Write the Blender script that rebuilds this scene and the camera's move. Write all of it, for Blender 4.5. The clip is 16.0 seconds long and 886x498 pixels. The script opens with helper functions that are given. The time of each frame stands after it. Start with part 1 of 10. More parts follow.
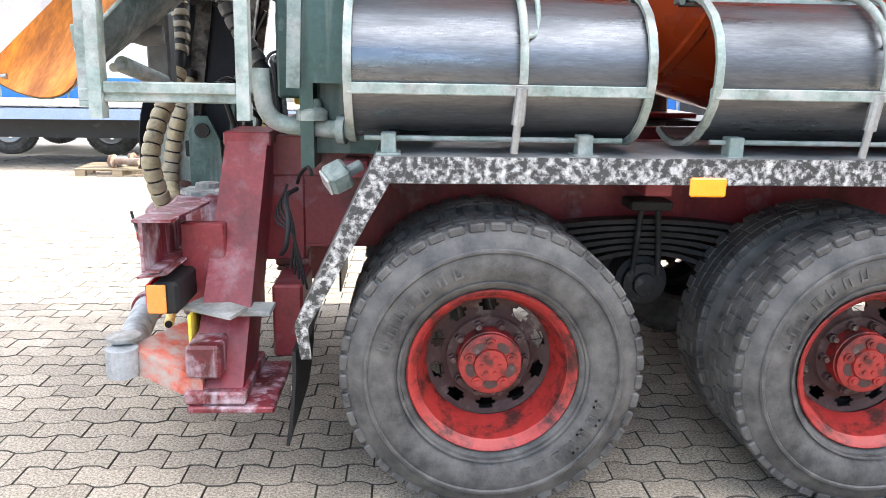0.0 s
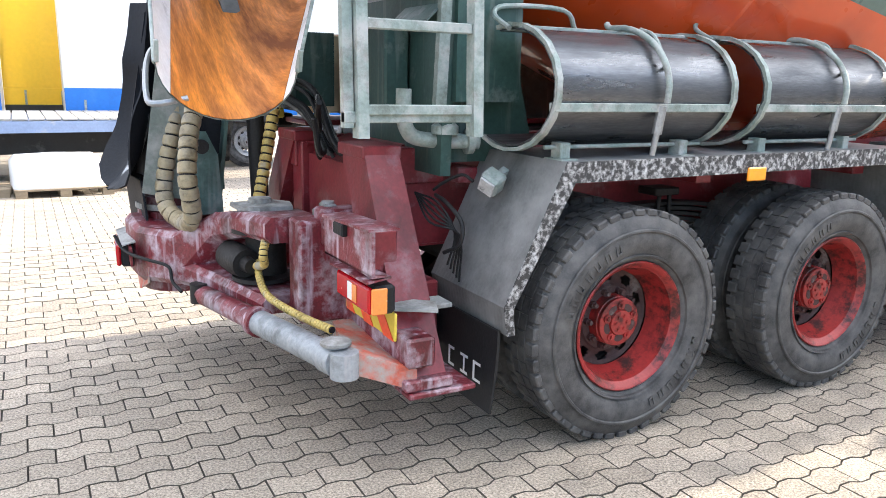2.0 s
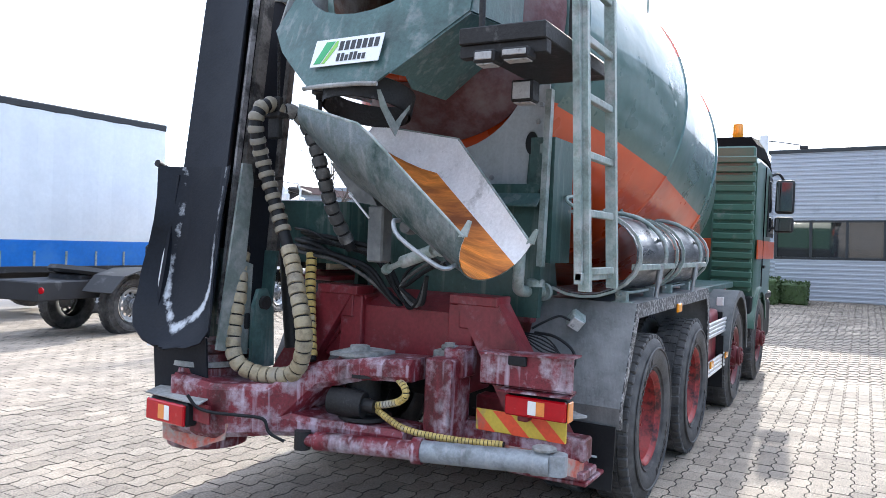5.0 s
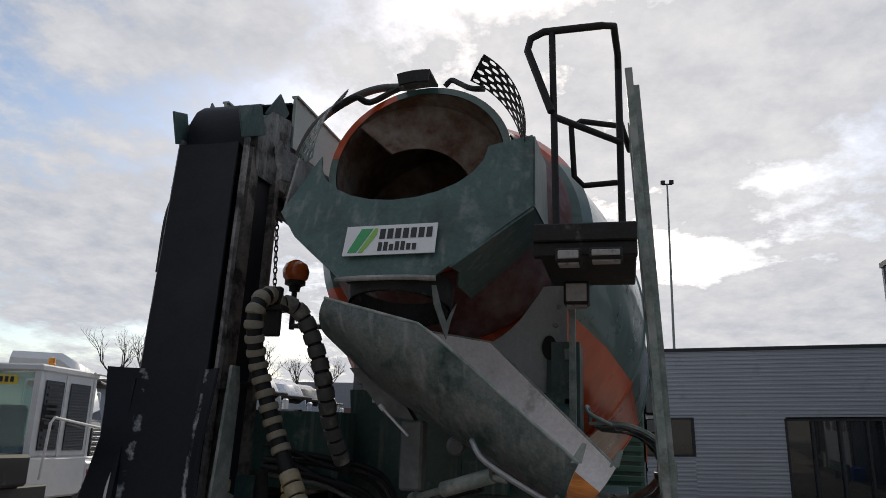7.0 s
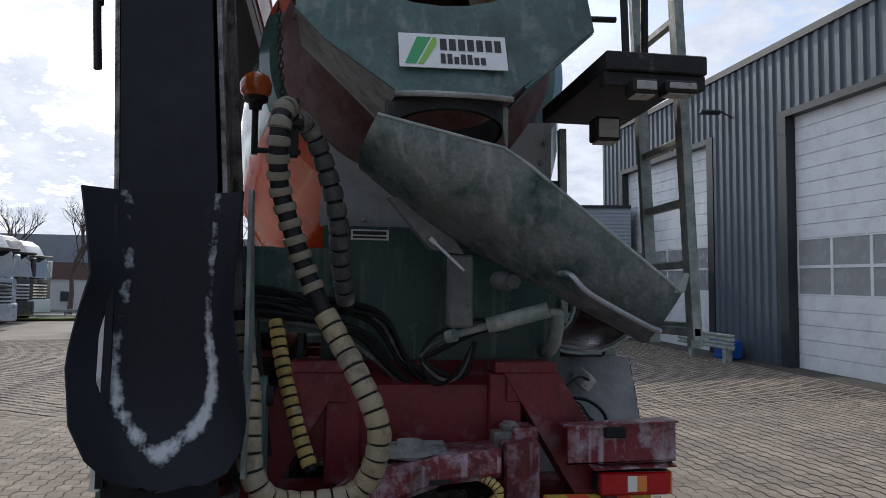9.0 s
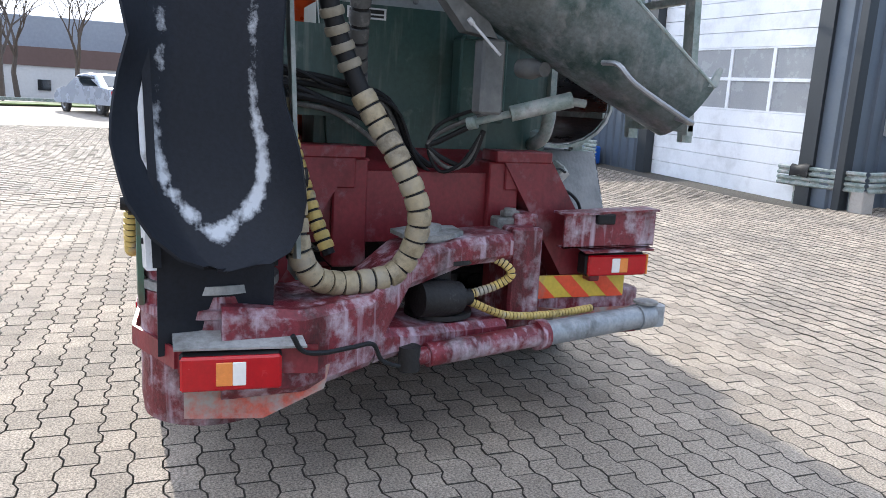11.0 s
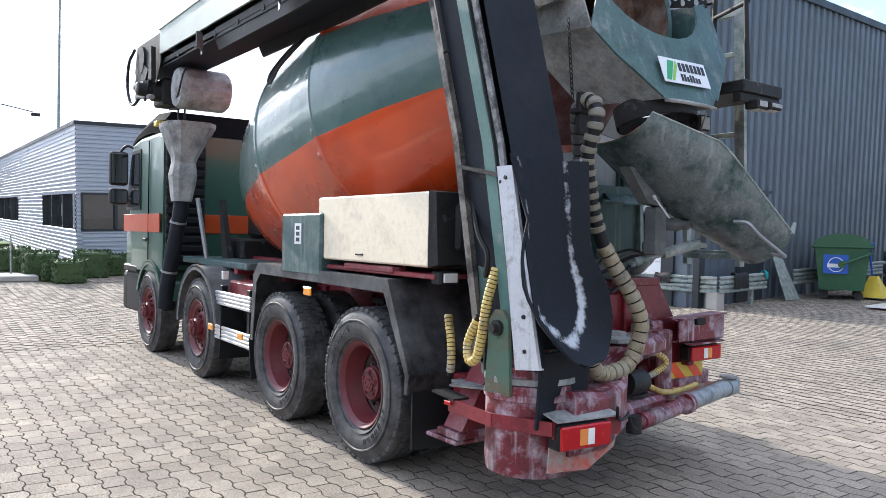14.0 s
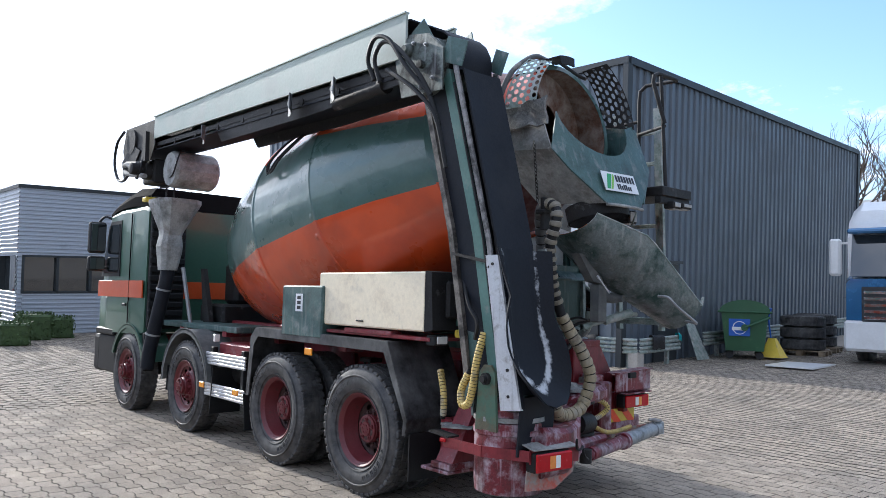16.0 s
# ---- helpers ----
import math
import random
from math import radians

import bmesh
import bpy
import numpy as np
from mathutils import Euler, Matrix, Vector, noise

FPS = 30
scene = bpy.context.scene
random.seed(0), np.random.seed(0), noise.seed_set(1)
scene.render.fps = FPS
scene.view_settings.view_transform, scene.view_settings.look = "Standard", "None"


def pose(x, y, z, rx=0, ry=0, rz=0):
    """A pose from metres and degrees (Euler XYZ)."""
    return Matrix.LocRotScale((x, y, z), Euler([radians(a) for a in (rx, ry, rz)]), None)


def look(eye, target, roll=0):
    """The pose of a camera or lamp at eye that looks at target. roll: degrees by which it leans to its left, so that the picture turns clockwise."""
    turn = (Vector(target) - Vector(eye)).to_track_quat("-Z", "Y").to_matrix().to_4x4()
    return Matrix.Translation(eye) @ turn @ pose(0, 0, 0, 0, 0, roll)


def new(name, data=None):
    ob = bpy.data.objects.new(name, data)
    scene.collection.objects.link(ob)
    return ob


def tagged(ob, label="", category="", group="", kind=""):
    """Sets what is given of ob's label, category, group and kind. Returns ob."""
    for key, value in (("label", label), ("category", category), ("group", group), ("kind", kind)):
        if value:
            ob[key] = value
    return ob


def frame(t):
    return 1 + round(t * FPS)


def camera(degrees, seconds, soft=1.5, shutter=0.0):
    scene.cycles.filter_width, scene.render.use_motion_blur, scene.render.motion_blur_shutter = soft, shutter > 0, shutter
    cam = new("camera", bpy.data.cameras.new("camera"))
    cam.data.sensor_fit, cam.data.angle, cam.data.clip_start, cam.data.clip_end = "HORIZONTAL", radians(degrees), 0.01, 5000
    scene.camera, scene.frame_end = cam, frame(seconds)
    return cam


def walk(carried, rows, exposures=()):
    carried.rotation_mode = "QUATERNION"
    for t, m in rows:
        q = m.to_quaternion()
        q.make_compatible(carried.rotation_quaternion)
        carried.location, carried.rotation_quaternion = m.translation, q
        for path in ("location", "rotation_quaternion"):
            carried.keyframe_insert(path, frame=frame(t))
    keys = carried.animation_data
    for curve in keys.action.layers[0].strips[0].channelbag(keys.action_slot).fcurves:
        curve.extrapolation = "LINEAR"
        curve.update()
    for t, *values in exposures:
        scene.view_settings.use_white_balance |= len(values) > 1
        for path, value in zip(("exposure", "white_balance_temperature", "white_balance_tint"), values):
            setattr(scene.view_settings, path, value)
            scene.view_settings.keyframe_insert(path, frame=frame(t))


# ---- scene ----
cam = camera(60.6, 16.0, soft=0.6)
PATH = [
    (0, (-0.311, -3.635, 1.529), (-0.205, -1.692, 1.067), 1.1),
    (0.5, (-0.802, -3.796, 1.554), (-0.491, -1.883, 1.062), 1.2),
    (1, (-1.265, -3.749, 1.569), (-0.757, -1.879, 1.071), 1.4),
    (1.5, (-1.772, -3.708, 1.577), (-1.044, -1.905, 1.108), 1.4),
    (2, (-2.259, -3.606, 1.567), (-1.321, -1.895, 1.127), 1.4),
    (2.5, (-2.817, -3.479, 1.571), (-1.675, -1.886, 1.169), 1.6),
    (3, (-3.299, -3.387, 1.577), (-2.004, -1.907, 1.212), 1.8),
    (3.2, (-3.517, -3.309, 1.574), (-2.16, -1.885, 1.211), 1.7),
    (5.3, (-4.92, -2.174, 1.592), (-3.133, -1.28, 1.666), 2.4),
    (5.5, (-4.976, -2.048, 1.616), (-3.169, -1.205, 1.768), 2.2),
    (6, (-4.97, -1.689, 1.638), (-3.126, -0.984, 1.957), 2.1),
    (6.5, (-4.896, -1.32, 1.646), (-3.024, -0.766, 2.081), 1.9),
    (7, (-4.78, -1.008, 1.655), (-2.897, -0.547, 2.149), 1.9),
    (7.5, (-4.703, -0.552, 1.629), (-2.783, -0.304, 2.133), 1.6),
    (8, (-4.637, -0.142, 1.607), (-2.694, -0.106, 2.079), 0.8),
    (8.5, (-4.639, 0.166, 1.632), (-2.67, 0.052, 1.968), 0.8),
    (9, (-4.518, 0.455, 1.549), (-2.544, 0.166, 1.689), 0.8),
    (9.5, (-4.418, 0.738, 1.492), (-2.47, 0.296, 1.39), 1.2),
    (9.7, (-4.403, 0.811, 1.473), (-2.468, 0.336, 1.301), 1.4),
    (11.8, (-4.174, 1.721, 1.444), (-2.382, 0.912, 1.081), 3.4),
    (12, (-4.123, 1.91, 1.424), (-2.345, 1.05, 1.106), 3.4),
    (12.5, (-4.096, 2.317, 1.485), (-2.353, 1.366, 1.25), 3.0),
    (13, (-4.253, 2.823, 1.523), (-2.547, 1.791, 1.367), 2.3),
    (13.5, (-4.317, 3.272, 1.511), (-2.647, 2.176, 1.419), 1.7),
    (14, (-4.487, 3.739, 1.549), (-2.856, 2.581, 1.51), 1.2),
    (14.5, (-4.762, 4.113, 1.585), (-3.17, 2.902, 1.587), 1.0),
    (15, (-4.981, 4.364, 1.591), (-3.428, 3.105, 1.633), 1.0),
    (15.5, (-5.095, 4.639, 1.604), (-3.573, 3.344, 1.687), 1.1),
    (16, (-5.123, 4.846, 1.608), (-3.621, 3.531, 1.736), 1.5),
]
walk(cam, [(t, look(eye, target, roll)) for t, eye, target, roll in PATH], [(0, 3.33, 6450, 10), (0.5, 3.1, 6400, 10), (1.5, 2.92, 6300, 10), (3, 2.6, 6000, 10), (5.5, 1.85, 5500, 10), (6, 1.0, 5700, 10), (6.5, 0.1, 6150, 10), (7, 0.0, 6250, 10), (7.5, -0.05, 6200, 10), (8, 0.0, 6150, 10), (8.5, 0.05, 6000, 10), (9, 0.35, 5750, 10), (9.5, 1.45, 5600, 10), (11.8, 2.0, 5700, 10), (12.5, 2.0, 5750, 10), (14, 1.78, 5600, 10), (16, 1.3, 5450, 10)])

# ---- light ----
SUN_EL, SUN_AZ = 25.0, 5.0
world = bpy.data.worlds.new("sky")
scene.world = world
world.use_nodes = True
wn, wl = world.node_tree.nodes, world.node_tree.links
sky = wn.new("ShaderNodeTexSky")
sky.sky_type, sky.sun_disc = "NISHITA", False
sky.sun_elevation, sky.sun_rotation = radians(SUN_EL), radians(90 - SUN_AZ)
# broken cloud over the whole dome
wtc = wn.new("ShaderNodeTexCoord")
wsep = wn.new("ShaderNodeSeparateXYZ")
wl.new(wtc.outputs["Generated"], wsep.inputs[0])
wz = wn.new("ShaderNodeMath")
wz.operation, wz.inputs[1].default_value = "ADD", 0.22
wl.new(wsep.outputs["Z"], wz.inputs[0])
wmax = wn.new("ShaderNodeMath")
wmax.operation, wmax.inputs[1].default_value = "MAXIMUM", 0.05
wl.new(wz.outputs[0], wmax.inputs[0])
wdx, wdy = wn.new("ShaderNodeMath"), wn.new("ShaderNodeMath")
for nd, ax in ((wdx, "X"), (wdy, "Y")):
    nd.operation = "DIVIDE"
    wl.new(wsep.outputs[ax], nd.inputs[0])
    wl.new(wmax.outputs[0], nd.inputs[1])
wcomb = wn.new("ShaderNodeCombineXYZ")
wl.new(wdx.outputs[0], wcomb.inputs[0])
wl.new(wdy.outputs[0], wcomb.inputs[1])
wn1, wn2, wn3 = (wn.new("ShaderNodeTexNoise") for _ in range(3))
for nd, sc, det, ro in ((wn1, 1.1, 8, 0.62), (wn2, 7.0, 6, 0.65), (wn3, 0.55, 2, 0.5)):
    nd.inputs["Scale"].default_value, nd.inputs["Detail"].default_value, nd.inputs["Roughness"].default_value = sc, det, ro
    wl.new(wcomb.outputs[0], nd.inputs["Vector"])
wadd = wn.new("ShaderNodeMath")
wadd.operation, wadd.inputs[1].default_value = "MULTIPLY_ADD", 0.5
wl.new(wn2.outputs["Fac"], wadd.inputs[0])
wl.new(wn1.outputs["Fac"], wadd.inputs[2])
wadd2 = wn.new("ShaderNodeMath")
wadd2.operation, wadd2.inputs[1].default_value = "MULTIPLY_ADD", 0.5
wl.new(wn3.outputs["Fac"], wadd2.inputs[0])
wl.new(wadd.outputs[0], wadd2.inputs[2])
wramp = wn.new("ShaderNodeValToRGB")
wramp.color_ramp.elements[0].position, wramp.color_ramp.elements[1].position = 0.84, 1.2
# the cloud breaks up to clear blue on the hall's side
wclr = wn.new("ShaderNodeMapRange")
wclr.inputs["From Min"].default_value, wclr.inputs["From Max"].default_value = -0.3, -0.8
wclr.inputs["To Min"].default_value, wclr.inputs["To Max"].default_value = 0.0, 0.2
wl.new(wsep.outputs["Y"], wclr.inputs["Value"])
wsub = wn.new("ShaderNodeMath")
wsub.operation = "SUBTRACT"
wl.new(wadd2.outputs[0], wsub.inputs[0])
wl.new(wclr.outputs[0], wsub.inputs[1])
wl.new(wsub.outputs[0], wramp.inputs[0])
wcol = wn.new("ShaderNodeValToRGB")
wcol.color_ramp.elements[0].position, wcol.color_ramp.elements[1].position = 0.34, 0.68
wcol.color_ramp.elements[0].color, wcol.color_ramp.elements[1].color = (4.2, 4.3, 4.65, 1), (5.9, 5.8, 5.8, 1)
wl.new(wn2.outputs["Fac"], wcol.inputs[0])
wmix = wn.new("ShaderNodeMix")
wmix.data_type = "RGBA"
wl.new(wramp.outputs["Color"], wmix.inputs["Factor"])
wl.new(sky.outputs[0], wmix.inputs["A"])
wl.new(wcol.outputs["Color"], wmix.inputs["B"])
# the cloud brightens towards the sun
wdot = wn.new("ShaderNodeVectorMath")
wdot.operation = "DOT_PRODUCT"
SUN_DIR = Vector((math.cos(radians(SUN_EL)) * math.cos(radians(SUN_AZ)), math.cos(radians(SUN_EL)) * math.sin(radians(SUN_AZ)), math.sin(radians(SUN_EL))))
wdot.inputs[1].default_value = SUN_DIR
wl.new(wtc.outputs["Generated"], wdot.inputs[0])
wglow = wn.new("ShaderNodeMapRange")
wglow.inputs["From Min"].default_value, wglow.inputs["From Max"].default_value = 0.72, 1.0
wglow.inputs["To Min"].default_value, wglow.inputs["To Max"].default_value = 0.0, 1.0
wl.new(wdot.outputs["Value"], wglow.inputs["Value"])
wpow = wn.new("ShaderNodeMath")
wpow.operation, wpow.inputs[1].default_value = "POWER", 2.5
wl.new(wglow.outputs[0], wpow.inputs[0])
wgc = wn.new("ShaderNodeMix")
wgc.data_type, wgc.blend_type = "RGBA", "ADD"
wgc.inputs["B"].default_value = (1.3, 1.05, 0.75, 1)
wl.new(wpow.outputs[0], wgc.inputs["Factor"])
wl.new(wmix.outputs["Result"], wgc.inputs["A"])
bg = wn["Background"]
bg.inputs["Strength"].default_value = 0.119
# the side of the sky away from the sun is darker
wside = wn.new("ShaderNodeMapRange")
wside.inputs["From Min"].default_value, wside.inputs["From Max"].default_value = -0.75, 0.2
wside.inputs["To Min"].default_value, wside.inputs["To Max"].default_value = 0.36, 1.0
wl.new(wdot.outputs["Value"], wside.inputs["Value"])
wsc = wn.new("ShaderNodeVectorMath")
wsc.operation = "SCALE"
wl.new(wgc.outputs["Result"], wsc.inputs[0])
wl.new(wside.outputs[0], wsc.inputs["Scale"])
wl.new(wsc.outputs[0], bg.inputs["Color"])

sun_data = bpy.data.lights.new("sun", "SUN")
sun_data.energy, sun_data.angle, sun_data.color = 1.85, radians(0.8), (1.0, 0.88, 0.70)
sun = new("sun", sun_data)
sun.matrix_world = look(SUN_DIR * 60, (0, 0, 0))


# ---- materials ----
def link(nt, a, b):
    nt.links.new(a, b)


def mat(name, base, rough=0.5, metal=0.0, vary=0.12, scale=6.0, fine=60.0, bump=0.05, dirt=None, amount=0.0, dscale=4.0, dsharp=0.12, spec=0.5, coat=0.0, stretch=None, streak=None):
    """Colour with variation at two scales, fine relief and, if asked, dirt or wear in a second colour with its own shapes."""
    m = bpy.data.materials.new(name)
    m.use_nodes = True
    nt = m.node_tree
    b = nt.nodes["Principled BSDF"]
    tc = nt.nodes.new("ShaderNodeTexCoord")
    src = tc.outputs["Object"]
    if stretch:
        mp = nt.nodes.new("ShaderNodeMapping")
        mp.inputs["Scale"].default_value = stretch
        link(nt, src, mp.inputs["Vector"])
        src = mp.outputs[0]

    def noise_tex(s, d=4.0, r=0.6):
        n = nt.nodes.new("ShaderNodeTexNoise")
        n.inputs["Scale"].default_value, n.inputs["Detail"].default_value, n.inputs["Roughness"].default_value = s, d, r
        link(nt, src, n.inputs["Vector"])
        return n.outputs["Fac"]

    n1, n2 = noise_tex(scale), noise_tex(fine, 3.0)
    add = nt.nodes.new("ShaderNodeMath")
    add.operation = "ADD"
    link(nt, n1, add.inputs[0])
    link(nt, n2, add.inputs[1])
    mr = nt.nodes.new("ShaderNodeMapRange")
    mr.inputs["From Min"].default_value, mr.inputs["From Max"].default_value = 0.7, 1.3
    mr.inputs["To Min"].default_value, mr.inputs["To Max"].default_value = 1 - vary, 1 + vary
    link(nt, add.outputs[0], mr.inputs["Value"])
    mul = nt.nodes.new("ShaderNodeVectorMath")
    mul.operation = "SCALE"
    mul.inputs[0].default_value = base
    link(nt, mr.outputs[0], mul.inputs["Scale"])
    col = mul.outputs[0]
    rsock = None
    if dirt:
        nd = noise_tex(dscale, 7.0, 0.65)
        ramp = nt.nodes.new("ShaderNodeMapRange")
        c = 0.5 + (0.5 - amount) * 0.5
        ramp.inputs["From Min"].default_value, ramp.inputs["From Max"].default_value = c - dsharp / 2, c + dsharp / 2
        link(nt, nd, ramp.inputs["Value"])
        mx = nt.nodes.new("ShaderNodeMix")
        mx.data_type = "RGBA"
        link(nt, ramp.outputs[0], mx.inputs["Factor"])
        link(nt, col, mx.inputs["A"])
        mx.inputs["B"].default_value = (*dirt, 1)
        col = mx.outputs["Result"]
        rr = nt.nodes.new("ShaderNodeMapRange")
        rr.inputs["To Min"].default_value, rr.inputs["To Max"].default_value = rough, min(1.0, max(rough, 0.75))
        link(nt, ramp.outputs[0], rr.inputs["Value"])
        rsock = rr.outputs[0]
    if streak:
        mp2 = nt.nodes.new("ShaderNodeMapping")
        mp2.inputs["Scale"].default_value = (14, 14, 1.2)
        link(nt, tc.outputs["Object"], mp2.inputs["Vector"])
        ns = nt.nodes.new("ShaderNodeTexNoise")
        ns.inputs["Scale"].default_value, ns.inputs["Detail"].default_value = 1.6, 5
        link(nt, mp2.outputs[0], ns.inputs["Vector"])
        sr = nt.nodes.new("ShaderNodeMapRange")
        sr.inputs["From Min"].default_value, sr.inputs["From Max"].default_value = 0.56, 0.68
        sr.inputs["To Max"].default_value = streak[3]
        link(nt, ns.outputs["Fac"], sr.inputs["Value"])
        ms = nt.nodes.new("ShaderNodeMix")
        ms.data_type = "RGBA"
        link(nt, sr.outputs[0], ms.inputs["Factor"])
        link(nt, col, ms.inputs["A"])
        ms.inputs["B"].default_value = (*streak[:3], 1)
        col = ms.outputs["Result"]
    link(nt, col, b.inputs["Base Color"])
    b.inputs["Metallic"].default_value = metal
    if rsock is None:
        rr = nt.nodes.new("ShaderNodeMapRange")
        rr.inputs["From Min"].default_value, rr.inputs["From Max"].default_value = 0.3, 0.7
        rr.inputs["To Min"].default_value, rr.inputs["To Max"].default_value = max(0.02, rough - 0.08), min(1, rough + 0.08)
        link(nt, n1, rr.inputs["Value"])
        rsock = rr.outputs[0]
    link(nt, rsock, b.inputs["Roughness"])
    b.inputs["Specular IOR Level"].default_value = spec
    b.inputs["Coat Weight"].default_value = coat
    if bump:
        bp = nt.nodes.new("ShaderNodeBump")
        bp.inputs["Strength"].default_value, bp.inputs["Distance"].default_value = min(1.0, bump * 6), 0.004
        link(nt, add.outputs[0], bp.inputs["Height"])
        link(nt, bp.outputs[0], b.inputs["Normal"])
    return m


def glow(name, base, strength):
    m = mat(name, base, 0.3, bump=0)
    b = m.node_tree.nodes["Principled BSDF"]
    b.inputs["Emission Color"].default_value, b.inputs["Emission Strength"].default_value = (*base, 1), strength
    return m


# ---- mesh helpers ----
ORIGIN = Vector((0, 0, 0))


def origin(x=0.0, y=0.0, z=0.0):
    """Where the zero of the next parts lies."""
    ORIGIN[:] = (x, y, z)


def part(name, bm, material, parent=None, label="", smooth=0, kind=""):
    """Links bm as one mesh object, under parent if given. smooth: the angle up to which edges are shaded smooth."""
    me = bpy.data.meshes.new(name)
    bmesh.ops.translate(bm, vec=ORIGIN, verts=bm.verts)
    bmesh.ops.recalc_face_normals(bm, faces=bm.faces)
    bm.to_mesh(me)
    bm.free()
    me.materials.append(material)
    if smooth:
        me.shade_smooth()
        me.set_sharp_from_angle(angle=radians(smooth))
    ob = new(name, me)
    if parent is not None:
        ob.parent = parent
        ob.matrix_parent_inverse = parent.matrix_basis.inverted()
    return tagged(ob, label, kind=kind)


def again(name, ob, parent, m):
    """Another part on the mesh of ob, placed at m."""
    o = new(name, ob.data)
    o.matrix_basis = m
    o.parent = parent
    o.matrix_parent_inverse = parent.matrix_basis.inverted()
    return o


def thing(name, label, category, at=(0, 0, 0), group="", kind=""):
    e = new(name)
    e.empty_display_size = 0.2
    e.matrix_basis = Matrix.Translation(at)
    return tagged(e, label, category, group, kind)


def B():
    return bmesh.new()


def box(bm, lo, hi, bevel=0.0, m=None, seg=1):
    v = bmesh.ops.create_cube(bm, size=1.0)["verts"]
    c = [(a + b) / 2 for a, b in zip(lo, hi)]
    s = [abs(b - a) for a, b in zip(lo, hi)]
    for q in v:
        q.co = Vector((q.co.x * s[0] + c[0], q.co.y * s[1] + c[1], q.co.z * s[2] + c[2]))
    if bevel:
        ed = list({e for q in v for e in q.link_edges})
        r = bmesh.ops.bevel(bm, geom=ed, offset=min(bevel, min(s) * 0.45), segments=seg, affect="EDGES", profile=0.5)
        v = list({q for f in r["faces"] for q in f.verts} | {q for q in v if q.is_valid})
    if m is not None:
        bmesh.ops.transform(bm, matrix=m, verts=v)
    return v


def plate(bm, pts, thick, way=None):
    """A polygon with thickness; way: the direction of the thickness, else its normal."""
    p = [Vector(q) for q in pts]
    if way is None:
        n = Vector((0, 0, 0))
        for i in range(len(p)):
            a, b = p[i], p[(i + 1) % len(p)]
            n += Vector(((a.y - b.y) * (a.z + b.z), (a.z - b.z) * (a.x + b.x), (a.x - b.x) * (a.y + b.y)))
        way = n.normalized() * thick
    else:
        way = Vector(way) * thick
    a = [bm.verts.new(q) for q in p]
    b = [bm.verts.new(q + way) for q in p]
    bm.faces.new(a)
    bm.faces.new(list(reversed(b)))
    for i in range(len(p)):
        j = (i + 1) % len(p)
        bm.faces.new((a[i], b[i], b[j], a[j]))
    return a + b


def lathe(bm, prof, m=None, segs=48, arc=(0.0, 360.0), caps=True):
    """Revolves (along, radius) pairs round the local x axis."""
    m = m or Matrix()
    full = abs(arc[1] - arc[0]) > 359.9
    n = segs if full else segs + 1
    rings = []
    for a, r in prof:
        ring = []
        for i in range(n):
            th = radians(arc[0] + (arc[1] - arc[0]) * i / segs)
            ring.append(bm.verts.new(m @ Vector((a, r * math.cos(th), r * math.sin(th)))))
        rings.append(ring)
    for r0, r1 in zip(rings, rings[1:]):
        for i in range(segs):
            j = (i + 1) % n
            bm.faces.new((r0[i], r0[j], r1[j], r1[i]))
    if caps and full:
        for ring in (rings[0], rings[-1]):
            bm.faces.new(ring)
    return rings


def smooth_line(pts, n=6):
    p = [Vector(q) for q in pts]
    p = [p[0] * 2 - p[1]] + p + [p[-1] * 2 - p[-2]]
    out = []
    for i in range(1, len(p) - 2):
        a, b, c, d = p[i - 1], p[i], p[i + 1], p[i + 2]
        for k in range(n):
            t = k / n
            out.append(0.5 * (2 * b + (c - a) * t + (2 * a - 5 * b + 4 * c - d) * t * t + (3 * b - a - 3 * c + d) * t ** 3))
    out.append(p[-2])
    return out


def tube(bm, pts, r, segs=10, curve=0, caps=True):
    """A round bar along pts; curve: points put between for a smooth line; r: radius, or a function of 0..1."""
    p = smooth_line(pts, curve) if curve else [Vector(q) for q in pts]
    prev, rings = None, []
    for i, q in enumerate(p):
        d = (p[min(i + 1, len(p) - 1)] - p[max(i - 1, 0)]).normalized()
        if prev is None:
            prev = d.orthogonal().normalized()
        u = (prev - d * prev.dot(d)).normalized()
        prev = u
        w = d.cross(u)
        rad = r(i / (len(p) - 1)) if callable(r) else r
        rings.append([bm.verts.new(q + (u * math.cos(a) + w * math.sin(a)) * rad) for a in (2 * math.pi * k / segs for k in range(segs))])
    for a, b in zip(rings, rings[1:]):
        for k in range(segs):
            bm.faces.new((a[k], a[(k + 1) % segs], b[(k + 1) % segs], b[k]))
    if caps:
        bm.faces.new(rings[0])
        bm.faces.new(rings[-1])
    return rings


def bar(bm, a, b, w, h, up=(0, 0, 1), bevel=0.0):
    """A straight rectangular bar from a to b, w wide and h high."""
    a, b, up = Vector(a), Vector(b), Vector(up)
    d = (b - a).normalized()
    s = d.cross(up).normalized()
    u = s.cross(d)
    m = Matrix((d, s, u)).transposed().to_4x4()
    m.translation = a
    return box(bm, (0, -w / 2, -h / 2), ((b - a).length, w / 2, h / 2), bevel, m)


def rod(bm, a, b, r, segs=12):
    return tube(bm, (a, b), r, segs)


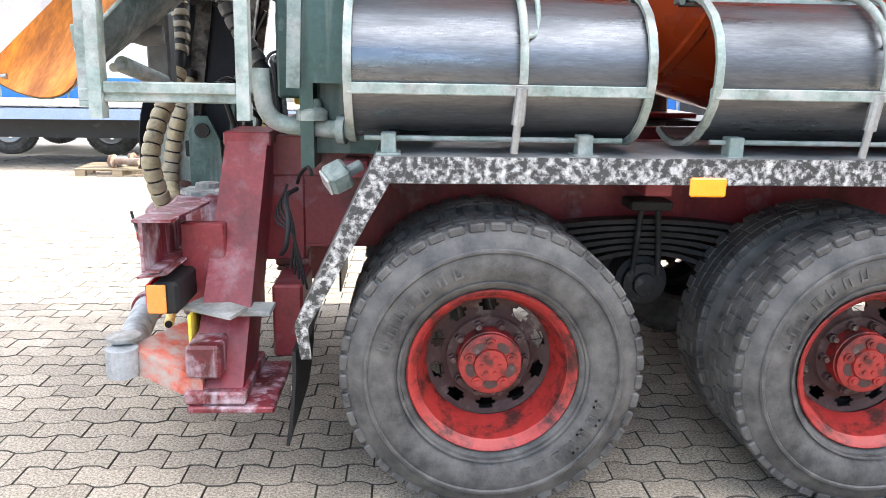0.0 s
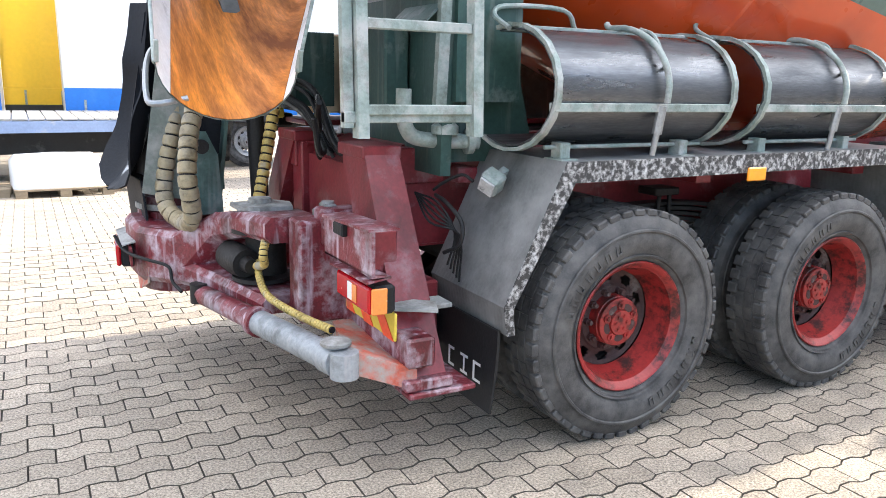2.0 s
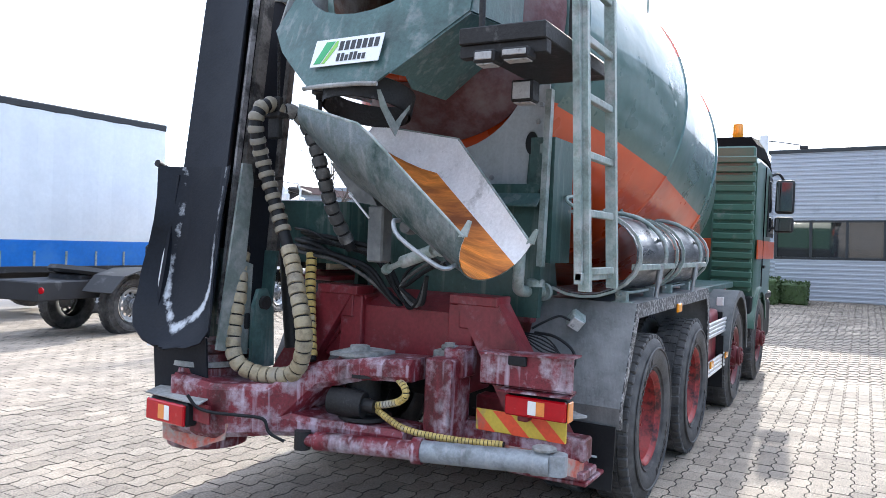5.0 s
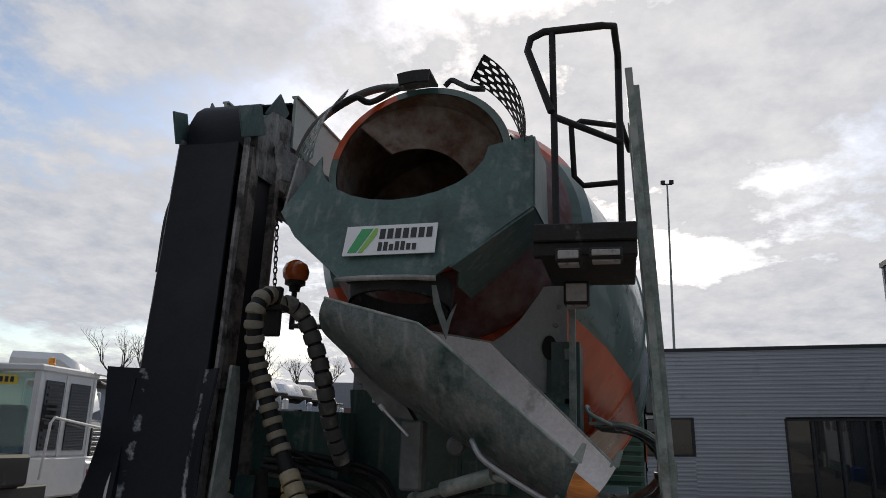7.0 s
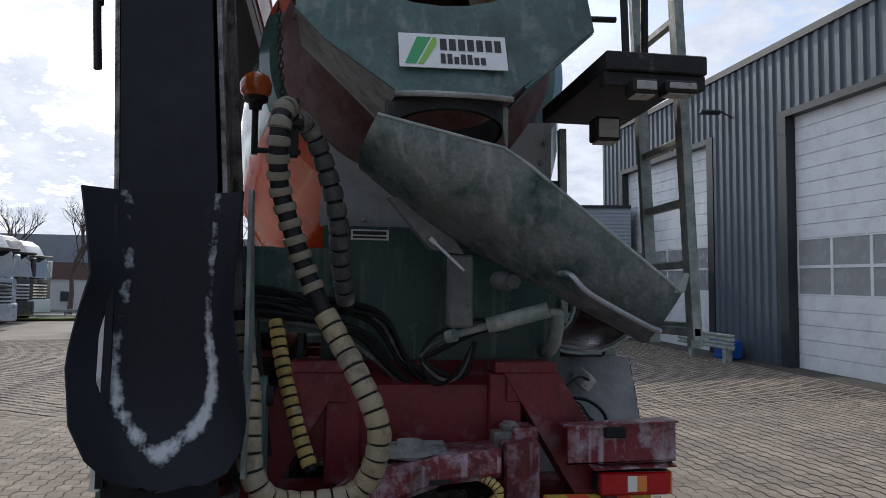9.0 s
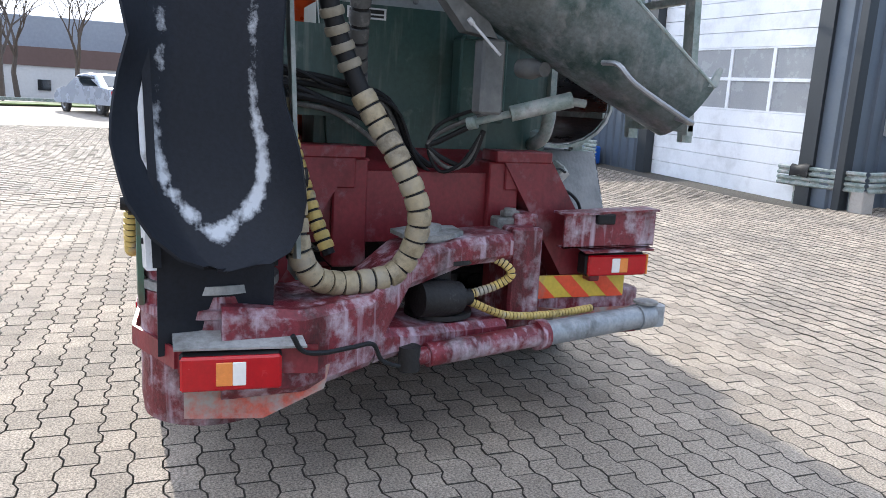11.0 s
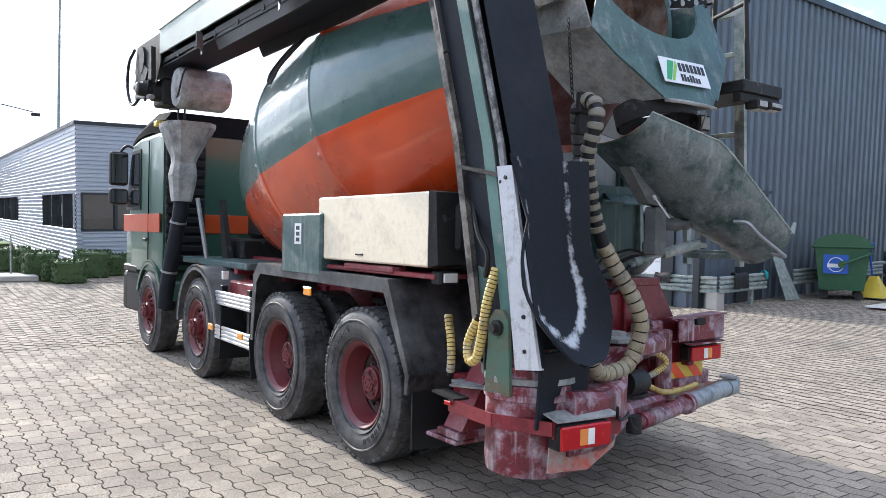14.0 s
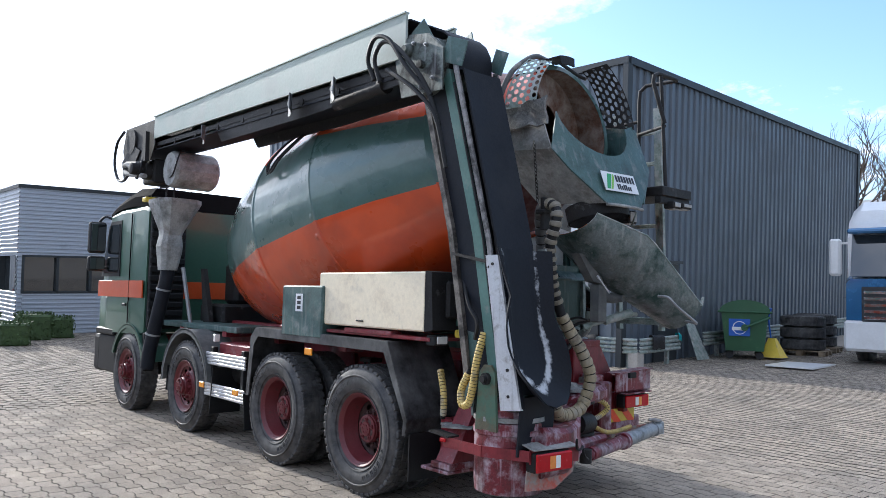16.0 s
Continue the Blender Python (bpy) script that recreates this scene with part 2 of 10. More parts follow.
def sheet(bm, rows, thick):
    """A bent sheet through a grid of points, given thickness along its normals."""
    n, k = len(rows), len(rows[0])
    g = [[Vector(p) for p in r] for r in rows]
    nor = []
    for i in range(n):
        l = []
        for j in range(k):
            du = g[min(i + 1, n - 1)][j] - g[max(i - 1, 0)][j]
            dv = g[i][min(j + 1, k - 1)] - g[i][max(j - 1, 0)]
            l.append(du.cross(dv).normalized())
        nor.append(l)
    f = [[bm.verts.new(g[i][j]) for j in range(k)] for i in range(n)]
    b = [[bm.verts.new(g[i][j] + nor[i][j] * thick) for j in range(k)] for i in range(n)]
    for i in range(n - 1):
        for j in range(k - 1):
            bm.faces.new((f[i][j], f[i + 1][j], f[i + 1][j + 1], f[i][j + 1]))
            bm.faces.new((b[i][j], b[i][j + 1], b[i + 1][j + 1], b[i + 1][j]))
    for i in range(n - 1):
        bm.faces.new((f[i][0], b[i][0], b[i + 1][0], f[i + 1][0]))
        bm.faces.new((f[i][-1], f[i + 1][-1], b[i + 1][-1], b[i][-1]))
    for j in range(k - 1):
        bm.faces.new((f[0][j], f[0][j + 1], b[0][j + 1], b[0][j]))
        bm.faces.new((f[-1][j], b[-1][j], b[-1][j + 1], f[-1][j + 1]))


def axis_matrix(a, b):
    """A frame at a whose x axis points to b."""
    d = (Vector(b) - Vector(a)).normalized()
    up = Vector((0, 0, 1)) if abs(d.z) < 0.95 else Vector((0, 1, 0))
    s = up.cross(d).normalized()
    m = Matrix((d, s, d.cross(s))).transposed().to_4x4()
    m.translation = a
    return m


def gz(x, y):
    """Height of the yard: even round the truck, rising to the hall and the office, falling to the trailers."""
    return 0.028 * max(x - 6.0, 0) * max(0.0, 1 - max(x - 30.0, 0) / 60.0) - 0.035 * max(min(y + 3.0, 0), -25) - 0.025 * min(max(y - 4.0, 0), 25)

# ---- the materials of the place ----
GREEN = mat("green_paint", (0.04, 0.088, 0.078), 0.38, 0, 0.2, 3, 40, 0.04, dirt=(0.22, 0.25, 0.24), amount=0.12, dscale=5, dsharp=0.2, streak=(0.3, 0.32, 0.3, 0.25))
GREEN_DIRTY = mat("green_paint_with_cement_film", (0.06, 0.115, 0.108), 0.5, 0, 0.25, 4, 50, 0.06, dirt=(0.24, 0.26, 0.26), amount=0.2, dscale=6, dsharp=0.2, streak=(0.34, 0.35, 0.34, 0.3))
RED = mat("oxide_red_paint", (0.205, 0.022, 0.03), 0.42, 0, 0.22, 4, 50, 0.05, dirt=(0.34, 0.24, 0.26), amount=0.16, dscale=5, dsharp=0.25)
RED_WASHED = mat("red_paint_washed_pink_with_cement", (0.165, 0.018, 0.028), 0.45, 0, 0.35, 6, 70, 0.12, dirt=(0.5, 0.42, 0.47), amount=0.34, dscale=8, dsharp=0.2, streak=(0.52, 0.42, 0.49, 0.75))
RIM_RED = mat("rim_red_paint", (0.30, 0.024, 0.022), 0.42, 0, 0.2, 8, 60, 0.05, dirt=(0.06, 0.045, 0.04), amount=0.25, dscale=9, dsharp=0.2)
RIM_DARK = mat("rim_dark_dusty", (0.06, 0.03, 0.028), 0.75, 0, 0.3, 10, 60, 0.08, dirt=(0.16, 0.14, 0.13), amount=0.25, dscale=9)
RUBBER = mat("tyre_rubber", (0.036, 0.036, 0.038), 0.55, 0, 0.35, 7, 120, 0.06, spec=0.4, dirt=(0.13, 0.125, 0.12), amount=0.42, dscale=8, dsharp=0.35)
BELT = mat("black_belt_rubber", (0.010, 0.012, 0.018), 0.6, 0, 0.25, 4, 60, 0.05, spec=0.25, dirt=(0.028, 0.031, 0.037), amount=0.16, dscale=3, dsharp=0.4)
BLACK = mat("black_plastic", (0.012, 0.0125, 0.014), 0.55, 0, 0.2, 10, 80, 0.04, spec=0.3, dirt=(0.06, 0.06, 0.06), amount=0.1, dscale=6)
DARK = mat("dark_oily_steel", (0.024, 0.023, 0.023), 0.6, 0.1, 0.3, 9, 70, 0.1, spec=0.3, dirt=(0.13, 0.12, 0.12), amount=0.16, dscale=7)
STEEL = mat("bare_worn_steel", (0.33, 0.34, 0.35), 0.42, 0.75, 0.2, 6, 60, 0.05, dirt=(0.40, 0.40, 0.40), amount=0.3, dscale=5, dsharp=0.3)
HALFPIPE = mat("spare_chute_steel", (0.15, 0.158, 0.17), 0.24, 0.85, 0.3, 3, 50, 0.03, dirt=(0.09, 0.095, 0.105), amount=0.42, dscale=2.5, dsharp=0.3, stretch=(0.5, 3, 3))
GALV = mat("grey_green_painted_tube", (0.25, 0.31, 0.285), 0.5, 0.1, 0.2, 9, 60, 0.06, dirt=(0.42, 0.42, 0.41), amount=0.4, dscale=9, dsharp=0.2)
CEMENT = mat("dried_cement_on_steel", (0.37, 0.37, 0.36), 0.85, 0, 0.2, 5, 50, 0.15, dirt=(0.13, 0.15, 0.15), amount=0.3, dscale=4, dsharp=0.3)
CHUTE_OUT = mat("chute_outside_dusty_steel", (0.21, 0.245, 0.25), 0.32, 0.55, 0.25, 4, 60, 0.08, dirt=(0.05, 0.095, 0.085), amount=0.42, dscale=5, dsharp=0.2, streak=(0.44, 0.45, 0.45, 0.4))
CHUTE_IN = mat("chute_inside_rust_orange", (0.78, 0.26, 0.03), 0.35, 0.1, 0.3, 5, 40, 0.06, dirt=(0.20, 0.06, 0.015), amount=0.5, dscale=4.2, dsharp=0.3, stretch=(3.2, 0.35, 0.6))
WHITE_LIP = mat("chute_lip_worn_white", (0.8, 0.81, 0.82), 0.5, 0, 0.12, 7, 60, 0.08, dirt=(0.4, 0.41, 0.41), amount=0.2, dscale=6)
RUST = mat("rust_and_dried_concrete", (0.13, 0.07, 0.045), 0.85, 0, 0.35, 6, 50, 0.2, dirt=(0.3, 0.26, 0.22), amount=0.35, dscale=5, dsharp=0.25)
CREAM = mat("cream_painted_box", (0.88, 0.77, 0.57), 0.4, 0, 0.08, 3, 40, 0.03, dirt=(0.36, 0.32, 0.26), amount=0.1, dscale=4, dsharp=0.25)
ALU = mat("ribbed_aluminium", (0.72, 0.73, 0.74), 0.35, 0.6, 0.1, 8, 70, 0.03, dirt=(0.4, 0.4, 0.4), amount=0.15)
WHITE_STEEL = mat("white_enamelled_steel", (0.62, 0.63, 0.65), 0.38, 0.1, 0.1, 5, 60, 0.05, dirt=(0.28, 0.27, 0.26), amount=0.2, dscale=8, dsharp=0.15, streak=(0.2, 0.19, 0.18, 0.35))
HOSE_WRAP = mat("hose_guard_grey_beige", (0.215, 0.19, 0.14), 0.55, 0, 0.18, 6, 50, 0.05, dirt=(0.2, 0.19, 0.17), amount=0.3, dscale=5, dsharp=0.25)
HOSE_BEIGE = mat("hose_guard_beige", (0.35, 0.29, 0.18), 0.5, 0, 0.2, 6, 50, 0.05, dirt=(0.27, 0.25, 0.21), amount=0.35, dscale=6, dsharp=0.25)
HOSE_YELLOW = mat("yellow_spiral_hose_guard", (0.62, 0.46, 0.14), 0.5, 0, 0.18, 8, 50, 0.05, dirt=(0.4, 0.37, 0.3), amount=0.35, dscale=7)
AMBER = mat("amber_lens", (0.95, 0.35, 0.01), 0.15, 0, 0.05, 20, 90, 0.02, spec=0.8, coat=0.5)
RED_LENS = mat("red_lens", (0.42, 0.002, 0.008), 0.2, 0, 0.1, 30, 90, 0.02, spec=0.4, coat=0.15)
CLEAR_LENS = mat("clear_lens", (0.82, 0.8, 0.77), 0.15, 0, 0.05, 30, 90, 0.02, spec=0.8, coat=0.5)
HAZ_Y = mat("hazard_yellow", (0.72, 0.55, 0.07), 0.4, 0, 0.1, 8, 60, 0.02, dirt=(0.4, 0.3, 0.2), amount=0.15)
HAZ_R = mat("hazard_red", (0.85, 0.11, 0.04), 0.4, 0, 0.1, 8, 60, 0.02, dirt=(0.4, 0.2, 0.15), amount=0.15)
SIGN_WHITE = mat("sign_white", (0.78, 0.79, 0.8), 0.35, 0, 0.05, 12, 90, 0.02, dirt=(0.45, 0.45, 0.44), amount=0.1, dscale=14)
SIGN_BLACK = mat("sign_black", (0.015, 0.015, 0.017), 0.4, 0, 0.05, 12, 90, 0)
SIGN_GREEN = mat("sign_green", (0.05, 0.35, 0.12), 0.4, 0, 0.1, 12, 90, 0)
BRASS = mat("weathered_olive_bracket", (0.12, 0.11, 0.07), 0.6, 0.1, 0.25, 8, 60, 0.08, dirt=(0.09, 0.16, 0.11), amount=0.45, dscale=6, dsharp=0.15)


def glass_mat(name, tint, rough=0.03):
    m = bpy.data.materials.new(name)
    m.use_nodes = True
    b = m.node_tree.nodes["Principled BSDF"]
    b.inputs["Base Color"].default_value = (*tint, 1)
    b.inputs["Roughness"].default_value = rough
    b.inputs["Specular IOR Level"].default_value = 1.0
    b.inputs["Coat Weight"].default_value = 0.6
    return m


GLASS = glass_mat("dark_window_glass", (0.02, 0.025, 0.03))
MIRROR = mat("mirror_glass", (0.12, 0.125, 0.13), 0.04, 1.0, 0.02, 5, 60, 0)

# checker plate: raised lozenges in relief, dusted with cement
TREAD = mat("checker_plate_dusted", (0.16, 0.165, 0.165), 0.5, 0.35, 0.2, 6, 60, 0.05, dirt=(0.33, 0.33, 0.33), amount=0.48, dscale=5, dsharp=0.35)
nt = TREAD.node_tree
tb = nt.nodes["Principled BSDF"]
ttc = nt.nodes.new("ShaderNodeTexCoord")
tsep = nt.nodes.new("ShaderNodeVectorMath")
tsep.operation = "MULTIPLY"
tsep.inputs[1].default_value = (1, 1, 1)
link(nt, ttc.outputs["Object"], tsep.inputs[0])
waves = []
for rot in (45, -45):
    mp = nt.nodes.new("ShaderNodeMapping")
    mp.inputs["Rotation"].default_value = (radians(35), radians(rot), radians(rot))
    link(nt, tsep.outputs[0], mp.inputs["Vector"])
    br = nt.nodes.new("ShaderNodeTexBrick")
    br.inputs["Scale"].default_value, br.inputs["Mortar Size"].default_value, br.inputs["Mortar Smooth"].default_value = 1.0, 0.008, 0.6
    br.inputs["Brick Width"].default_value, br.inputs["Row Height"].default_value = 0.05, 0.022
    link(nt, mp.outputs[0], br.inputs["Vector"])
    waves.append(br.outputs["Fac"])
tm = nt.nodes.new("ShaderNodeMath")
tm.operation = "MULTIPLY"
link(nt, waves[0], tm.inputs[0])
link(nt, waves[1], tm.inputs[1])
tbp = nt.nodes.new("ShaderNodeBump")
tbp.invert = True
tbp.inputs["Strength"].default_value, tbp.inputs["Distance"].default_value = 0.3, 0.002
link(nt, tm.outputs[0], tbp.inputs["Height"])
link(nt, tbp.outputs[0], tb.inputs["Normal"])

# mixer drum paint: an orange belly and crown with a green band slanting between them
DRUM = mat("drum_paint_green_and_orange", (0.075, 0.135, 0.12), 0.3, 0, 0.15, 2.0, 30, 0.03, coat=0.6)
nt = DRUM.node_tree
db = nt.nodes["Principled BSDF"]
old = db.inputs["Base Color"].links[0].from_socket
dtc = nt.nodes.new("ShaderNodeTexCoord")
dsep = nt.nodes.new("ShaderNodeSeparateXYZ")
link(nt, dtc.outputs["Object"], dsep.inputs[0])
dh = nt.nodes.new("ShaderNodeMath")
dh.operation, dh.inputs[1].default_value = "MULTIPLY_ADD", 0.215
link(nt, dsep.outputs["X"], dh.inputs[0])
link(nt, dsep.outputs["Z"], dh.inputs[2])
# the band edge sits lower on the other flank
dh2 = nt.nodes.new("ShaderNodeMath")
dh2.operation, dh2.inputs[1].default_value = "MULTIPLY_ADD", -0.09
link(nt, dsep.outputs["Y"], dh2.inputs[0])
link(nt, dh.outputs[0], dh2.inputs[2])
dr = nt.nodes.new("ShaderNodeValToRGB")
dr.color_ramp.interpolation = "CONSTANT"
els = dr.color_ramp.elements
els[0].position, els[0].color = 0.0, (1, 1, 1, 1)
els[1].position, els[1].color = 0.358, (0, 0, 0, 1)
e3 = els.new(0.745)
e3.color = (1, 1, 1, 1)
dmr = nt.nodes.new("ShaderNodeMapRange")
dmr.inputs["From Min"].default_value, dmr.inputs["From Max"].default_value = 1.5, 4.0
link(nt, dh2.outputs[0], dmr.inputs["Value"])
link(nt, dmr.outputs[0], dr.inputs[0])
dmix = nt.nodes.new("ShaderNodeMix")
dmix.data_type = "RGBA"
# on the conveyor's flank the crown's orange comes down to one level
dup, dsd = nt.nodes.new("ShaderNodeMath"), nt.nodes.new("ShaderNodeMath")
dup.operation, dup.inputs[1].default_value = "GREATER_THAN", 3.14
dsd.operation, dsd.inputs[1].default_value = "GREATER_THAN", 0.2
link(nt, dsep.outputs["Z"], dup.inputs[0])
link(nt, dsep.outputs["Y"], dsd.inputs[0])
dlt = nt.nodes.new("ShaderNodeMath")
dlt.operation, dlt.inputs[1].default_value = "LESS_THAN", 1.25
link(nt, dsep.outputs["X"], dlt.inputs[0])
dan, dan2, dor_ = (nt.nodes.new("ShaderNodeMath") for _ in range(3))
dan.operation, dan2.operation, dor_.operation = "MULTIPLY", "MULTIPLY", "MAXIMUM"
link(nt, dup.outputs[0], dan.inputs[0])
link(nt, dsd.outputs[0], dan.inputs[1])
link(nt, dan.outputs[0], dan2.inputs[0])
link(nt, dlt.outputs[0], dan2.inputs[1])
link(nt, dr.outputs["Color"], dor_.inputs[0])
link(nt, dan2.outputs[0], dor_.inputs[1])
link(nt, dor_.outputs[0], dmix.inputs["Factor"])
link(nt, old, dmix.inputs["A"])
dorange = nt.nodes.new("ShaderNodeMix")
dorange.data_type = "RGBA"
dorange.inputs["A"].default_value, dorange.inputs["B"].default_value = (0.60, 0.075, 0.012, 1), (0.40, 0.045, 0.010, 1)
dno = nt.nodes.new("ShaderNodeTexNoise")
dno.inputs["Scale"].default_value, dno.inputs["Detail"].default_value = 2.2, 6
link(nt, dtc.outputs["Object"], dno.inputs["Vector"])
dnr = nt.nodes.new("ShaderNodeMapRange")
dnr.inputs["From Min"].default_value, dnr.inputs["From Max"].default_value = 0.45, 0.75
link(nt, dno.outputs["Fac"], dnr.inputs["Value"])
link(nt, dnr.outputs[0], dorange.inputs["Factor"])
link(nt, dorange.outputs["Result"], dmix.inputs["B"])
# scuffs and chips, dents from stones inside
dch = nt.nodes.new("ShaderNodeTexNoise")
dch.inputs["Scale"].default_value, dch.inputs["Detail"].default_value, dch.inputs["Roughness"].default_value = 9, 8, 0.7
link(nt, dtc.outputs["Object"], dch.inputs["Vector"])
dcr = nt.nodes.new("ShaderNodeMapRange")
dcr.inputs["From Min"].default_value, dcr.inputs["From Max"].default_value = 0.68, 0.74
link(nt, dch.outputs["Fac"], dcr.inputs["Value"])
dmix2 = nt.nodes.new("ShaderNodeMix")
dmix2.data_type = "RGBA"
dmix2.inputs["B"].default_value = (0.2, 0.2, 0.19, 1)
link(nt, dcr.outputs[0], dmix2.inputs["Factor"])
link(nt, dmix.outputs["Result"], dmix2.inputs["A"])
link(nt, dmix2.outputs["Result"], db.inputs["Base Color"])
dden = nt.nodes.new("ShaderNodeTexNoise")
dden.inputs["Scale"].default_value, dden.inputs["Detail"].default_value = 5.5, 1.5
link(nt, dtc.outputs["Object"], dden.inputs["Vector"])
dbp = nt.nodes.new("ShaderNodeBump")
dbp.inputs["Strength"].default_value, dbp.inputs["Distance"].default_value = 0.2, 0.06
link(nt, dden.outputs["Fac"], dbp.inputs["Height"])
# small knocks where stones have struck from inside
dvo = nt.nodes.new("ShaderNodeTexVoronoi")
dvo.inputs["Scale"].default_value = 3.6
link(nt, dtc.outputs["Object"], dvo.inputs["Vector"])
dvr = nt.nodes.new("ShaderNodeMapRange")
dvr.interpolation_type = "SMOOTHSTEP"
dvr.inputs["From Min"].default_value, dvr.inputs["From Max"].default_value = 0.16, 0.0
link(nt, dvo.outputs["Distance"], dvr.inputs["Value"])
dvs = nt.nodes.new("ShaderNodeSeparateColor")
link(nt, dvo.outputs["Color"], dvs.inputs[0])
dvk = nt.nodes.new("ShaderNodeMath")
dvk.operation, dvk.inputs[1].default_value = "GREATER_THAN", 0.45
link(nt, dvs.outputs[0], dvk.inputs[0])
dvm = nt.nodes.new("ShaderNodeMath")
dvm.operation = "MULTIPLY"
link(nt, dvr.outputs[0], dvm.inputs[0])
link(nt, dvk.outputs[0], dvm.inputs[1])
dbp0 = nt.nodes.new("ShaderNodeBump")
dbp0.inputs["Strength"].default_value, dbp0.inputs["Distance"].default_value = 0.8, 0.02
link(nt, dvm.outputs[0], dbp0.inputs["Height"])
link(nt, dbp0.outputs[0], dbp.inputs["Normal"])
link(nt, dbp.outputs[0], db.inputs["Normal"])
CEMENT_LIGHT = mat("pale_grey_painted_plate", (0.42, 0.44, 0.45), 0.6, 0, 0.12, 4, 50, 0.06, dirt=(0.26, 0.26, 0.26), amount=0.2, dscale=4, dsharp=0.3, streak=(0.55, 0.56, 0.57, 0.3))
CEMENT_GREEN = mat("grey_green_cement_dusted", (0.17, 0.2, 0.185), 0.6, 0.1, 0.2, 5, 50, 0.08, dirt=(0.36, 0.36, 0.35), amount=0.35, dscale=8, dsharp=0.25)
CEMENT_WHITE = mat("white_dried_cement", (0.42, 0.43, 0.45), 0.8, 0, 0.2, 20, 90, 0.15)
HOSE_GREY = mat("hose_guard_grey", (0.09, 0.09, 0.088), 0.6, 0, 0.2, 6, 50, 0.05, dirt=(0.28, 0.27, 0.25), amount=0.3, dscale=6)
FENDER_GREY = mat("dusty_grey_plastic", (0.09, 0.095, 0.095), 0.6, 0, 0.15, 5, 60, 0.04, dirt=(0.22, 0.22, 0.21), amount=0.3, dscale=4, dsharp=0.3)
PANE_GREY = mat("milky_acrylic_pane", (0.33, 0.34, 0.35), 0.25, 0, 0.08, 3, 40, 0.01)
HAZ_TORN = mat("faded_hazard_sticker", (0.5, 0.10, 0.06), 0.6, 0, 0.25, 6, 60, 0.06, dirt=(0.36, 0.33, 0.3), amount=0.5, dscale=9, dsharp=0.2)
APRON = mat("apron_rubber_scraped", (0.0095, 0.0115, 0.017), 0.6, 0, 0.25, 5, 60, 0.06, spec=0.25)
nt = APRON.node_tree
ab = nt.nodes["Principled BSDF"]
aprev = ab.inputs["Base Color"].links[0].from_socket
aat = nt.nodes.new("ShaderNodeAttribute")
aat.attribute_name = "wear"
atc = nt.nodes.new("ShaderNodeTexCoord")
ano = nt.nodes.new("ShaderNodeTexNoise")
ano.inputs["Scale"].default_value, ano.inputs["Detail"].default_value, ano.inputs["Roughness"].default_value = 13, 9, 0.68
link(nt, atc.outputs["Object"], ano.inputs["Vector"])
amu = nt.nodes.new("ShaderNodeMath")
amu.operation, amu.inputs[1].default_value = "MULTIPLY_ADD", 0.5
link(nt, aat.outputs["Fac"], amu.inputs[0])
link(nt, ano.outputs["Fac"], amu.inputs[2])
amr = nt.nodes.new("ShaderNodeMapRange")
amr.inputs["From Min"].default_value, amr.inputs["From Max"].default_value = 0.80, 1.02
link(nt, amu.outputs[0], amr.inputs["Value"])
amx = nt.nodes.new("ShaderNodeMix")
amx.data_type = "RGBA"
amx.inputs["B"].default_value = (0.5, 0.52, 0.55, 1)
link(nt, amr.outputs[0], amx.inputs["Factor"])
link(nt, aprev, amx.inputs["A"])
link(nt, amx.outputs["Result"], ab.inputs["Base Color"])


def grime(m, low, scale, lo=0.42, hi=0.62, tint=(1.0, 0.95, 0.9), stretch=(1, 1, 1)):
    """Dark grime in irregular patches over the colour that m has."""
    nt = m.node_tree
    b = nt.nodes["Principled BSDF"]
    prev_ = b.inputs["Base Color"].links[0].from_socket
    tc_ = nt.nodes.new("ShaderNodeTexCoord")
    mp_ = nt.nodes.new("ShaderNodeMapping")
    mp_.inputs["Scale"].default_value = stretch
    link(nt, tc_.outputs["Object"], mp_.inputs["Vector"])
    no_ = nt.nodes.new("ShaderNodeTexNoise")
    no_.inputs["Scale"].default_value, no_.inputs["Detail"].default_value, no_.inputs["Roughness"].default_value = scale, 9, 0.7
    link(nt, mp_.outputs[0], no_.inputs["Vector"])
    mr_g = nt.nodes.new("ShaderNodeMapRange")
    mr_g.inputs["From Min"].default_value, mr_g.inputs["From Max"].default_value = lo, hi
    link(nt, no_.outputs["Fac"], mr_g.inputs["Value"])
    mx_ = nt.nodes.new("ShaderNodeMix")
    mx_.data_type, mx_.blend_type = "RGBA", "MULTIPLY"
    mx_.inputs["B"].default_value = (low * tint[0], low * tint[1], low * tint[2], 1)
    link(nt, mr_g.outputs[0], mx_.inputs["Factor"])
    link(nt, prev_, mx_.inputs["A"])
    link(nt, mx_.outputs["Result"], b.inputs["Base Color"])


grime(RED_WASHED, 0.35, 5, 0.48, 0.66, stretch=(1, 1, 0.35))
grime(RED, 0.45, 4, 0.5, 0.68, stretch=(1, 1, 0.4))
grime(GREEN_DIRTY, 0.5, 3.5, 0.48, 0.7)
grime(GREEN, 0.55, 3, 0.48, 0.7)
grime(CEMENT, 0.55, 6, 0.46, 0.64)
grime(CHUTE_OUT, 0.6, 4, 0.46, 0.66)
grime(RIM_RED, 0.25, 9, 0.46, 0.6)
grime(GALV, 0.6, 8, 0.5, 0.66)
grime(WHITE_STEEL, 0.55, 9, 0.55, 0.68)
grime(HOSE_BEIGE, 0.5, 9, 0.5, 0.66)
grime(HOSE_YELLOW, 0.5, 9, 0.52, 0.66)
grime(CREAM, 0.7, 3, 0.52, 0.72)

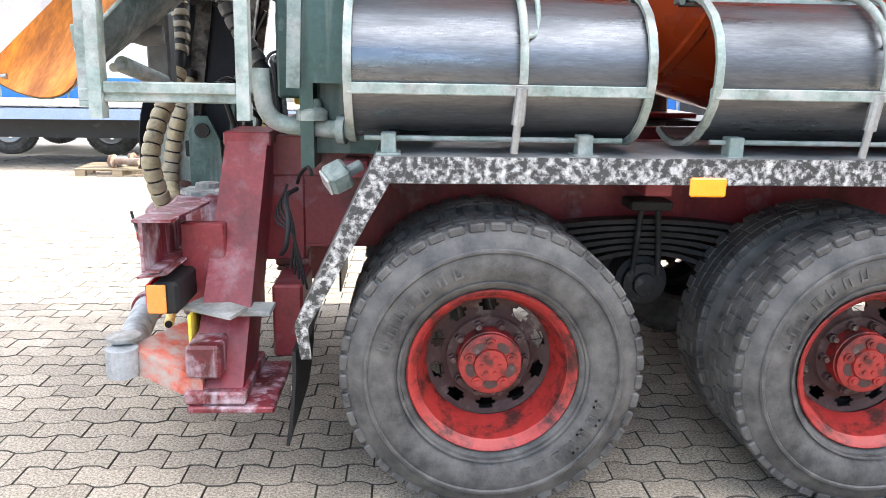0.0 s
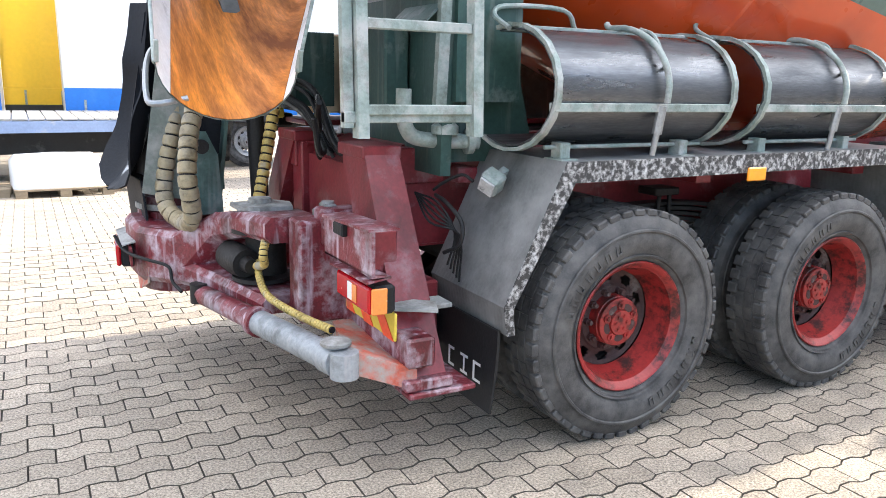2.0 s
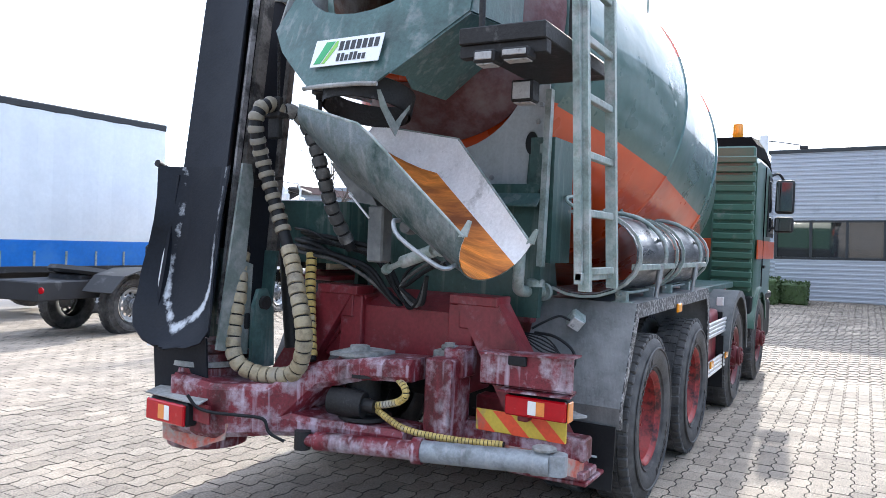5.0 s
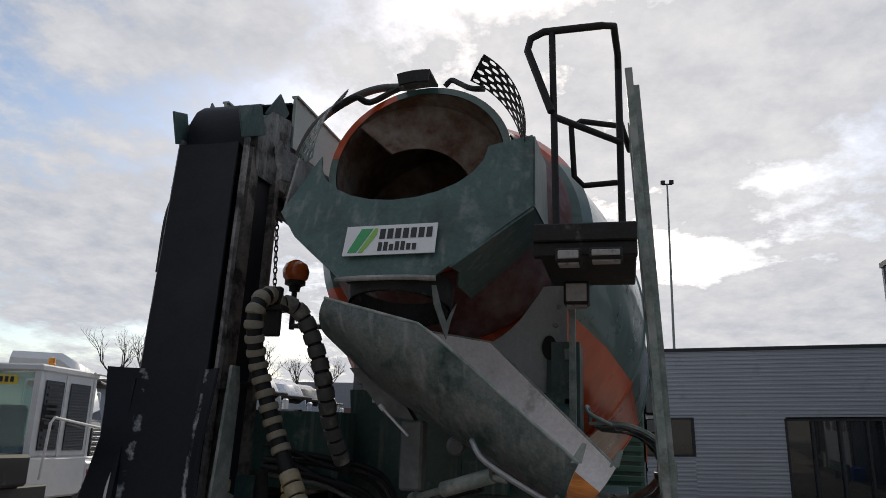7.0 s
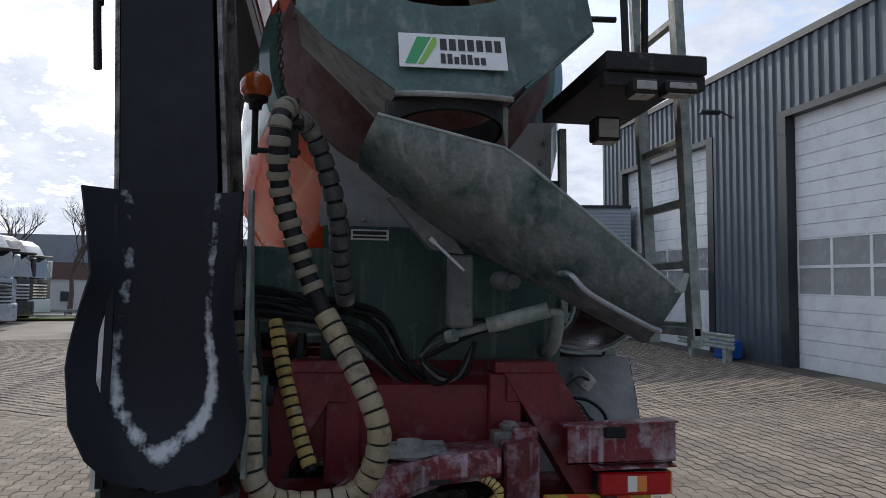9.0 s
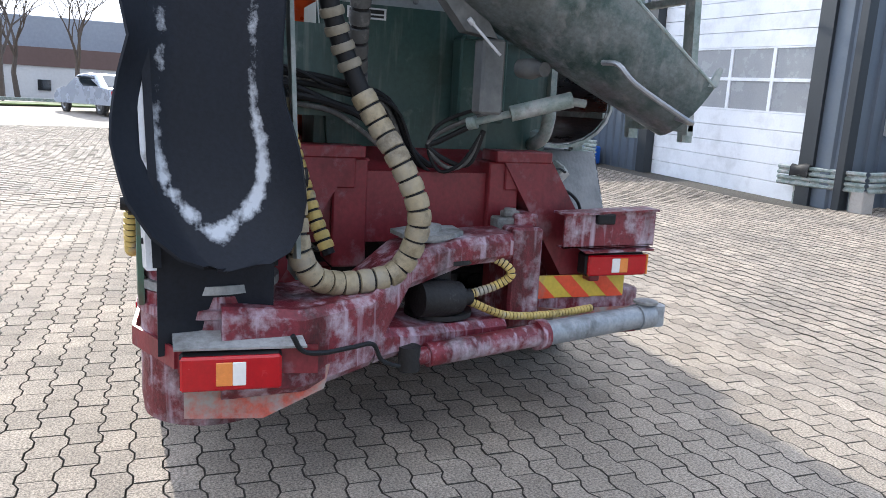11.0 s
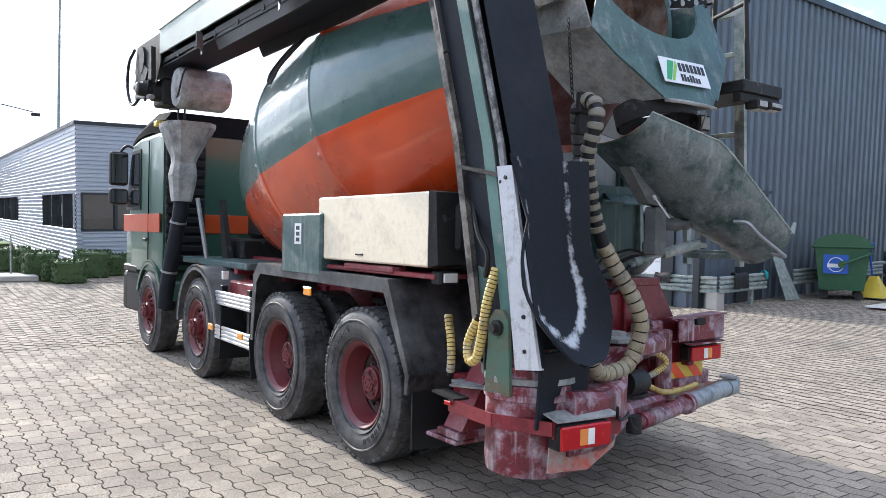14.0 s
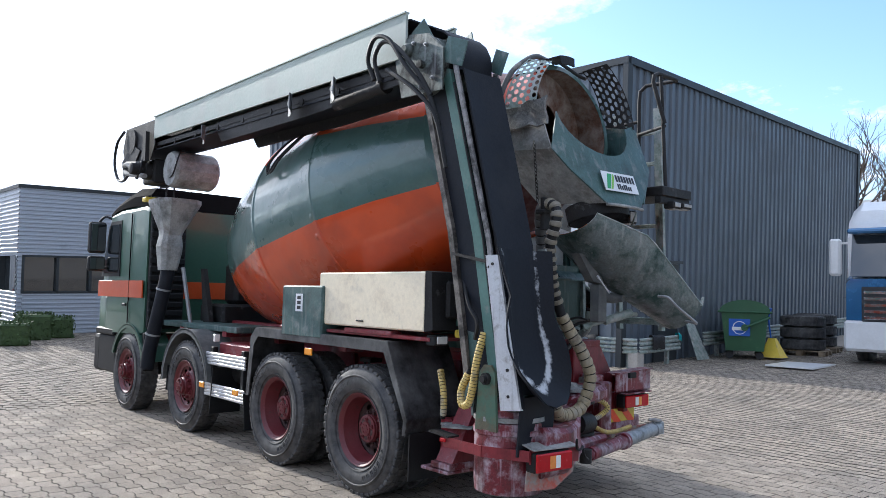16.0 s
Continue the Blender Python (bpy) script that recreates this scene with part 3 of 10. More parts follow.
# ---- the concrete mixer truck; x forward from the rear axle, y to its left ----
truck = thing("concrete_mixer_truck", "worn green and orange concrete mixer truck with folded belt conveyor", "truck", (0, 0, 0))


# wheels
def tyre_mesh(width=0.28, R=0.5245):
    bm = B()
    w = width
    prof = [(-w + 0.03, 0.29), (-w + 0.012, 0.31), (-w, 0.36), (-w - 0.004, 0.41), (-w + 0.012, 0.465), (-w + 0.030, 0.497), (-w + 0.05, 0.517), (-w / 2, 0.5205),
            (-0.05, 0.517), (-0.030, 0.497), (-0.012, 0.465), (0.004, 0.41), (-0.002, 0.36), (-0.028, 0.31), (-0.05, 0.287)]
    rot = Matrix.Rotation(radians(90), 4, "Z")
    lathe(bm, prof, rot, 72, caps=False)
    # rib on the sidewall
    lathe(bm, [(0.001, 0.445), (0.008, 0.44), (0.008, 0.432), (0.001, 0.427)], rot, 72, caps=False)
    lathe(bm, [(-0.018, 0.33), (-0.008, 0.327), (-0.012, 0.319), (-0.026, 0.316)], rot, 72, caps=False)
    n = 46
    for i in range(n):
        t = Matrix.Rotation(2 * math.pi * i / n, 4, "Y")
        box(bm, (-0.029, -0.085, 0.494), (0.026, -0.026, R), 0.006, t)
        box(bm, (-0.029, -w + 0.026, 0.494), (0.026, -w + 0.085, R), 0.006, t)
        t2 = Matrix.Rotation(2 * math.pi * (i + 0.5) / n, 4, "Y")
        box(bm, (-0.031, -0.135, 0.5), (0.031, -0.092, R), 0, t2)
        box(bm, (-0.031, -w + 0.092, 0.5), (0.031, -w + 0.135, R), 0, t2)
    return bm


def sidewall_marks(bm, words, r, start, step):
    """Raised bars for the moulded letters on a sidewall."""
    for k in range(words):
        t = Matrix.Rotation(radians(start + k * step), 4, "Y")
        box(bm, (-0.016, 0.0, r - 0.022), (-0.008, 0.006, r + 0.022), 0, t)
        box(bm, (0.006, 0.0, r - 0.022), (0.014, 0.006, r + 0.022), 0, t)
        box(bm, (-0.016, 0.0, r + (0.014 if k % 2 else -0.022)), (0.014, 0.006, r + (0.022 if k % 2 else -0.014)), 0, t)


def rim_mesh(depth):
    """Steel rim with a dish set back by depth, hand holes and nuts."""
    bm = B()
    rot = Matrix.Rotation(radians(90), 4, "Z")
    o = 0.024 if depth > 0.1 else 0.008
    lathe(bm, [(-0.03 - o, 0.285), (-0.008 - o, 0.297), (-0.003 - o, 0.292), (-0.012 - o, 0.276), (-0.03 - o, 0.268), (-0.034 - o, 0.262), (-max(depth * 0.75, 0.036 + o), 0.245), (-max(depth, 0.04 + o), 0.225)], rot, 64, caps=False)
    return bm


def dish_mesh(depth):
    bm = B()
    rot = Matrix.Rotation(radians(90), 4, "Z")
    n, seg = 10, 100
    # dish with ten round hand holes: rings of quads, some left open
    radii = [0.228, 0.212, 0.198, 0.184, 0.17, 0.155]
    rings = []
    for r in radii:
        d = -depth - 0.012 - 0.02 * math.sin((0.228 - r) / 0.073 * math.pi)
        rings.append([bm.verts.new((r * math.cos(2 * math.pi * i / seg), d, r * math.sin(2 * math.pi * i / seg))) for i in range(seg)])
    for j in range(len(radii) - 1):
        for i in range(seg):
            k = i % 10
            half = (0, 2, 2.6, 2, 0)[j]
            if abs(k + 0.5 - 5) < half:
                continue
            bm.faces.new((rings[j][i], rings[j][(i + 1) % seg], rings[j + 1][(i + 1) % seg], rings[j + 1][i]))
    lathe(bm, [(-depth - 0.012, 0.157), (-depth + 0.0, 0.15), (-depth + 0.004, 0.10)], rot, 48, caps=False)
    for i in range(10):
        t = Matrix.Rotation(2 * math.pi * (i + 0.5) / 10, 4, "Y") @ Matrix.Rotation(radians(90), 4, "Z")
        lathe(bm, [(-depth - 0.005, 0.017), (-depth + 0.022, 0.017), (-depth + 0.022, 0.011), (-depth + 0.04, 0.011)], Matrix.Rotation(2 * math.pi * (i + 0.5) / 10, 4, "Y") @ Matrix.Translation((0, 0, 0.13)) @ rot, 6)
    return bm


def hub_mesh(depth, reach, r):
    bm = B()
    rot = Matrix.Rotation(radians(90), 4, "Z")
    lathe(bm, [(-depth, r + 0.02), (-depth + 0.05, r + 0.015), (-depth + 0.06, r), (reach - 0.03, r - 0.003), (reach - 0.022, r + 0.012), (reach - 0.004, r + 0.012), (reach, r - 0.002), (reach, r * 0.62), (reach + 0.012, r * 0.58), (reach + 0.014, 0.02)], rot, 40)
    for i in range(5):
        t = Matrix.Rotation(2 * math.pi * i / 5, 4, "Y") @ Matrix.Translation((0, 0, r * 0.8)) @ rot
        lathe(bm, [(reach - 0.006, 0.02), (reach + 0.008, 0.019), (reach + 0.008, 0.009), (reach + 0.016, 0.009)], t, 10)
    for i in range(6):
        t = Matrix.Rotation(2 * math.pi * (i + 0.5) / 6, 4, "Y") @ Matrix.Translation((0, 0, r * 0.33)) @ rot
        lathe(bm, [(reach + 0.01, 0.008), (reach + 0.019, 0.008)], t, 6)
    return bm


def put_wheel(x, side, y, z, front, name="wheel", inner=False):
    m = Matrix.Translation((x, side * y, z)) @ (Matrix() if side > 0 else Matrix.Rotation(math.pi, 4, "Z"))
    if name not in WHEELS:
        depth = 0.045 if front else 0.18
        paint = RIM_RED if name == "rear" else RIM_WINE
        rim = part("wheel", rim_mesh(depth), paint, truck, "red painted steel truck wheel", smooth=40)
        bm = tyre_mesh()
        sidewall_marks(bm, 7, 0.385, 200, 9)
        sidewall_marks(bm, 7, 0.385, 20, 9)
        tyre = part("tyre", bm, RUBBER, rim, "worn black truck tyre with lug tread", smooth=35)
        dish = part("wheel_disc", dish_mesh(depth), RIM_DARK if not front else RIM_WINE, rim, smooth=40)
        hub = part("hub", hub_mesh(depth, -0.105 if not front else 0.05, 0.098 if not front else 0.085), paint, rim, "red hub with bolts", smooth=35)
        reach = -0.105 if not front else 0.05
        # dark discs on the hub face paint the shade of its five recesses
        recess_shades = []
        for i in range(5):
            bm = B()
            t = Matrix.Rotation(2 * math.pi * (i + 0.5) / 5, 4, "Y") @ Matrix.Translation((0, 0, 0.074 if not front else 0.062)) @ Matrix.Diagonal((1.25, 1, 0.8, 1)) @ Matrix.Rotation(radians(90), 4, "Z")
            lathe(bm, [(reach - 0.004, 0.021), (reach + 0.0015, 0.021), (reach + 0.0015, 0.004)], t, 14)
            recess_shades.append(part("hub_pocket", bm, RIM_DARK, rim))
        WHEELS[name] = (rim, tyre, dish, hub, *recess_shades)
        rim.matrix_basis = m
        for o in (tyre, dish, hub, *recess_shades):
            o.matrix_parent_inverse = Matrix()
    else:
        src = WHEELS[name]
        rim = again("wheel", src[0], truck, m)
        tagged(rim, src[0]["label"])
        for o in src[1:]:
            c = new(o.name.split(".")[0], o.data)
            c.parent = rim
            if "label" in o:
                tagged(c, o["label"])


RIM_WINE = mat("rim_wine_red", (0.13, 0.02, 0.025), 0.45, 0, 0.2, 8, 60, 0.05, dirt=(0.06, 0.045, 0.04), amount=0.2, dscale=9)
WHEELS = {}
for x in (0.0, 1.37):
    for side in (-1, 1):
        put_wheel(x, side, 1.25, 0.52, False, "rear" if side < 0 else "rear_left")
for x in (3.5, 5.45):
    for side in (-1, 1):
        put_wheel(x, side, 1.24, 0.51, True, "front")
bm = B()
for x in (0.0, 1.37):
    for side in (-1, 1):
        rot = Matrix.Translation((x, side * 0.9, 0.52)) @ (Matrix() if side > 0 else Matrix.Rotation(math.pi, 4, "Z"))
        b2 = tyre_mesh()
        me = bpy.data.meshes.new("inner_tyre")
        b2.to_mesh(me)
        b2.free()
        me.materials.append(RUBBER)
        o = new("inner_tyre", me)
        o.matrix_basis = rot
        o.parent = truck
bm.free()
# axles
for x in (0.0, 1.37, 3.5, 5.45):
    bm = B()
    tube(bm, [(x, -1.0, 0.52), (x, -0.3, 0.52), (x, 0, 0.52), (x, 0.3, 0.52), (x, 1.0, 0.52)], lambda t: 0.075 + 0.11 * math.exp(-((t - 0.5) / 0.12) ** 2), 16, 3)
    part("axle", bm, DARK, truck, smooth=40)

# chassis rails and cross members
bm = B()
for s in (-1, 1):
    y = 0.40 * s
    prof = [(y, 0.78), (y, 1.08)]
    box(bm, (-0.95, y - 0.04, 0.78), (6.3, y - 0.032 if s > 0 else y + 0.04, 1.08))
    box(bm, (-0.95, min(y, y - 0.04 * s) - 0.045, 0.78), (6.3, max(y, y - 0.04 * s) + 0.045, 0.79))
    box(bm, (-0.95, min(y, y - 0.04 * s) - 0.045, 1.07), (6.3, max(y, y - 0.04 * s) + 0.045, 1.082))
for x in (-0.8, 0.2, 0.68, 1.3, 2.2, 3.0, 4.2, 5.2):
    box(bm, (x - 0.04, -0.4, 0.85), (x + 0.04, 0.4, 1.02))
part("chassis_frame", bm, RED, truck, "oxide red steel ladder chassis")
# upper subframe
bm = B()
for s in (-1, 1):
    box(bm, (-1.0, s * 0.42 - 0.05, 1.085), (4.4, s * 0.42 + 0.05, 1.25), 0.006)
for x in (-0.5, 0.6, 1.8, 3.0, 4.2):
    w = 0.62 if x < 0 else 1.0
    box(bm, (x - 0.05, -w, 1.1), (x + 0.05, w, 1.17), 0.004)
part("subframe", bm, RED, truck, "red painted drum subframe")
# leaf springs and trunnion between the rear wheels
for s in (-1, 1):
    bm = B()
    for k in range(6):
        L = 0.66 - 0.07 * k
        z0 = 0.93 - 0.026 * k
        sheet(bm, [[(0.685 + L * t, s * 0.60 + dy, z0 - 0.08 * t * t) for dy in (-0.045, 0.045)] for t in [i / 8 - 1 for i in range(17)]], 0.018)
    part("leaf_spring", bm, DARK, truck, smooth=30)
    bm = B()
    lathe(bm, [(0.50, 0.05), (0.50, 0.11), (0.62, 0.11), (0.63, 0.085), (0.66, 0.085), (0.665, 0.05), (0.685, 0.045), (0.69, 0.015)], Matrix.Translation((0.685, 0, 0.68)) @ Matrix.Rotation(radians(90 * s), 4, "Z"), 32)
    box(bm, (0.61, s * 0.44, 0.55), (0.76, s * 0.52, 0.85), 0.01)
    for x in (0.63, 0.74):
        rod(bm, (x, s * 0.665, 0.72), (0.685 + (x - 0.685) * 0.6, s * 0.665, 1.02), 0.012)
    box(bm, (0.6, s * 0.55, 0.99), (0.77, s * 0.69, 1.03), 0.006)
    part("trunnion", bm, DARK, truck, smooth=35)


# mudguards of checker plate over the rear bogie
def fender(side, x_front, label):
    y0, y1 = (0.62, 1.235)
    top = 1.285
    pts = [(-0.64, 0.60), (-0.66, 0.72), (-0.39, top), (x_front, top + 0.01), (x_front + 0.1, 1.2), (x_front + 0.16, 0.62)]
    bm = B()
    sheet(bm, [[(x, side * (y0 + (y1 - y0) * k / 4), z) for k in range(5)] for x, z in pts], 0.005)
    f = part("mudguard", bm, TREAD if side < 0 else TREAD_DARK, truck, label)
    # turned-down edge, as deep as the frames of the arch show
    inner = [(-0.605, 0.60), (-0.615, 0.71), (-0.345, top - 0.085), (x_front - 0.05, top - 0.075), (x_front + 0.03, 1.13), (x_front + 0.1, 0.62)]
    bm = B()
    for i in range(len(pts) - 1):
        q = [pts[i], pts[i + 1], inner[i + 1], inner[i]]
        plate(bm, [(x, side * (y1 + 0.0), z) for x, z in q], 0.006, (0, side, 0))
    part("mudguard_edge", bm, TREAD_EDGE if side < 0 else TREAD_DARK, f, "checker plate edge with worn white paint" if side < 0 else "black checker plate edge")
    return f


TREAD_EDGE = TREAD.copy()
TREAD_EDGE.name = "checker_plate_edge_white_worn"
for nd in TREAD_EDGE.node_tree.nodes:
    if nd.type == "MIX" and nd.inputs["B"].default_value[0] > 0.3:
        nd.inputs["B"].default_value = (0.60, 0.60, 0.60, 1)
    if nd.type == "TEX_NOISE" and abs(nd.inputs["Scale"].default_value - 5) < 0.1:
        nd.inputs["Scale"].default_value = 44
    if nd.type == "VECT_MATH" and nd.operation == "SCALE":
        nd.inputs[0].default_value = (0.05, 0.05, 0.052)
    if nd.type == "MAP_RANGE" and abs(nd.inputs["From Max"].default_value - nd.inputs["From Min"].default_value - 0.35) < 0.01:
        nd.inputs["From Min"].default_value, nd.inputs["From Max"].default_value = 0.46, 0.66
TREAD_DARK = TREAD.copy()
TREAD_DARK.name = "checker_plate_black"
for nd in TREAD_DARK.node_tree.nodes:
    if nd.type == "MIX" and nd.inputs["B"].default_value[0] > 0.3:
        nd.inputs["B"].default_value = (0.15, 0.15, 0.15, 1)
    if nd.type == "VECT_MATH" and nd.operation == "SCALE":
        nd.inputs[0].default_value = (0.018, 0.018, 0.02)
    if nd.type == "TEX_BRICK":
        nd.inputs["Brick Width"].default_value, nd.inputs["Row Height"].default_value, nd.inputs["Mortar Size"].default_value = 0.09, 0.04, 0.014
origin(-0.01, 0.02, -0.03)
fr = fender(-1, 1.86, "dusty checker plate mudguard over the rear bogie")
fl = fender(1, 1.76, "black checker plate mudguard over the rear bogie")
# rubber mud flap with printed word behind the rear wheels
bm = B()
sheet(bm, [[(-0.66 - 0.03 * (1 - k / 4) ** 2, y, 0.27 + 0.35 * k / 4) for y in (-1.22, -1.0, -0.8, -0.66)] for k in range(5)], 0.012)
flap = part("mud_flap", bm, BLACK, truck, "black rubber mud flap with white lettering")
bm = B()
sheet(bm, [[(-0.66, y, 0.27 + 0.35 * k / 3) for y in (0.66, 0.9, 1.22)] for k in range(4)], 0.012)
part("mud_flap", bm, BLACK, truck, "black rubber mud flap")
bm = B()
sheet(bm, [[(2.0 + 0.02 * k, y, 0.25 + 0.12 * k) for y in (0.8, 1.0, 1.2)] for k in range(4)], 0.012)
part("mud_flap", bm, BLACK, truck, "black rubber mud flap")

# amber side markers
for x, s, z in ((0.69, -1, 1.2), (0.74, 1, 1.13), (2.12, -1, 0.62), (2.93, -1, 0.62), (2.12, 1, 0.62), (2.93, 1, 0.62)):
    bm = B()
    box(bm, (x - 0.06, s * 1.245, z - 0.032), (x + 0.06, s * 1.262, z + 0.032), 0.006)
    mk = part("side_marker_lamp", bm, AMBER, truck, "amber plastic side marker lamp")

origin()
# side guard rails of ribbed aluminium
for s in (-1, 1):
    for z0 in (0.47, 0.81):
        bm = B()
        for k in range(4):
            box(bm, (2.05, s * 1.19, z0 + k * 0.035), (2.98, s * 1.215, z0 + k * 0.035 + 0.031), 0.006)
        g = part("side_guard", bm, ALU, truck, "ribbed aluminium side guard rail")
    for x in (2.15, 2.88):
        bm = B()
        box(bm, (x - 0.03, min(s * 1.13, s * 1.188), 0.45), (x + 0.03, max(s * 1.13, s * 1.188), 1.0), 0.004)
        part("side_guard_post", bm, BLACK, truck)
# tank between the axles
bm = B()
box(bm, (2.1, -1.15, 0.42), (2.95, -0.55, 1.02), 0.05, seg=3)
part("fuel_tank", bm, RED, truck, "dark red tank between the axles", smooth=40)
bm = B()
lathe(bm, [(2.2, 0.0), (2.2, 0.14), (2.8, 0.14), (2.8, 0.0)], Matrix.Translation((0, 0.85, 0.72)), 24, caps=False)
lathe(bm, [(2.2, 0.0), (2.2, 0.12), (2.7, 0.12), (2.7, 0.0)], Matrix.Translation((0, 0.6, 0.62)), 24, caps=False)
part("air_tank", bm, DARK, truck, smooth=40)
bm = B()
box(bm, (2.05, 0.5, 0.9), (2.9, 1.1, 1.05), 0.02)
part("battery_tray", bm, RED, truck)

origin(0.05, 0.0, -0.05)
# mixing drum
DA, DB = Vector((-1.2, 0.03, 3.13)), Vector((4.25, -0.05, 1.88))
dm = axis_matrix(DA, DB)
bm = B()
prof = [(0.0, 0.46), (0.0, 0.50), (0.22, 0.51), (0.24, 0.53), (0.30, 0.55), (0.70, 0.70), (0.76, 0.70), (0.78, 0.80), (0.84, 0.86), (0.85, 0.83), (1.5, 1.02), (2.2, 1.15), (2.21, 1.161), (2.245, 1.161), (2.255, 1.15), (3.3, 1.18), (3.31, 1.19), (3.34, 1.19), (3.35, 1.18), (4.1, 1.05), (4.55, 0.9), (5.0, 0.66), (5.2, 0.5), (5.3, 0.3), (5.31, 0.05)]
lathe(bm, prof, dm, 96, caps=False)
part("drum", bm, DRUM, truck, "dented mixing drum painted green and orange", smooth=30)
bm = B()
lathe(bm, [(0.0, 0.455), (0.3, 0.47), (0.9, 0.6), (1.6, 0.8), (1.61, 0.02)], dm, 64, caps=False)
CONE_MAROON = mat("dusty_maroon_paint", (0.115, 0.04, 0.042), 0.7, 0, 0.25, 5, 50, 0.06, dirt=(0.19, 0.15, 0.15), amount=0.35, dscale=5, dsharp=0.3)
cone = B()
lathe(cone, [(0.25, 0.545), (0.31, 0.565), (0.66, 0.725), (0.70, 0.745), (0.725, 0.745), (0.73, 0.70)], dm, 72, caps=False)
part("drum_cone", cone, CONE_MAROON, truck, "dusty maroon cone behind the drum mouth", smooth=30)
part("drum_lining", bm, RUST, truck, "rusty concrete-crusted inside of the drum mouth", smooth=40)

# ---- superstructure at the rear of the truck ----
CYL_GREY = mat("cylinder_cement_grey", (0.30, 0.32, 0.34), 0.5, 0.2, 0.2, 6, 60, 0.06, dirt=(0.15, 0.16, 0.16), amount=0.3, dscale=8, dsharp=0.2, streak=(0.45, 0.42, 0.44, 0.4))
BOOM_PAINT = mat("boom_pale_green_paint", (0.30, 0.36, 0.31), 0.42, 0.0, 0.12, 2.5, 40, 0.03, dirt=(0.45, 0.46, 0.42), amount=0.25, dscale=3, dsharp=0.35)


origin(-0.005, 0.01, -0.03)
# stabiliser legs: leaning red boxes with a foot plate
def leg(side, material):
    bm = B()
    top = [(-1.0, -0.60), (-0.84, -0.60), (-0.84, -0.34), (-1.0, -0.34)]
    mid = [(-1.045, -1.13), (-0.865, -1.13), (-0.865, -0.85), (-1.045, -0.85)]
    zt, zm = 1.30, 0.45
    pts = [[(x, -side * y, zt) for x, y in top], [(x, -side * y, zm) for x, y in mid]]
    a = [bm.verts.new(p) for p in pts[0]]
    b = [bm.verts.new(p) for p in pts[1]]
    for i in range(4):
        bm.faces.new((a[i], a[(i + 1) % 4], b[(i + 1) % 4], b[i]))
    bm.faces.new(a)
    bm.faces.new(b)
    # cap strap with rivets and a lower sleeve
    box(bm, (-1.012, min(side * 0.32, side * 0.62), 1.25), (-0.828, max(side * 0.32, side * 0.62), 1.305), 0.006)
    lg = part("stabiliser_leg", bm, material, truck, "red painted steel stabiliser leg")
    bm = B()
    box(bm, (-1.06, min(side * 0.76, side * 1.17), 0.405), (-0.85, max(side * 0.76, side * 1.17), 0.452), 0.008)
    box(bm, (-1.05, min(side * 0.74, side * 1.18), 0.378), (-0.75, max(side * 0.74, side * 1.18), 0.402), 0.006)
    part("foot_plate", bm, RED_WASHED, lg, "rusty foot plate crusted with cement")
    bm = B()
    plate(bm, [(-1.10, side * 1.0, 0.70), (-0.90, side * 1.12, 0.70), (-0.86, side * 1.02, 0.705), (-1.04, side * 0.88, 0.705)], 0.012)
    box(bm, (-0.9, min(side * 0.9, side * 1.02), 0.68), (-0.78, max(side * 0.9, side * 1.02), 0.70), 0.003)
    part("step_plate", bm, CEMENT, lg, "small cement-covered step plate")
    return lg


leg(-1, RED)
leg(1, RED)
for s in (-1, 1):
    bm = B()
    box(bm, (-0.82, min(s * 0.42, s * 0.75), 0.42), (-0.70, max(s * 0.42, s * 0.95), 0.72), 0.01)
    box(bm, (-0.98, min(s * 0.30, s * 0.46), 0.75), (-0.72, max(s * 0.30, s * 0.46), 1.25), 0.008)
    part("leg_bracket", bm, RED, truck)

origin(0.045, -0.005, -0.03)
# red cross housing between the legs
bm = B()
plate(bm, [(-0.99, -0.42, 0.86), (-0.99, 0.60, 0.86), (-0.99, 0.60, 1.19), (-0.99, -0.42, 1.19)], 0.12, (1, 0, 0))
plate(bm, [(-1.0, 0.62, 0.86), (-1.0, 0.30, 1.24), (-0.85, 0.30, 1.24), (-0.85, 0.62, 0.86)], 0.02)
plate(bm, [(-0.98, -0.40, 1.19), (-0.98, 0.45, 1.19), (-0.72, 0.35, 1.30), (-0.72, -0.35, 1.30)], 0.012)
part("rear_housing", bm, RED, truck, "dark red rear housing plate")

origin(-0.03, 0.03, -0.03)
# swing arm that carries the conveyor turret
bm = B()


def loft(bm, sections):
    rings = [[bm.verts.new(p) for p in s] for s in sections]
    n = len(rings[0])
    for a, b in zip(rings, rings[1:]):
        for i in range(n):
            bm.faces.new((a[i], a[(i + 1) % n], b[(i + 1) % n], b[i]))
    bm.faces.new(rings[0])
    bm.faces.new(rings[-1])


def arm_section(x0, x1, y, z0, z1, c=0.03):
    return [(x0 + c, y, z0), (x1 - c, y, z0), (x1, y, z0 + c), (x1, y, z1 - c), (x1 - c, y, z1), (x0 + c, y, z1), (x0, y, z1 - c), (x0, y, z0 + c)]


loft(bm, [arm_section(-1.78, -1.30, 0.98, 0.47, 0.80), arm_section(-1.76, -1.28, 0.70, 0.47, 0.77), arm_section(-1.62, -1.18, 0.42, 0.5, 0.78), arm_section(-1.46, -1.10, 0.22, 0.76, 0.91), arm_section(-1.38, -1.06, -0.05, 0.83, 0.95), arm_section(-1.32, -1.04, -0.30, 0.84, 0.96)])
loft(bm, [arm_section(-1.60, -1.18, 0.40, 0.5, 0.64), arm_section(-1.48, -1.12, 0.2, 0.5, 0.6), arm_section(-1.34, -1.06, -0.28, 0.5, 0.58)])
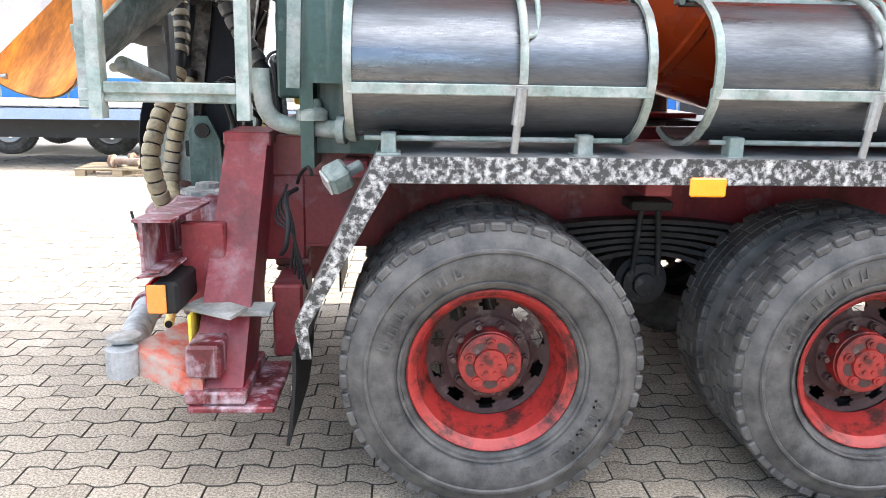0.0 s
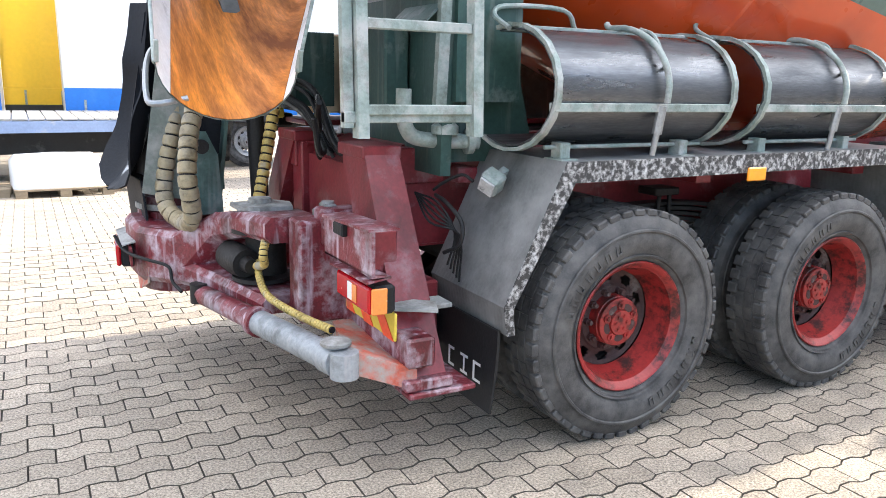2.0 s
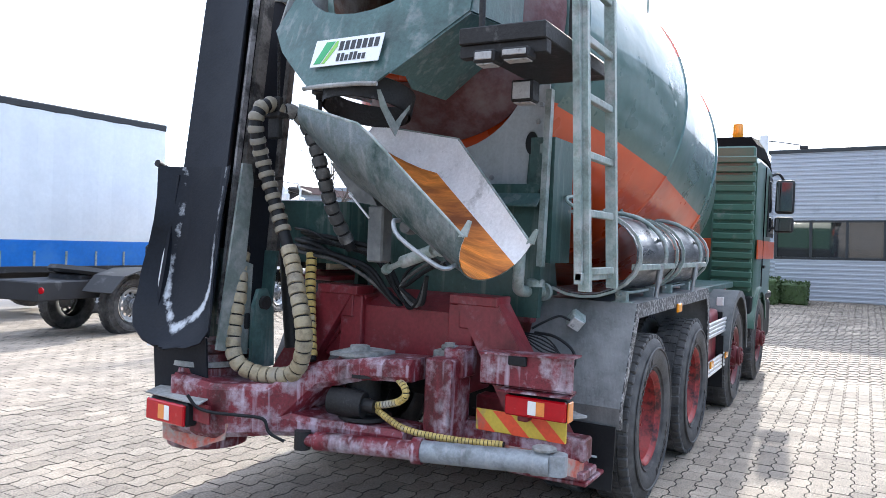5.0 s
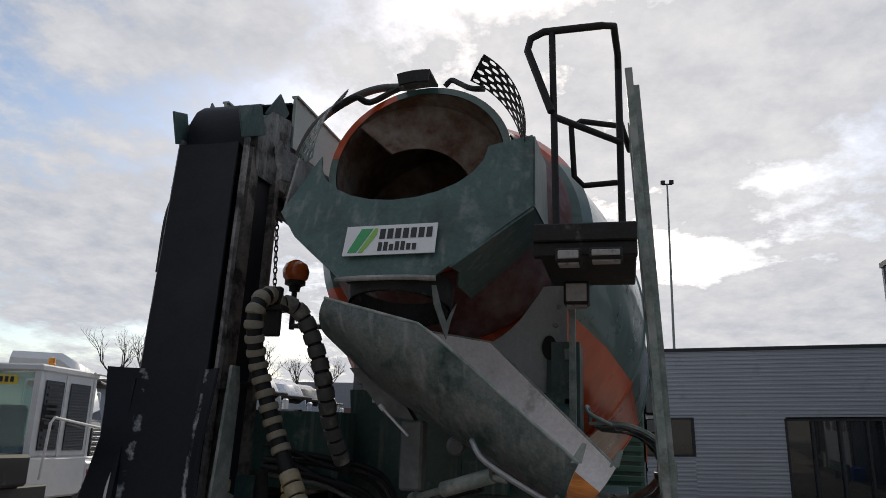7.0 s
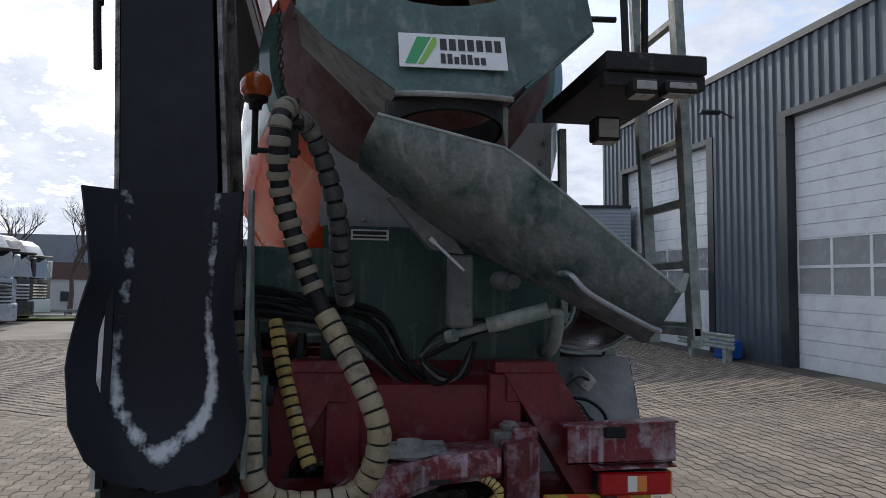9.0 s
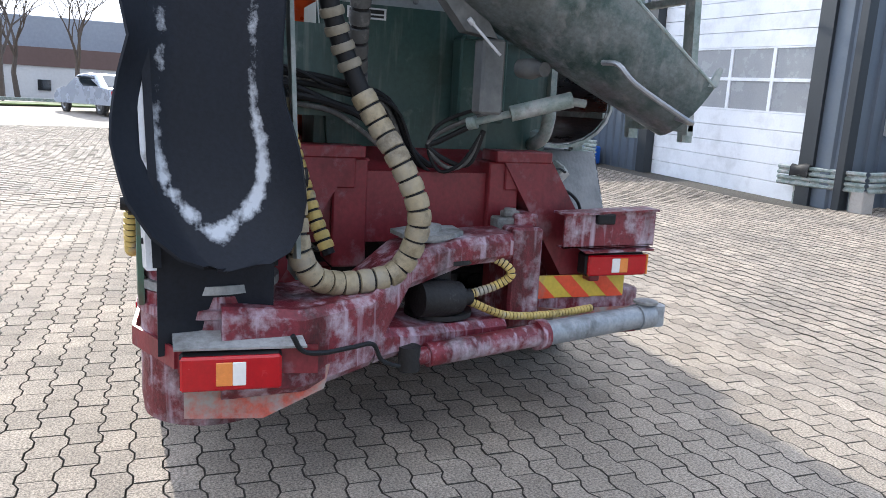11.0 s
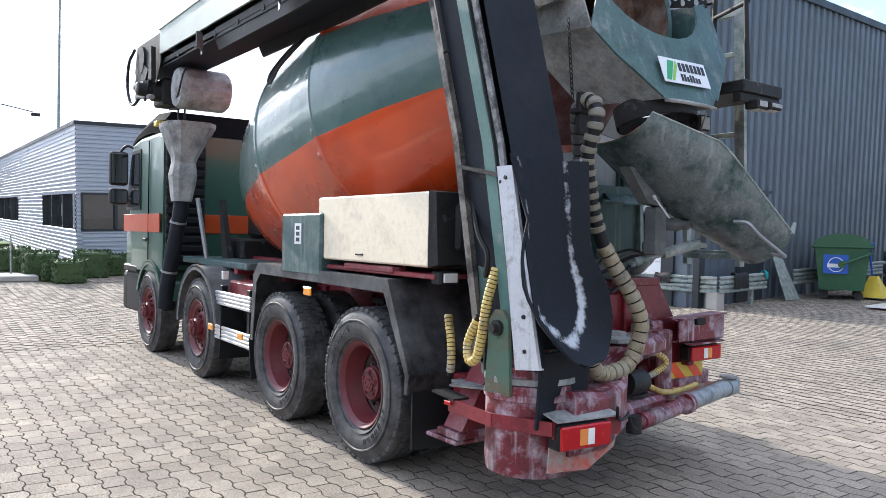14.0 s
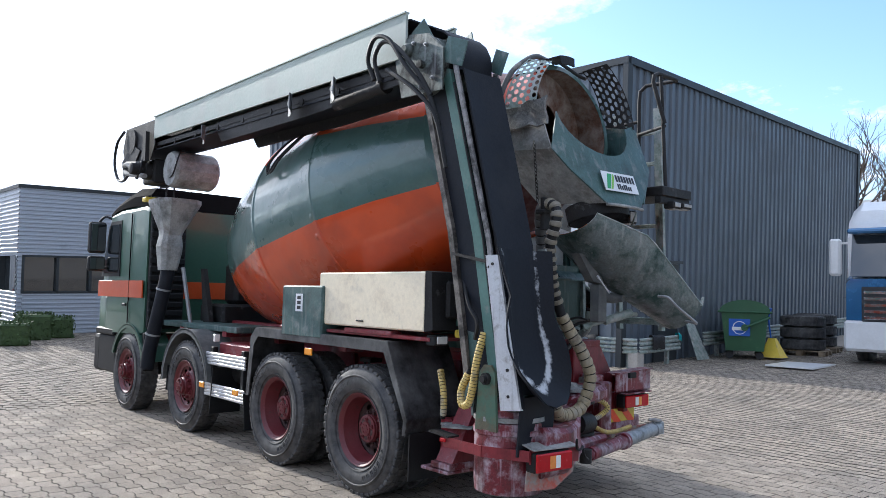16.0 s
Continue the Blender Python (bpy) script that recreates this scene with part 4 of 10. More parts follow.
part("swing_arm", bm, RED_WASHED, truck, "red swing arm streaked with pink cement wash", smooth=30)
# knuckle pin, top and bottom lugs
bm = B()
lathe(bm, [(0.93, 0.11), (0.96, 0.11), (0.965, 0.10), (0.972, 0.06), (0.995, 0.055), (1.0, 0.02)], Matrix.Translation((-1.24, 0.08, 0)) @ Matrix.Rotation(radians(-90), 4, "Y"), 36)
plate(bm, [(-1.36, 0.20, 0.94), (-1.36, 0.03, 0.945), (-1.28, -0.07, 0.95), (-1.12, -0.08, 0.95), (-1.08, 0.1, 0.945), (-1.14, 0.22, 0.94)], 0.02)
part("knuckle_plate", bm, CEMENT, truck, "cement-dusted knuckle plate with pin", smooth=35)
bm = B()
lathe(bm, [(0.48, 0.11), (0.54, 0.115), (0.60, 0.10), (0.80, 0.10), (0.86, 0.11), (0.9, 0.11)], Matrix.Translation((-1.22, 0.06, 0)) @ Matrix.Rotation(radians(-90), 4, "Y"), 28)
lathe(bm, [(0, 0.05), (0.0, 0.075), (0.12, 0.08), (0.2, 0.07), (0.2, 0.04), (0.26, 0.035)], axis_matrix((-1.38, 0.16, 0.70), (-1.30, -0.3, 0.68)), 20)
for z in (0.60, 0.84):
    lathe(bm, [(z, 0.02), (z, 0.15), (z + 0.02, 0.15), (z + 0.02, 0.02)], Matrix.Translation((-1.25, 0.02, 0)) @ Matrix.Rotation(radians(-90), 4, "Y"), 28)
part("slew_motor", bm, DARK, truck, "greasy dark slew motor inside the knuckle", smooth=35)
origin(0.045, -0.005, -0.03)
# fixed bracket and post to which the arm is hinged
bm = B()
box(bm, (-1.30, -0.46, 0.5), (-1.05, -0.30, 0.97), 0.012)
box(bm, (-1.10, -1.15, 0.50), (-0.98, -0.28, 0.62), 0.01)
box(bm, (-1.20, -0.48, 0.86), (-1.02, -0.36, 1.02), 0.01)
part("hinge_bracket", bm, RED_WASHED, truck)
bm = B()
box(bm, (-1.18, -0.44, 0.90), (-1.08, -0.28, 1.0), 0.008)
rod(bm, (-1.13, -0.36, 0.84), (-1.13, -0.36, 1.04), 0.03)
box(bm, (-1.16, -0.40, 1.0), (-1.10, -0.32, 1.03), 0.006)
part("hinge_clamp", bm, CEMENT, truck, smooth=30)
# bottom beam to the right, with its pointed lug
bm = B()
plate(bm, [(-1.05, -0.55, 0.44), (-1.05, -1.13, 0.40), (-1.32, -1.07, 0.50), (-1.2, -0.6, 0.46)], 0.09, (0, 0, 1))
part("bumper_beam", bm, HAZ_TORN, truck, "orange-red pointed bumper lug")

origin()
# steering cylinder low across the rear: grey barrel, red-washed rod sleeve
a, b = Vector((-1.30, -1.03, 0.51)), Vector((-1.555, 0.265, 0.465))
d = (b - a).normalized()
bm = B()
tube(bm, (a + d * 0.03, a + d * 0.64), 0.056, 24)
tube(bm, (a - d * 0.03, a + d * 0.06), 0.064, 20)
lathe(bm, [(-0.05, 0.055), (0.05, 0.055)], Matrix.Translation(a - d * 0.06) @ Matrix.Rotation(radians(-90), 4, "Y"), 20)
sc = part("steering_cylinder", bm, CYL_GREY, truck, "grey hydraulic cylinder across the rear", smooth=35)
bm = B()
tube(bm, (a + d * 0.63, a + d * 0.68), 0.068, 24)
tube(bm, (a + d * 0.68, a + d * 1.24), 0.05, 24)
tube(bm, (b - d * 0.1, b), 0.036, 16)
part("rod_sleeve", bm, RED_WASHED, sc, "red sleeve streaked with cement", smooth=35)
bm = B()
lathe(bm, [(-0.05, 0.045), (0.05, 0.045)], Matrix.Translation(b) @ Matrix.Rotation(radians(-90), 4, "Y"), 20)
part("eye", bm, DARK, sc, smooth=35)
# pin plate at the cylinder's right end, on a pointed red lug
bm = B()
lathe(bm, [(0.0, 0.02), (0.0, 0.06), (0.012, 0.06), (0.02, 0.03), (0.02, 0.0)], Matrix.Translation((-1.30, -1.03, 0.575)) @ Matrix.Rotation(radians(-90), 4, "Y"), 20)
part("pin_plate", bm, CEMENT, sc, smooth=35)

origin(0.06, 0.03, -0.03)
# turret under the conveyor
bm = B()
tc = (-1.56, 1.0)
lathe(bm, [(0.36, 0.19), (0.36, 0.23), (0.42, 0.237), (0.74, 0.237), (0.745, 0.248), (0.775, 0.248), (0.78, 0.237), (0.82, 0.237), (0.825, 0.225), (0.9, 0.225), (0.905, 0.19), (0.95, 0.18)], Matrix.Translation((*tc, 0)) @ Matrix.Rotation(radians(-90), 4, "Y"), 48)
part("turret", bm, RED_WASHED, truck, "round red turret streaked with cement", smooth=35)
bm = B()
lathe(bm, [(0.83, 0.2), (0.83, 0.247), (0.86, 0.247), (0.86, 0.2)], Matrix.Translation((*tc, 0)) @ Matrix.Rotation(radians(-90), 4, "Y"), 40)
part("turret_collar", bm, CEMENT, truck, smooth=35)
# bumper strap round the turret and plate for the tail lamp
bm = B()
plate(bm, [(-1.16, 1.235, 0.60), (-1.56, 1.255, 0.60), (-1.56, 1.255, 0.67), (-1.16, 1.235, 0.67)], 0.012)
plate(bm, [(-1.56, 1.255, 0.60), (-1.86, 1.12, 0.60), (-1.86, 1.12, 0.67), (-1.56, 1.255, 0.67)], 0.012)
plate(bm, [(-1.855, 1.12, 0.585), (-1.875, 0.66, 0.56), (-1.875, 0.66, 0.66), (-1.855, 1.12, 0.68)], 0.012)
part("bumper_strap", bm, RED, truck, "bent red bumper strap")
bm = B()
plate(bm, [(-1.80, 1.10, 0.40), (-1.82, 0.84, 0.385), (-1.80, 0.62, 0.47), (-1.80, 0.60, 0.56), (-1.81, 1.10, 0.53)], 0.008)
hz = part("torn_hazard_board", bm, HAZ_TORN, truck, "torn faded red and yellow hazard board")


def tail_lamp(x, y0, y1, z0, z1, yaw, outer):
    """Red lens with a clear and an amber field; outer: the side, +1 or -1, on which the red is long."""
    m = Matrix.Translation((x, (y0 + y1) / 2, (z0 + z1) / 2)) @ Matrix.Rotation(radians(yaw), 4, "Z")
    w, h = abs(y1 - y0) / 2, (z1 - z0) / 2
    bm = B()
    box(bm, (0.0, -w, -h), (0.09, w, h), 0.012, m)
    lamp = part("tail_lamp", bm, BLACK, truck, "rectangular red tail lamp with clear and amber fields")
    bm = B()
    box(bm, (-0.024, -w + 0.003, -h + 0.006), (0.0, w - 0.003, h - 0.006), 0.008, m)
    part("lens", bm, RED_LENS, lamp, "red lens")
    for a, b, q in (((-0.30, 0.02, AMBER_DIM), (0.02, 0.28, CLEAR_LENS)) if outer > 0 else ((-0.05, 0.22, CLEAR_LENS), (-0.32, -0.05, AMBER_DIM))):
        bm = B()
        box(bm, (-0.028, a * w * (-1 if outer > 0 else 1) if outer < 0 else -b * w, -h * 0.62), (-0.0235, b * w if outer < 0 else -a * w, h * 0.62), 0.002, m)
        part("lens_field", bm, q, lamp)
    if outer < 0:
        bm = B()
        box(bm, (-0.015, -w - 0.012, -h + 0.006), (0.05, -w - 0.001, h - 0.006), 0.004, m)
        part("side_lens", bm, AMBER_DIM, lamp)
    return lamp


LAMP_LENS = mat("greyed_lamp_lens", (0.5, 0.5, 0.5), 0.25, 0, 0.2, 30, 90, 0.05, dirt=(0.2, 0.2, 0.2), amount=0.3, dscale=25)
AMBER_DIM = mat("amber_field", (0.75, 0.25, 0.05), 0.2, 0, 0.08, 30, 90, 0.02, coat=0.4)
origin(-0.05, 0.035, -0.03)
tail_lamp(-1.12, -1.13, -0.79, 0.715, 0.83, 0, -1)
origin(0.04, 0.048, -0.035)
tail_lamp(-1.89, 0.77, 1.10, 0.535, 0.665, -4, 1)
bm = B()
origin(0.09, 0.045, -0.03)
plate(bm, [(-1.94, 1.12, 0.675), (-1.95, 0.69, 0.665), (-1.80, 0.70, 0.70), (-1.80, 1.12, 0.705)], 0.008)
part("lamp_hood", bm, CEMENT, truck, "steel hood over the tail lamp, cement-dusted")
origin(-0.05, 0.035, -0.03)
bm = B()
plate(bm, [(-1.16, -1.15, 0.855), (-1.16, -0.76, 0.845), (-1.06, -0.76, 0.86), (-1.06, -1.15, 0.87)], 0.008)
part("lamp_hood", bm, RED_WASHED, truck)
# channel above the right tail lamp
bm = B()
plate(bm, [(-1.14, -1.155, 0.875), (-1.14, -0.645, 0.86), (-1.14, -0.645, 1.02), (-1.14, -1.155, 1.045)], 0.012, (1, 0, 0))
ch = part("rear_channel", bm, RED_WASHED, truck, "red steel channel with flaking cement")
bm = B()
plate(bm, [(-1.16, -1.16, 1.045), (-1.16, -0.64, 1.02), (-1.03, -0.64, 1.02), (-1.03, -1.16, 1.045)], 0.01, (0, 0, 1))
part("top_flange", bm, RED_WASHED, ch)
bm = B()
plate(bm, [(-1.14, -1.155, 0.87), (-1.14, -0.645, 0.86), (-1.08, -0.645, 0.86), (-1.08, -1.155, 0.87)], 0.008, (0, 0, 1))
part("bottom_flange", bm, RED_WASHED, ch)
bm = B()
box(bm, (-1.165, -0.91, 0.98), (-1.135, -0.81, 1.03), 0.006)
part("number_plate_lamp", bm, BLACK, ch)
# bracket holding channel and lamp
bm = B()
box(bm, (-1.08, -0.90, 0.68), (-0.92, -0.84, 0.99), 0.006)
part("lamp_bracket", bm, RED, truck)
origin(0.045, -0.005, -0.03)
# hazard board, striped
bm = B()
box(bm, (-1.112, -1.05, 0.585), (-1.10, -0.53, 0.70), 0.003)
hb = part("hazard_board", bm, HAZ_Y, truck, "red and yellow striped hazard board")
for k in range(3):
    bm = B()
    y = -0.43 - k * 0.20
    pts = [(-1.1135, y, 0.70), (-1.1135, y - 0.10, 0.70), (-1.1135, y - 0.22, 0.585), (-1.1135, y - 0.12, 0.585)]
    pts = [(px, min(-0.532, max(py, -1.048)), pz) for px, py, pz in pts]
    plate(bm, pts, 0.0015, (-1, 0, 0))
    part("stripe", bm, HAZ_R, hb)

# work lamp on the back of the right mudguard
bm = B()
m = Matrix.Translation((-0.60, -0.90, 1.17)) @ Matrix.Rotation(radians(20), 4, "Z") @ Matrix.Rotation(radians(-25), 4, "Y") @ Matrix.Rotation(radians(32), 4, "X") @ Matrix.Diagonal((1, 0.82, 0.82, 1))
box(bm, (-0.03, -0.055, -0.055), (0.05, 0.055, 0.055), 0.012, m)
box(bm, (0.05, -0.02, -0.02), (0.11, 0.02, 0.02), 0.004, m)
wl_ = part("work_lamp", bm, GALV, truck, "square white work lamp")
bm = B()
box(bm, (-0.042, -0.045, -0.045), (-0.031, 0.045, 0.045), 0.008, m)
part("lens", bm, LAMP_LENS, wl_)

# spare chutes: half pipes strapped upright on the right mudguard
def half_pipe(x0, x1):
    cy, cz, r = -0.93, 1.575, 0.235
    bm = B()
    rows = []
    for i in range(15):
        th = radians(75 + (300 - 75) * i / 14)
        rows.append([(x, cy + 1.35 * r * math.cos(th), cz + r * math.sin(th)) for x in (x0, x0 + (x1 - x0) / 3, x0 + 2 * (x1 - x0) / 3, x1)])
    sheet(bm, rows, 0.006)
    hp = part("spare_chute", bm, HALFPIPE, truck, "half-round steel spare chute on the mudguard", smooth=40)
    for x in (x0, x1 - 0.012):
        bm = B()
        rows = []
        for i in range(15):
            th = radians(72 + (303 - 72) * i / 14)
            rows.append([(x + dx, cy + 1.35 * (r + 0.012) * math.cos(th), cz + (r + 0.012) * math.sin(th)) for dx in (-0.008, 0.018)])
        sheet(bm, rows, 0.016)
        part("end_rim", bm, GALV, hp, "grey-green rim of the spare chute", smooth=40)
    bm = B()
    box(bm, (x0, cy - 1.35 * r - 0.014, 1.49), (x1, cy - 1.35 * r + 0.03, 1.525), 0.003)
    box(bm, (x0, cy - 0.03, cz + r - 0.006), (x1, cy + 0.06, cz + r + 0.016), 0.003)
    part("stiffener", bm, GALV, hp)
    xs = x0 + (x1 - x0) * 0.57
    bm = B()
    tube(bm, [(xs, cy + 0.06, cz + r + 0.05)] + [(xs + 0.0, cy + 1.35 * (r + 0.03) * math.cos(radians(t)), cz + (r + 0.03) * math.sin(radians(t))) for t in range(85, 196, 15)], 0.014, 10, 2)
    tube(bm, [(xs + 0.035, cy - 0.12, cz + r + 0.02), (xs + 0.055, cy - 0.19, cz + r - 0.01), (xs + 0.05, cy - 0.27, cz + r - 0.12), (xs + 0.01, cy - 0.315, cz + r - 0.14)], 0.009, 8, 4)
    strap = part("strap_bar", bm, GALV, hp, smooth=40)
    bm = B()
    tube(bm, [(xs, -1.255, 1.515), (xs - 0.008, -1.245, 1.40)], 0.021, 12)
    rod(bm, (xs - 0.008, -1.245, 1.40), (xs - 0.015, -1.235, 1.31), 0.013)
    part("turnbuckle", bm, STEEL, hp, "steel turnbuckle")
    bm = B()
    tube(bm, [(x0 - 0.02, cy - 0.02, cz + r + 0.0), (x0 - 0.02, cy + 0.1, cz + r + 0.06), (x0 + 0.05, cy + 0.12, cz + r + 0.1), (x0 + 0.35, cy + 0.12, cz + r + 0.1), (x0 + 0.42, cy + 0.12, cz + r + 0.02)], 0.011, 8, 4)
    part("grab_rail", bm, GALV, hp, smooth=40)
    bm = B()
    for x in (x0 + 0.13, x1 - 0.18):
        box(bm, (x - 0.025, -1.17, 1.29), (x + 0.025, -1.10, 1.365), 0.004)
        box(bm, (x - 0.04, -1.20, 1.292), (x + 0.04, -1.08, 1.302), 0.002)
    rod(bm, (x0 + 0.05, -1.13, 1.345), (x1 - 0.05, -1.13, 1.345), 0.009)
    part("foot", bm, GALV, hp)


origin(-0.01, 0.02, -0.04)
half_pipe(-0.48, 0.48)
half_pipe(0.68, 1.62)

origin()
# ladder up the right side, leaning inwards
def lean(z):
    return -1.185 + 0.052 * (z - 1.36)


LAD_Z = (1.36, 2.0, 2.7, 3.375)
bm = B()
for x in (-1.26, -0.81):
    loft(bm, [[(x - 0.02, lean(z) - 0.028, z), (x + 0.02, lean(z) - 0.028, z), (x + 0.02, lean(z) + 0.028, z), (x - 0.02, lean(z) + 0.028, z)] for z in LAD_Z])
lad = part("ladder", bm, GALV, truck, "grey-green steel ladder up to the platform")
for k in range(7):
    z = 1.455 + 0.285 * k
    bm = B()
    box(bm, (-1.24, lean(z) - 0.018, z - 0.018), (-0.83, lean(z) + 0.018, z + 0.018), 0.004)
    part("rung", bm, GALV, lad)
bm = B()
loft(bm, [[(-1.32, lean(z) - 0.0, z), (-1.285, lean(z) - 0.0, z), (-1.285, lean(z) + 0.035, z), (-1.32, lean(z) + 0.035, z)] for z in (1.395, 2.4, 3.45)])
box(bm, (-1.32, -1.185, 1.41), (-0.79, -1.15, 1.45), 0.004)
part("ladder_stay", bm, GALV, lad)

DULL_LENS = mat("dusty_lamp_lens", (0.36, 0.35, 0.34), 0.35, 0, 0.15, 30, 90, 0.03, dirt=(0.15, 0.15, 0.14), amount=0.3, dscale=20)
origin(0.08, -0.01, -0.055)
# platform and hand rail beside the hopper
bm = B()
box(bm, (-1.70, -1.06, 2.56), (-0.75, -0.62, 2.64), 0.006)
box(bm, (-1.68, -1.06, 2.50), (-1.62, -0.62, 2.56), 0.004)
pf = part("platform", bm, DARK, truck, "dark steel platform on brackets")
bm = B()
tube(bm, [(-1.66, -0.70, 3.18), (-1.62, -0.585, 3.52), (-1.62, -0.60, 3.58), (-1.62, -0.66, 3.61), (-1.63, -0.93, 3.61), (-1.60, -0.985, 3.62), (-1.28, -1.0, 3.64), (-1.21, -1.0, 3.60), (-1.20, -1.0, 3.5), (-1.20, -1.0, 2.64)], 0.018, 10)
rod(bm, (-1.62, -0.70, 3.61), (-1.66, -0.72, 2.64), 0.016)
rod(bm, (-1.65, -0.71, 3.16), (-1.20, -1.0, 3.20), 0.016)
tube(bm, [(-0.80, -1.0, 3.46), (-0.90, -0.79, 3.46), (-0.92, -0.74, 3.42), (-0.87, -0.75, 3.15), (-0.85, -0.80, 3.10), (-0.82, -1.0, 3.12)], 0.016, 10)
rod(bm, (-1.20, -1.0, 3.32), (-0.78, -1.05, 3.32), 0.016)
part("handrail", bm, DARK, pf, "black tubular handrail", smooth=40)
bm = B()
for q0, q1 in (((-1.74, -0.83, 2.46), (-1.64, -0.72, 2.52)), ((-1.74, -1.0, 2.47), (-1.65, -0.86, 2.52)), ((-1.30, -0.84, 2.36), (-1.20, -0.72, 2.47))):
    bm = B()
    box(bm, q0, q1, 0.008)
    pl = part("platform_lamp", bm, DARK, pf, "small work lamp under the platform")
    bm = B()
    box(bm, (q0[0] + 0.01, q0[1] + 0.012, q0[2] - 0.008), (q1[0] - 0.01, q1[1] - 0.012, q0[2] - 0.001), 0.003)
    box(bm, (q0[0] - 0.008, q0[1] + 0.012, q0[2] + 0.012), (q0[0] - 0.001, q1[1] - 0.012, q1[2] - 0.012), 0.003)
    part("lens", bm, DULL_LENS, pl)

origin(0.10, 0.005, -0.055)
# discharge hopper: funnel with a round cut-out below the drum mouth
bm = B()


def hop(y, z, d):
    return (-1.80 + 0.38 * (z - 2.36) + d, y, z)


# back plate between the outline and the cut-out
arc = [(0.035 + 0.43 * math.cos(radians(a)), 3.10 + 0.30 * math.sin(radians(a))) for a in range(180, 361, 15)]
bnd = [(-0.60, 3.17), (-0.62, 2.76), (-0.22, 2.40), (0.22, 2.40), (0.62, 2.72), (0.64, 3.14)]
segs_ = [bnd[0], (-0.61, 3.03), (-0.615, 2.9), bnd[1], (-0.49, 2.64), (-0.36, 2.52), bnd[2], (-0.07, 2.40), (0.07, 2.40), bnd[3], (0.38, 2.53), (0.5, 2.63), bnd[4]]
segs_[-1] = (0.62, 2.78)
sheet(bm, [[hop(y, z, 0.06 * (abs(y) / 0.6) ** 2) for (y, z) in ((a0 + (b0 - a0) * k / 4, a1 + (b1 - a1) * k / 4) for k in range(5))] for (a0, a1), (b0, b1) in zip(arc, segs_)], 0.012)
hp_ = part("discharge_hopper", bm, GREEN_DIRTY, truck, "green discharge hopper with round cut-out", smooth=35)
# cheeks running forward
for s, (yt, zt, ym, zm) in ((1, (0.62, 3.12, 0.62, 2.78)), (-1, (-0.60, 3.17, -0.62, 2.76))):
    bm = B()
    x_t, x_m, x_b = hop(0, zt, 0.06)[0], hop(0, zm, 0.06)[0], hop(0, 2.40, 0)[0]
    plate(bm, [(x_t, yt, zt), (x_m, ym, zm), (-0.98, ym, zm + 0.05), (-0.90, yt, zt + 0.05)], 0.012)
    if s > 0:
        plate(bm, [(x_m, ym, zm), (x_b, 0.22, 2.40), (-1.15, 0.25, 2.43), (-0.98, ym, zm + 0.05)], 0.012)
    else:
        plate(bm, [(x_m, ym, zm), (x_b + 0.01, -0.28, 2.45), (-1.64, -0.29, 2.46), (-1.53, -0.26, 2.42), (-1.15, -0.25, 2.43), (-0.98, ym, zm + 0.05)], 0.012)
    part("hopper_cheek", bm, GREEN_DIRTY if s < 0 else CEMENT, hp_, "hopper cheek crusted with concrete" if s > 0 else "")
bm = B()
tube(bm, [hop(-0.23, 2.39, -0.01), hop(-0.1, 2.395, -0.02), hop(0.1, 2.395, -0.02), hop(0.23, 2.39, -0.01)], 0.012, 8, 3)
part("hopper_lip", bm, CEMENT, hp_)
# throat ring
bm = B()
lathe(bm, [(0.0, 0.24), (0.12, 0.25), (0.12, 0.235), (0.0, 0.225)], axis_matrix((-1.55, 0.0, 2.30), (-1.52, 0.0, 2.45)), 32, caps=False)
part("throat", bm, DARK, hp_, smooth=40)
# strip torn from the hopper's corner, hanging below a ragged hole
bm = B()
plate(bm, [(-1.755, -0.205, 2.37), (-1.75, -0.222, 2.37), (-1.69, -0.235, 2.28), (-1.640, -0.247, 2.225), (-1.60, -0.255, 2.27), (-1.57, -0.262, 2.30), (-1.545, -0.27, 2.325), (-1.535, -0.262, 2.305), (-1.59, -0.255, 2.24), (-1.637, -0.247, 2.15), (-1.68, -0.235, 2.20), (-1.73, -0.21, 2.29)], 0.004)
part("torn_strip", bm, CEMENT_GREEN, hp_, "torn strip of sheet steel")

# pale supporting plate, cut out round the drum's cone; green stand below it
origin()
bm = B()
rows = []
for k in range(25):
    y = -0.70 + 1.22 * k / 24
    h = 0.56 ** 2 - (y + 0.02) ** 2
    rows.append([(-0.60, y, 1.93), (-0.60, y, min(2.52, 2.70 - math.sqrt(h)) if h > 0 else 2.52)])
sheet(bm, rows, 0.012)
sp = part("support_plate", bm, CEMENT_LIGHT, truck, "pale grey drum support plate with bolt heads")
for y, z in ((-0.62, 1.98), (-0.35, 1.97), (0.0, 1.97), (0.3, 1.97), (0.48, 1.97), (-0.64, 2.03), (-0.64, 2.30), (-0.66, 2.40)):
    bm = B()
    lathe(bm, [(0.0, 0.016), (-0.012, 0.013), (-0.012, 0.0)], Matrix.Translation((-0.612, y, z)), 8)
    part("bolt", bm, STEEL, sp)
# black disc on the uncut plate stands in for the shade of an opening
bm = B()
lathe(bm, [(0, 0.05), (-0.004, 0.05), (-0.004, 0.0)], Matrix.Translation((-0.612, -0.605, 2.174)) @ Matrix.Diagonal((1, 0.8, 1.35, 1)), 20)
part("hole", bm, BLACK, sp, "black oval disc painting the shade inside an opening")
bm = B()
bar(bm, (-0.68, -0.735, 2.47), (-0.72, -0.735, 1.45), 0.035, 0.05)
box(bm, (-0.70, -0.73, 2.10), (-0.61, -0.69, 2.16), 0.004)
box(bm, (-0.70, -0.73, 1.86), (-0.61, -0.69, 1.90), 0.004)
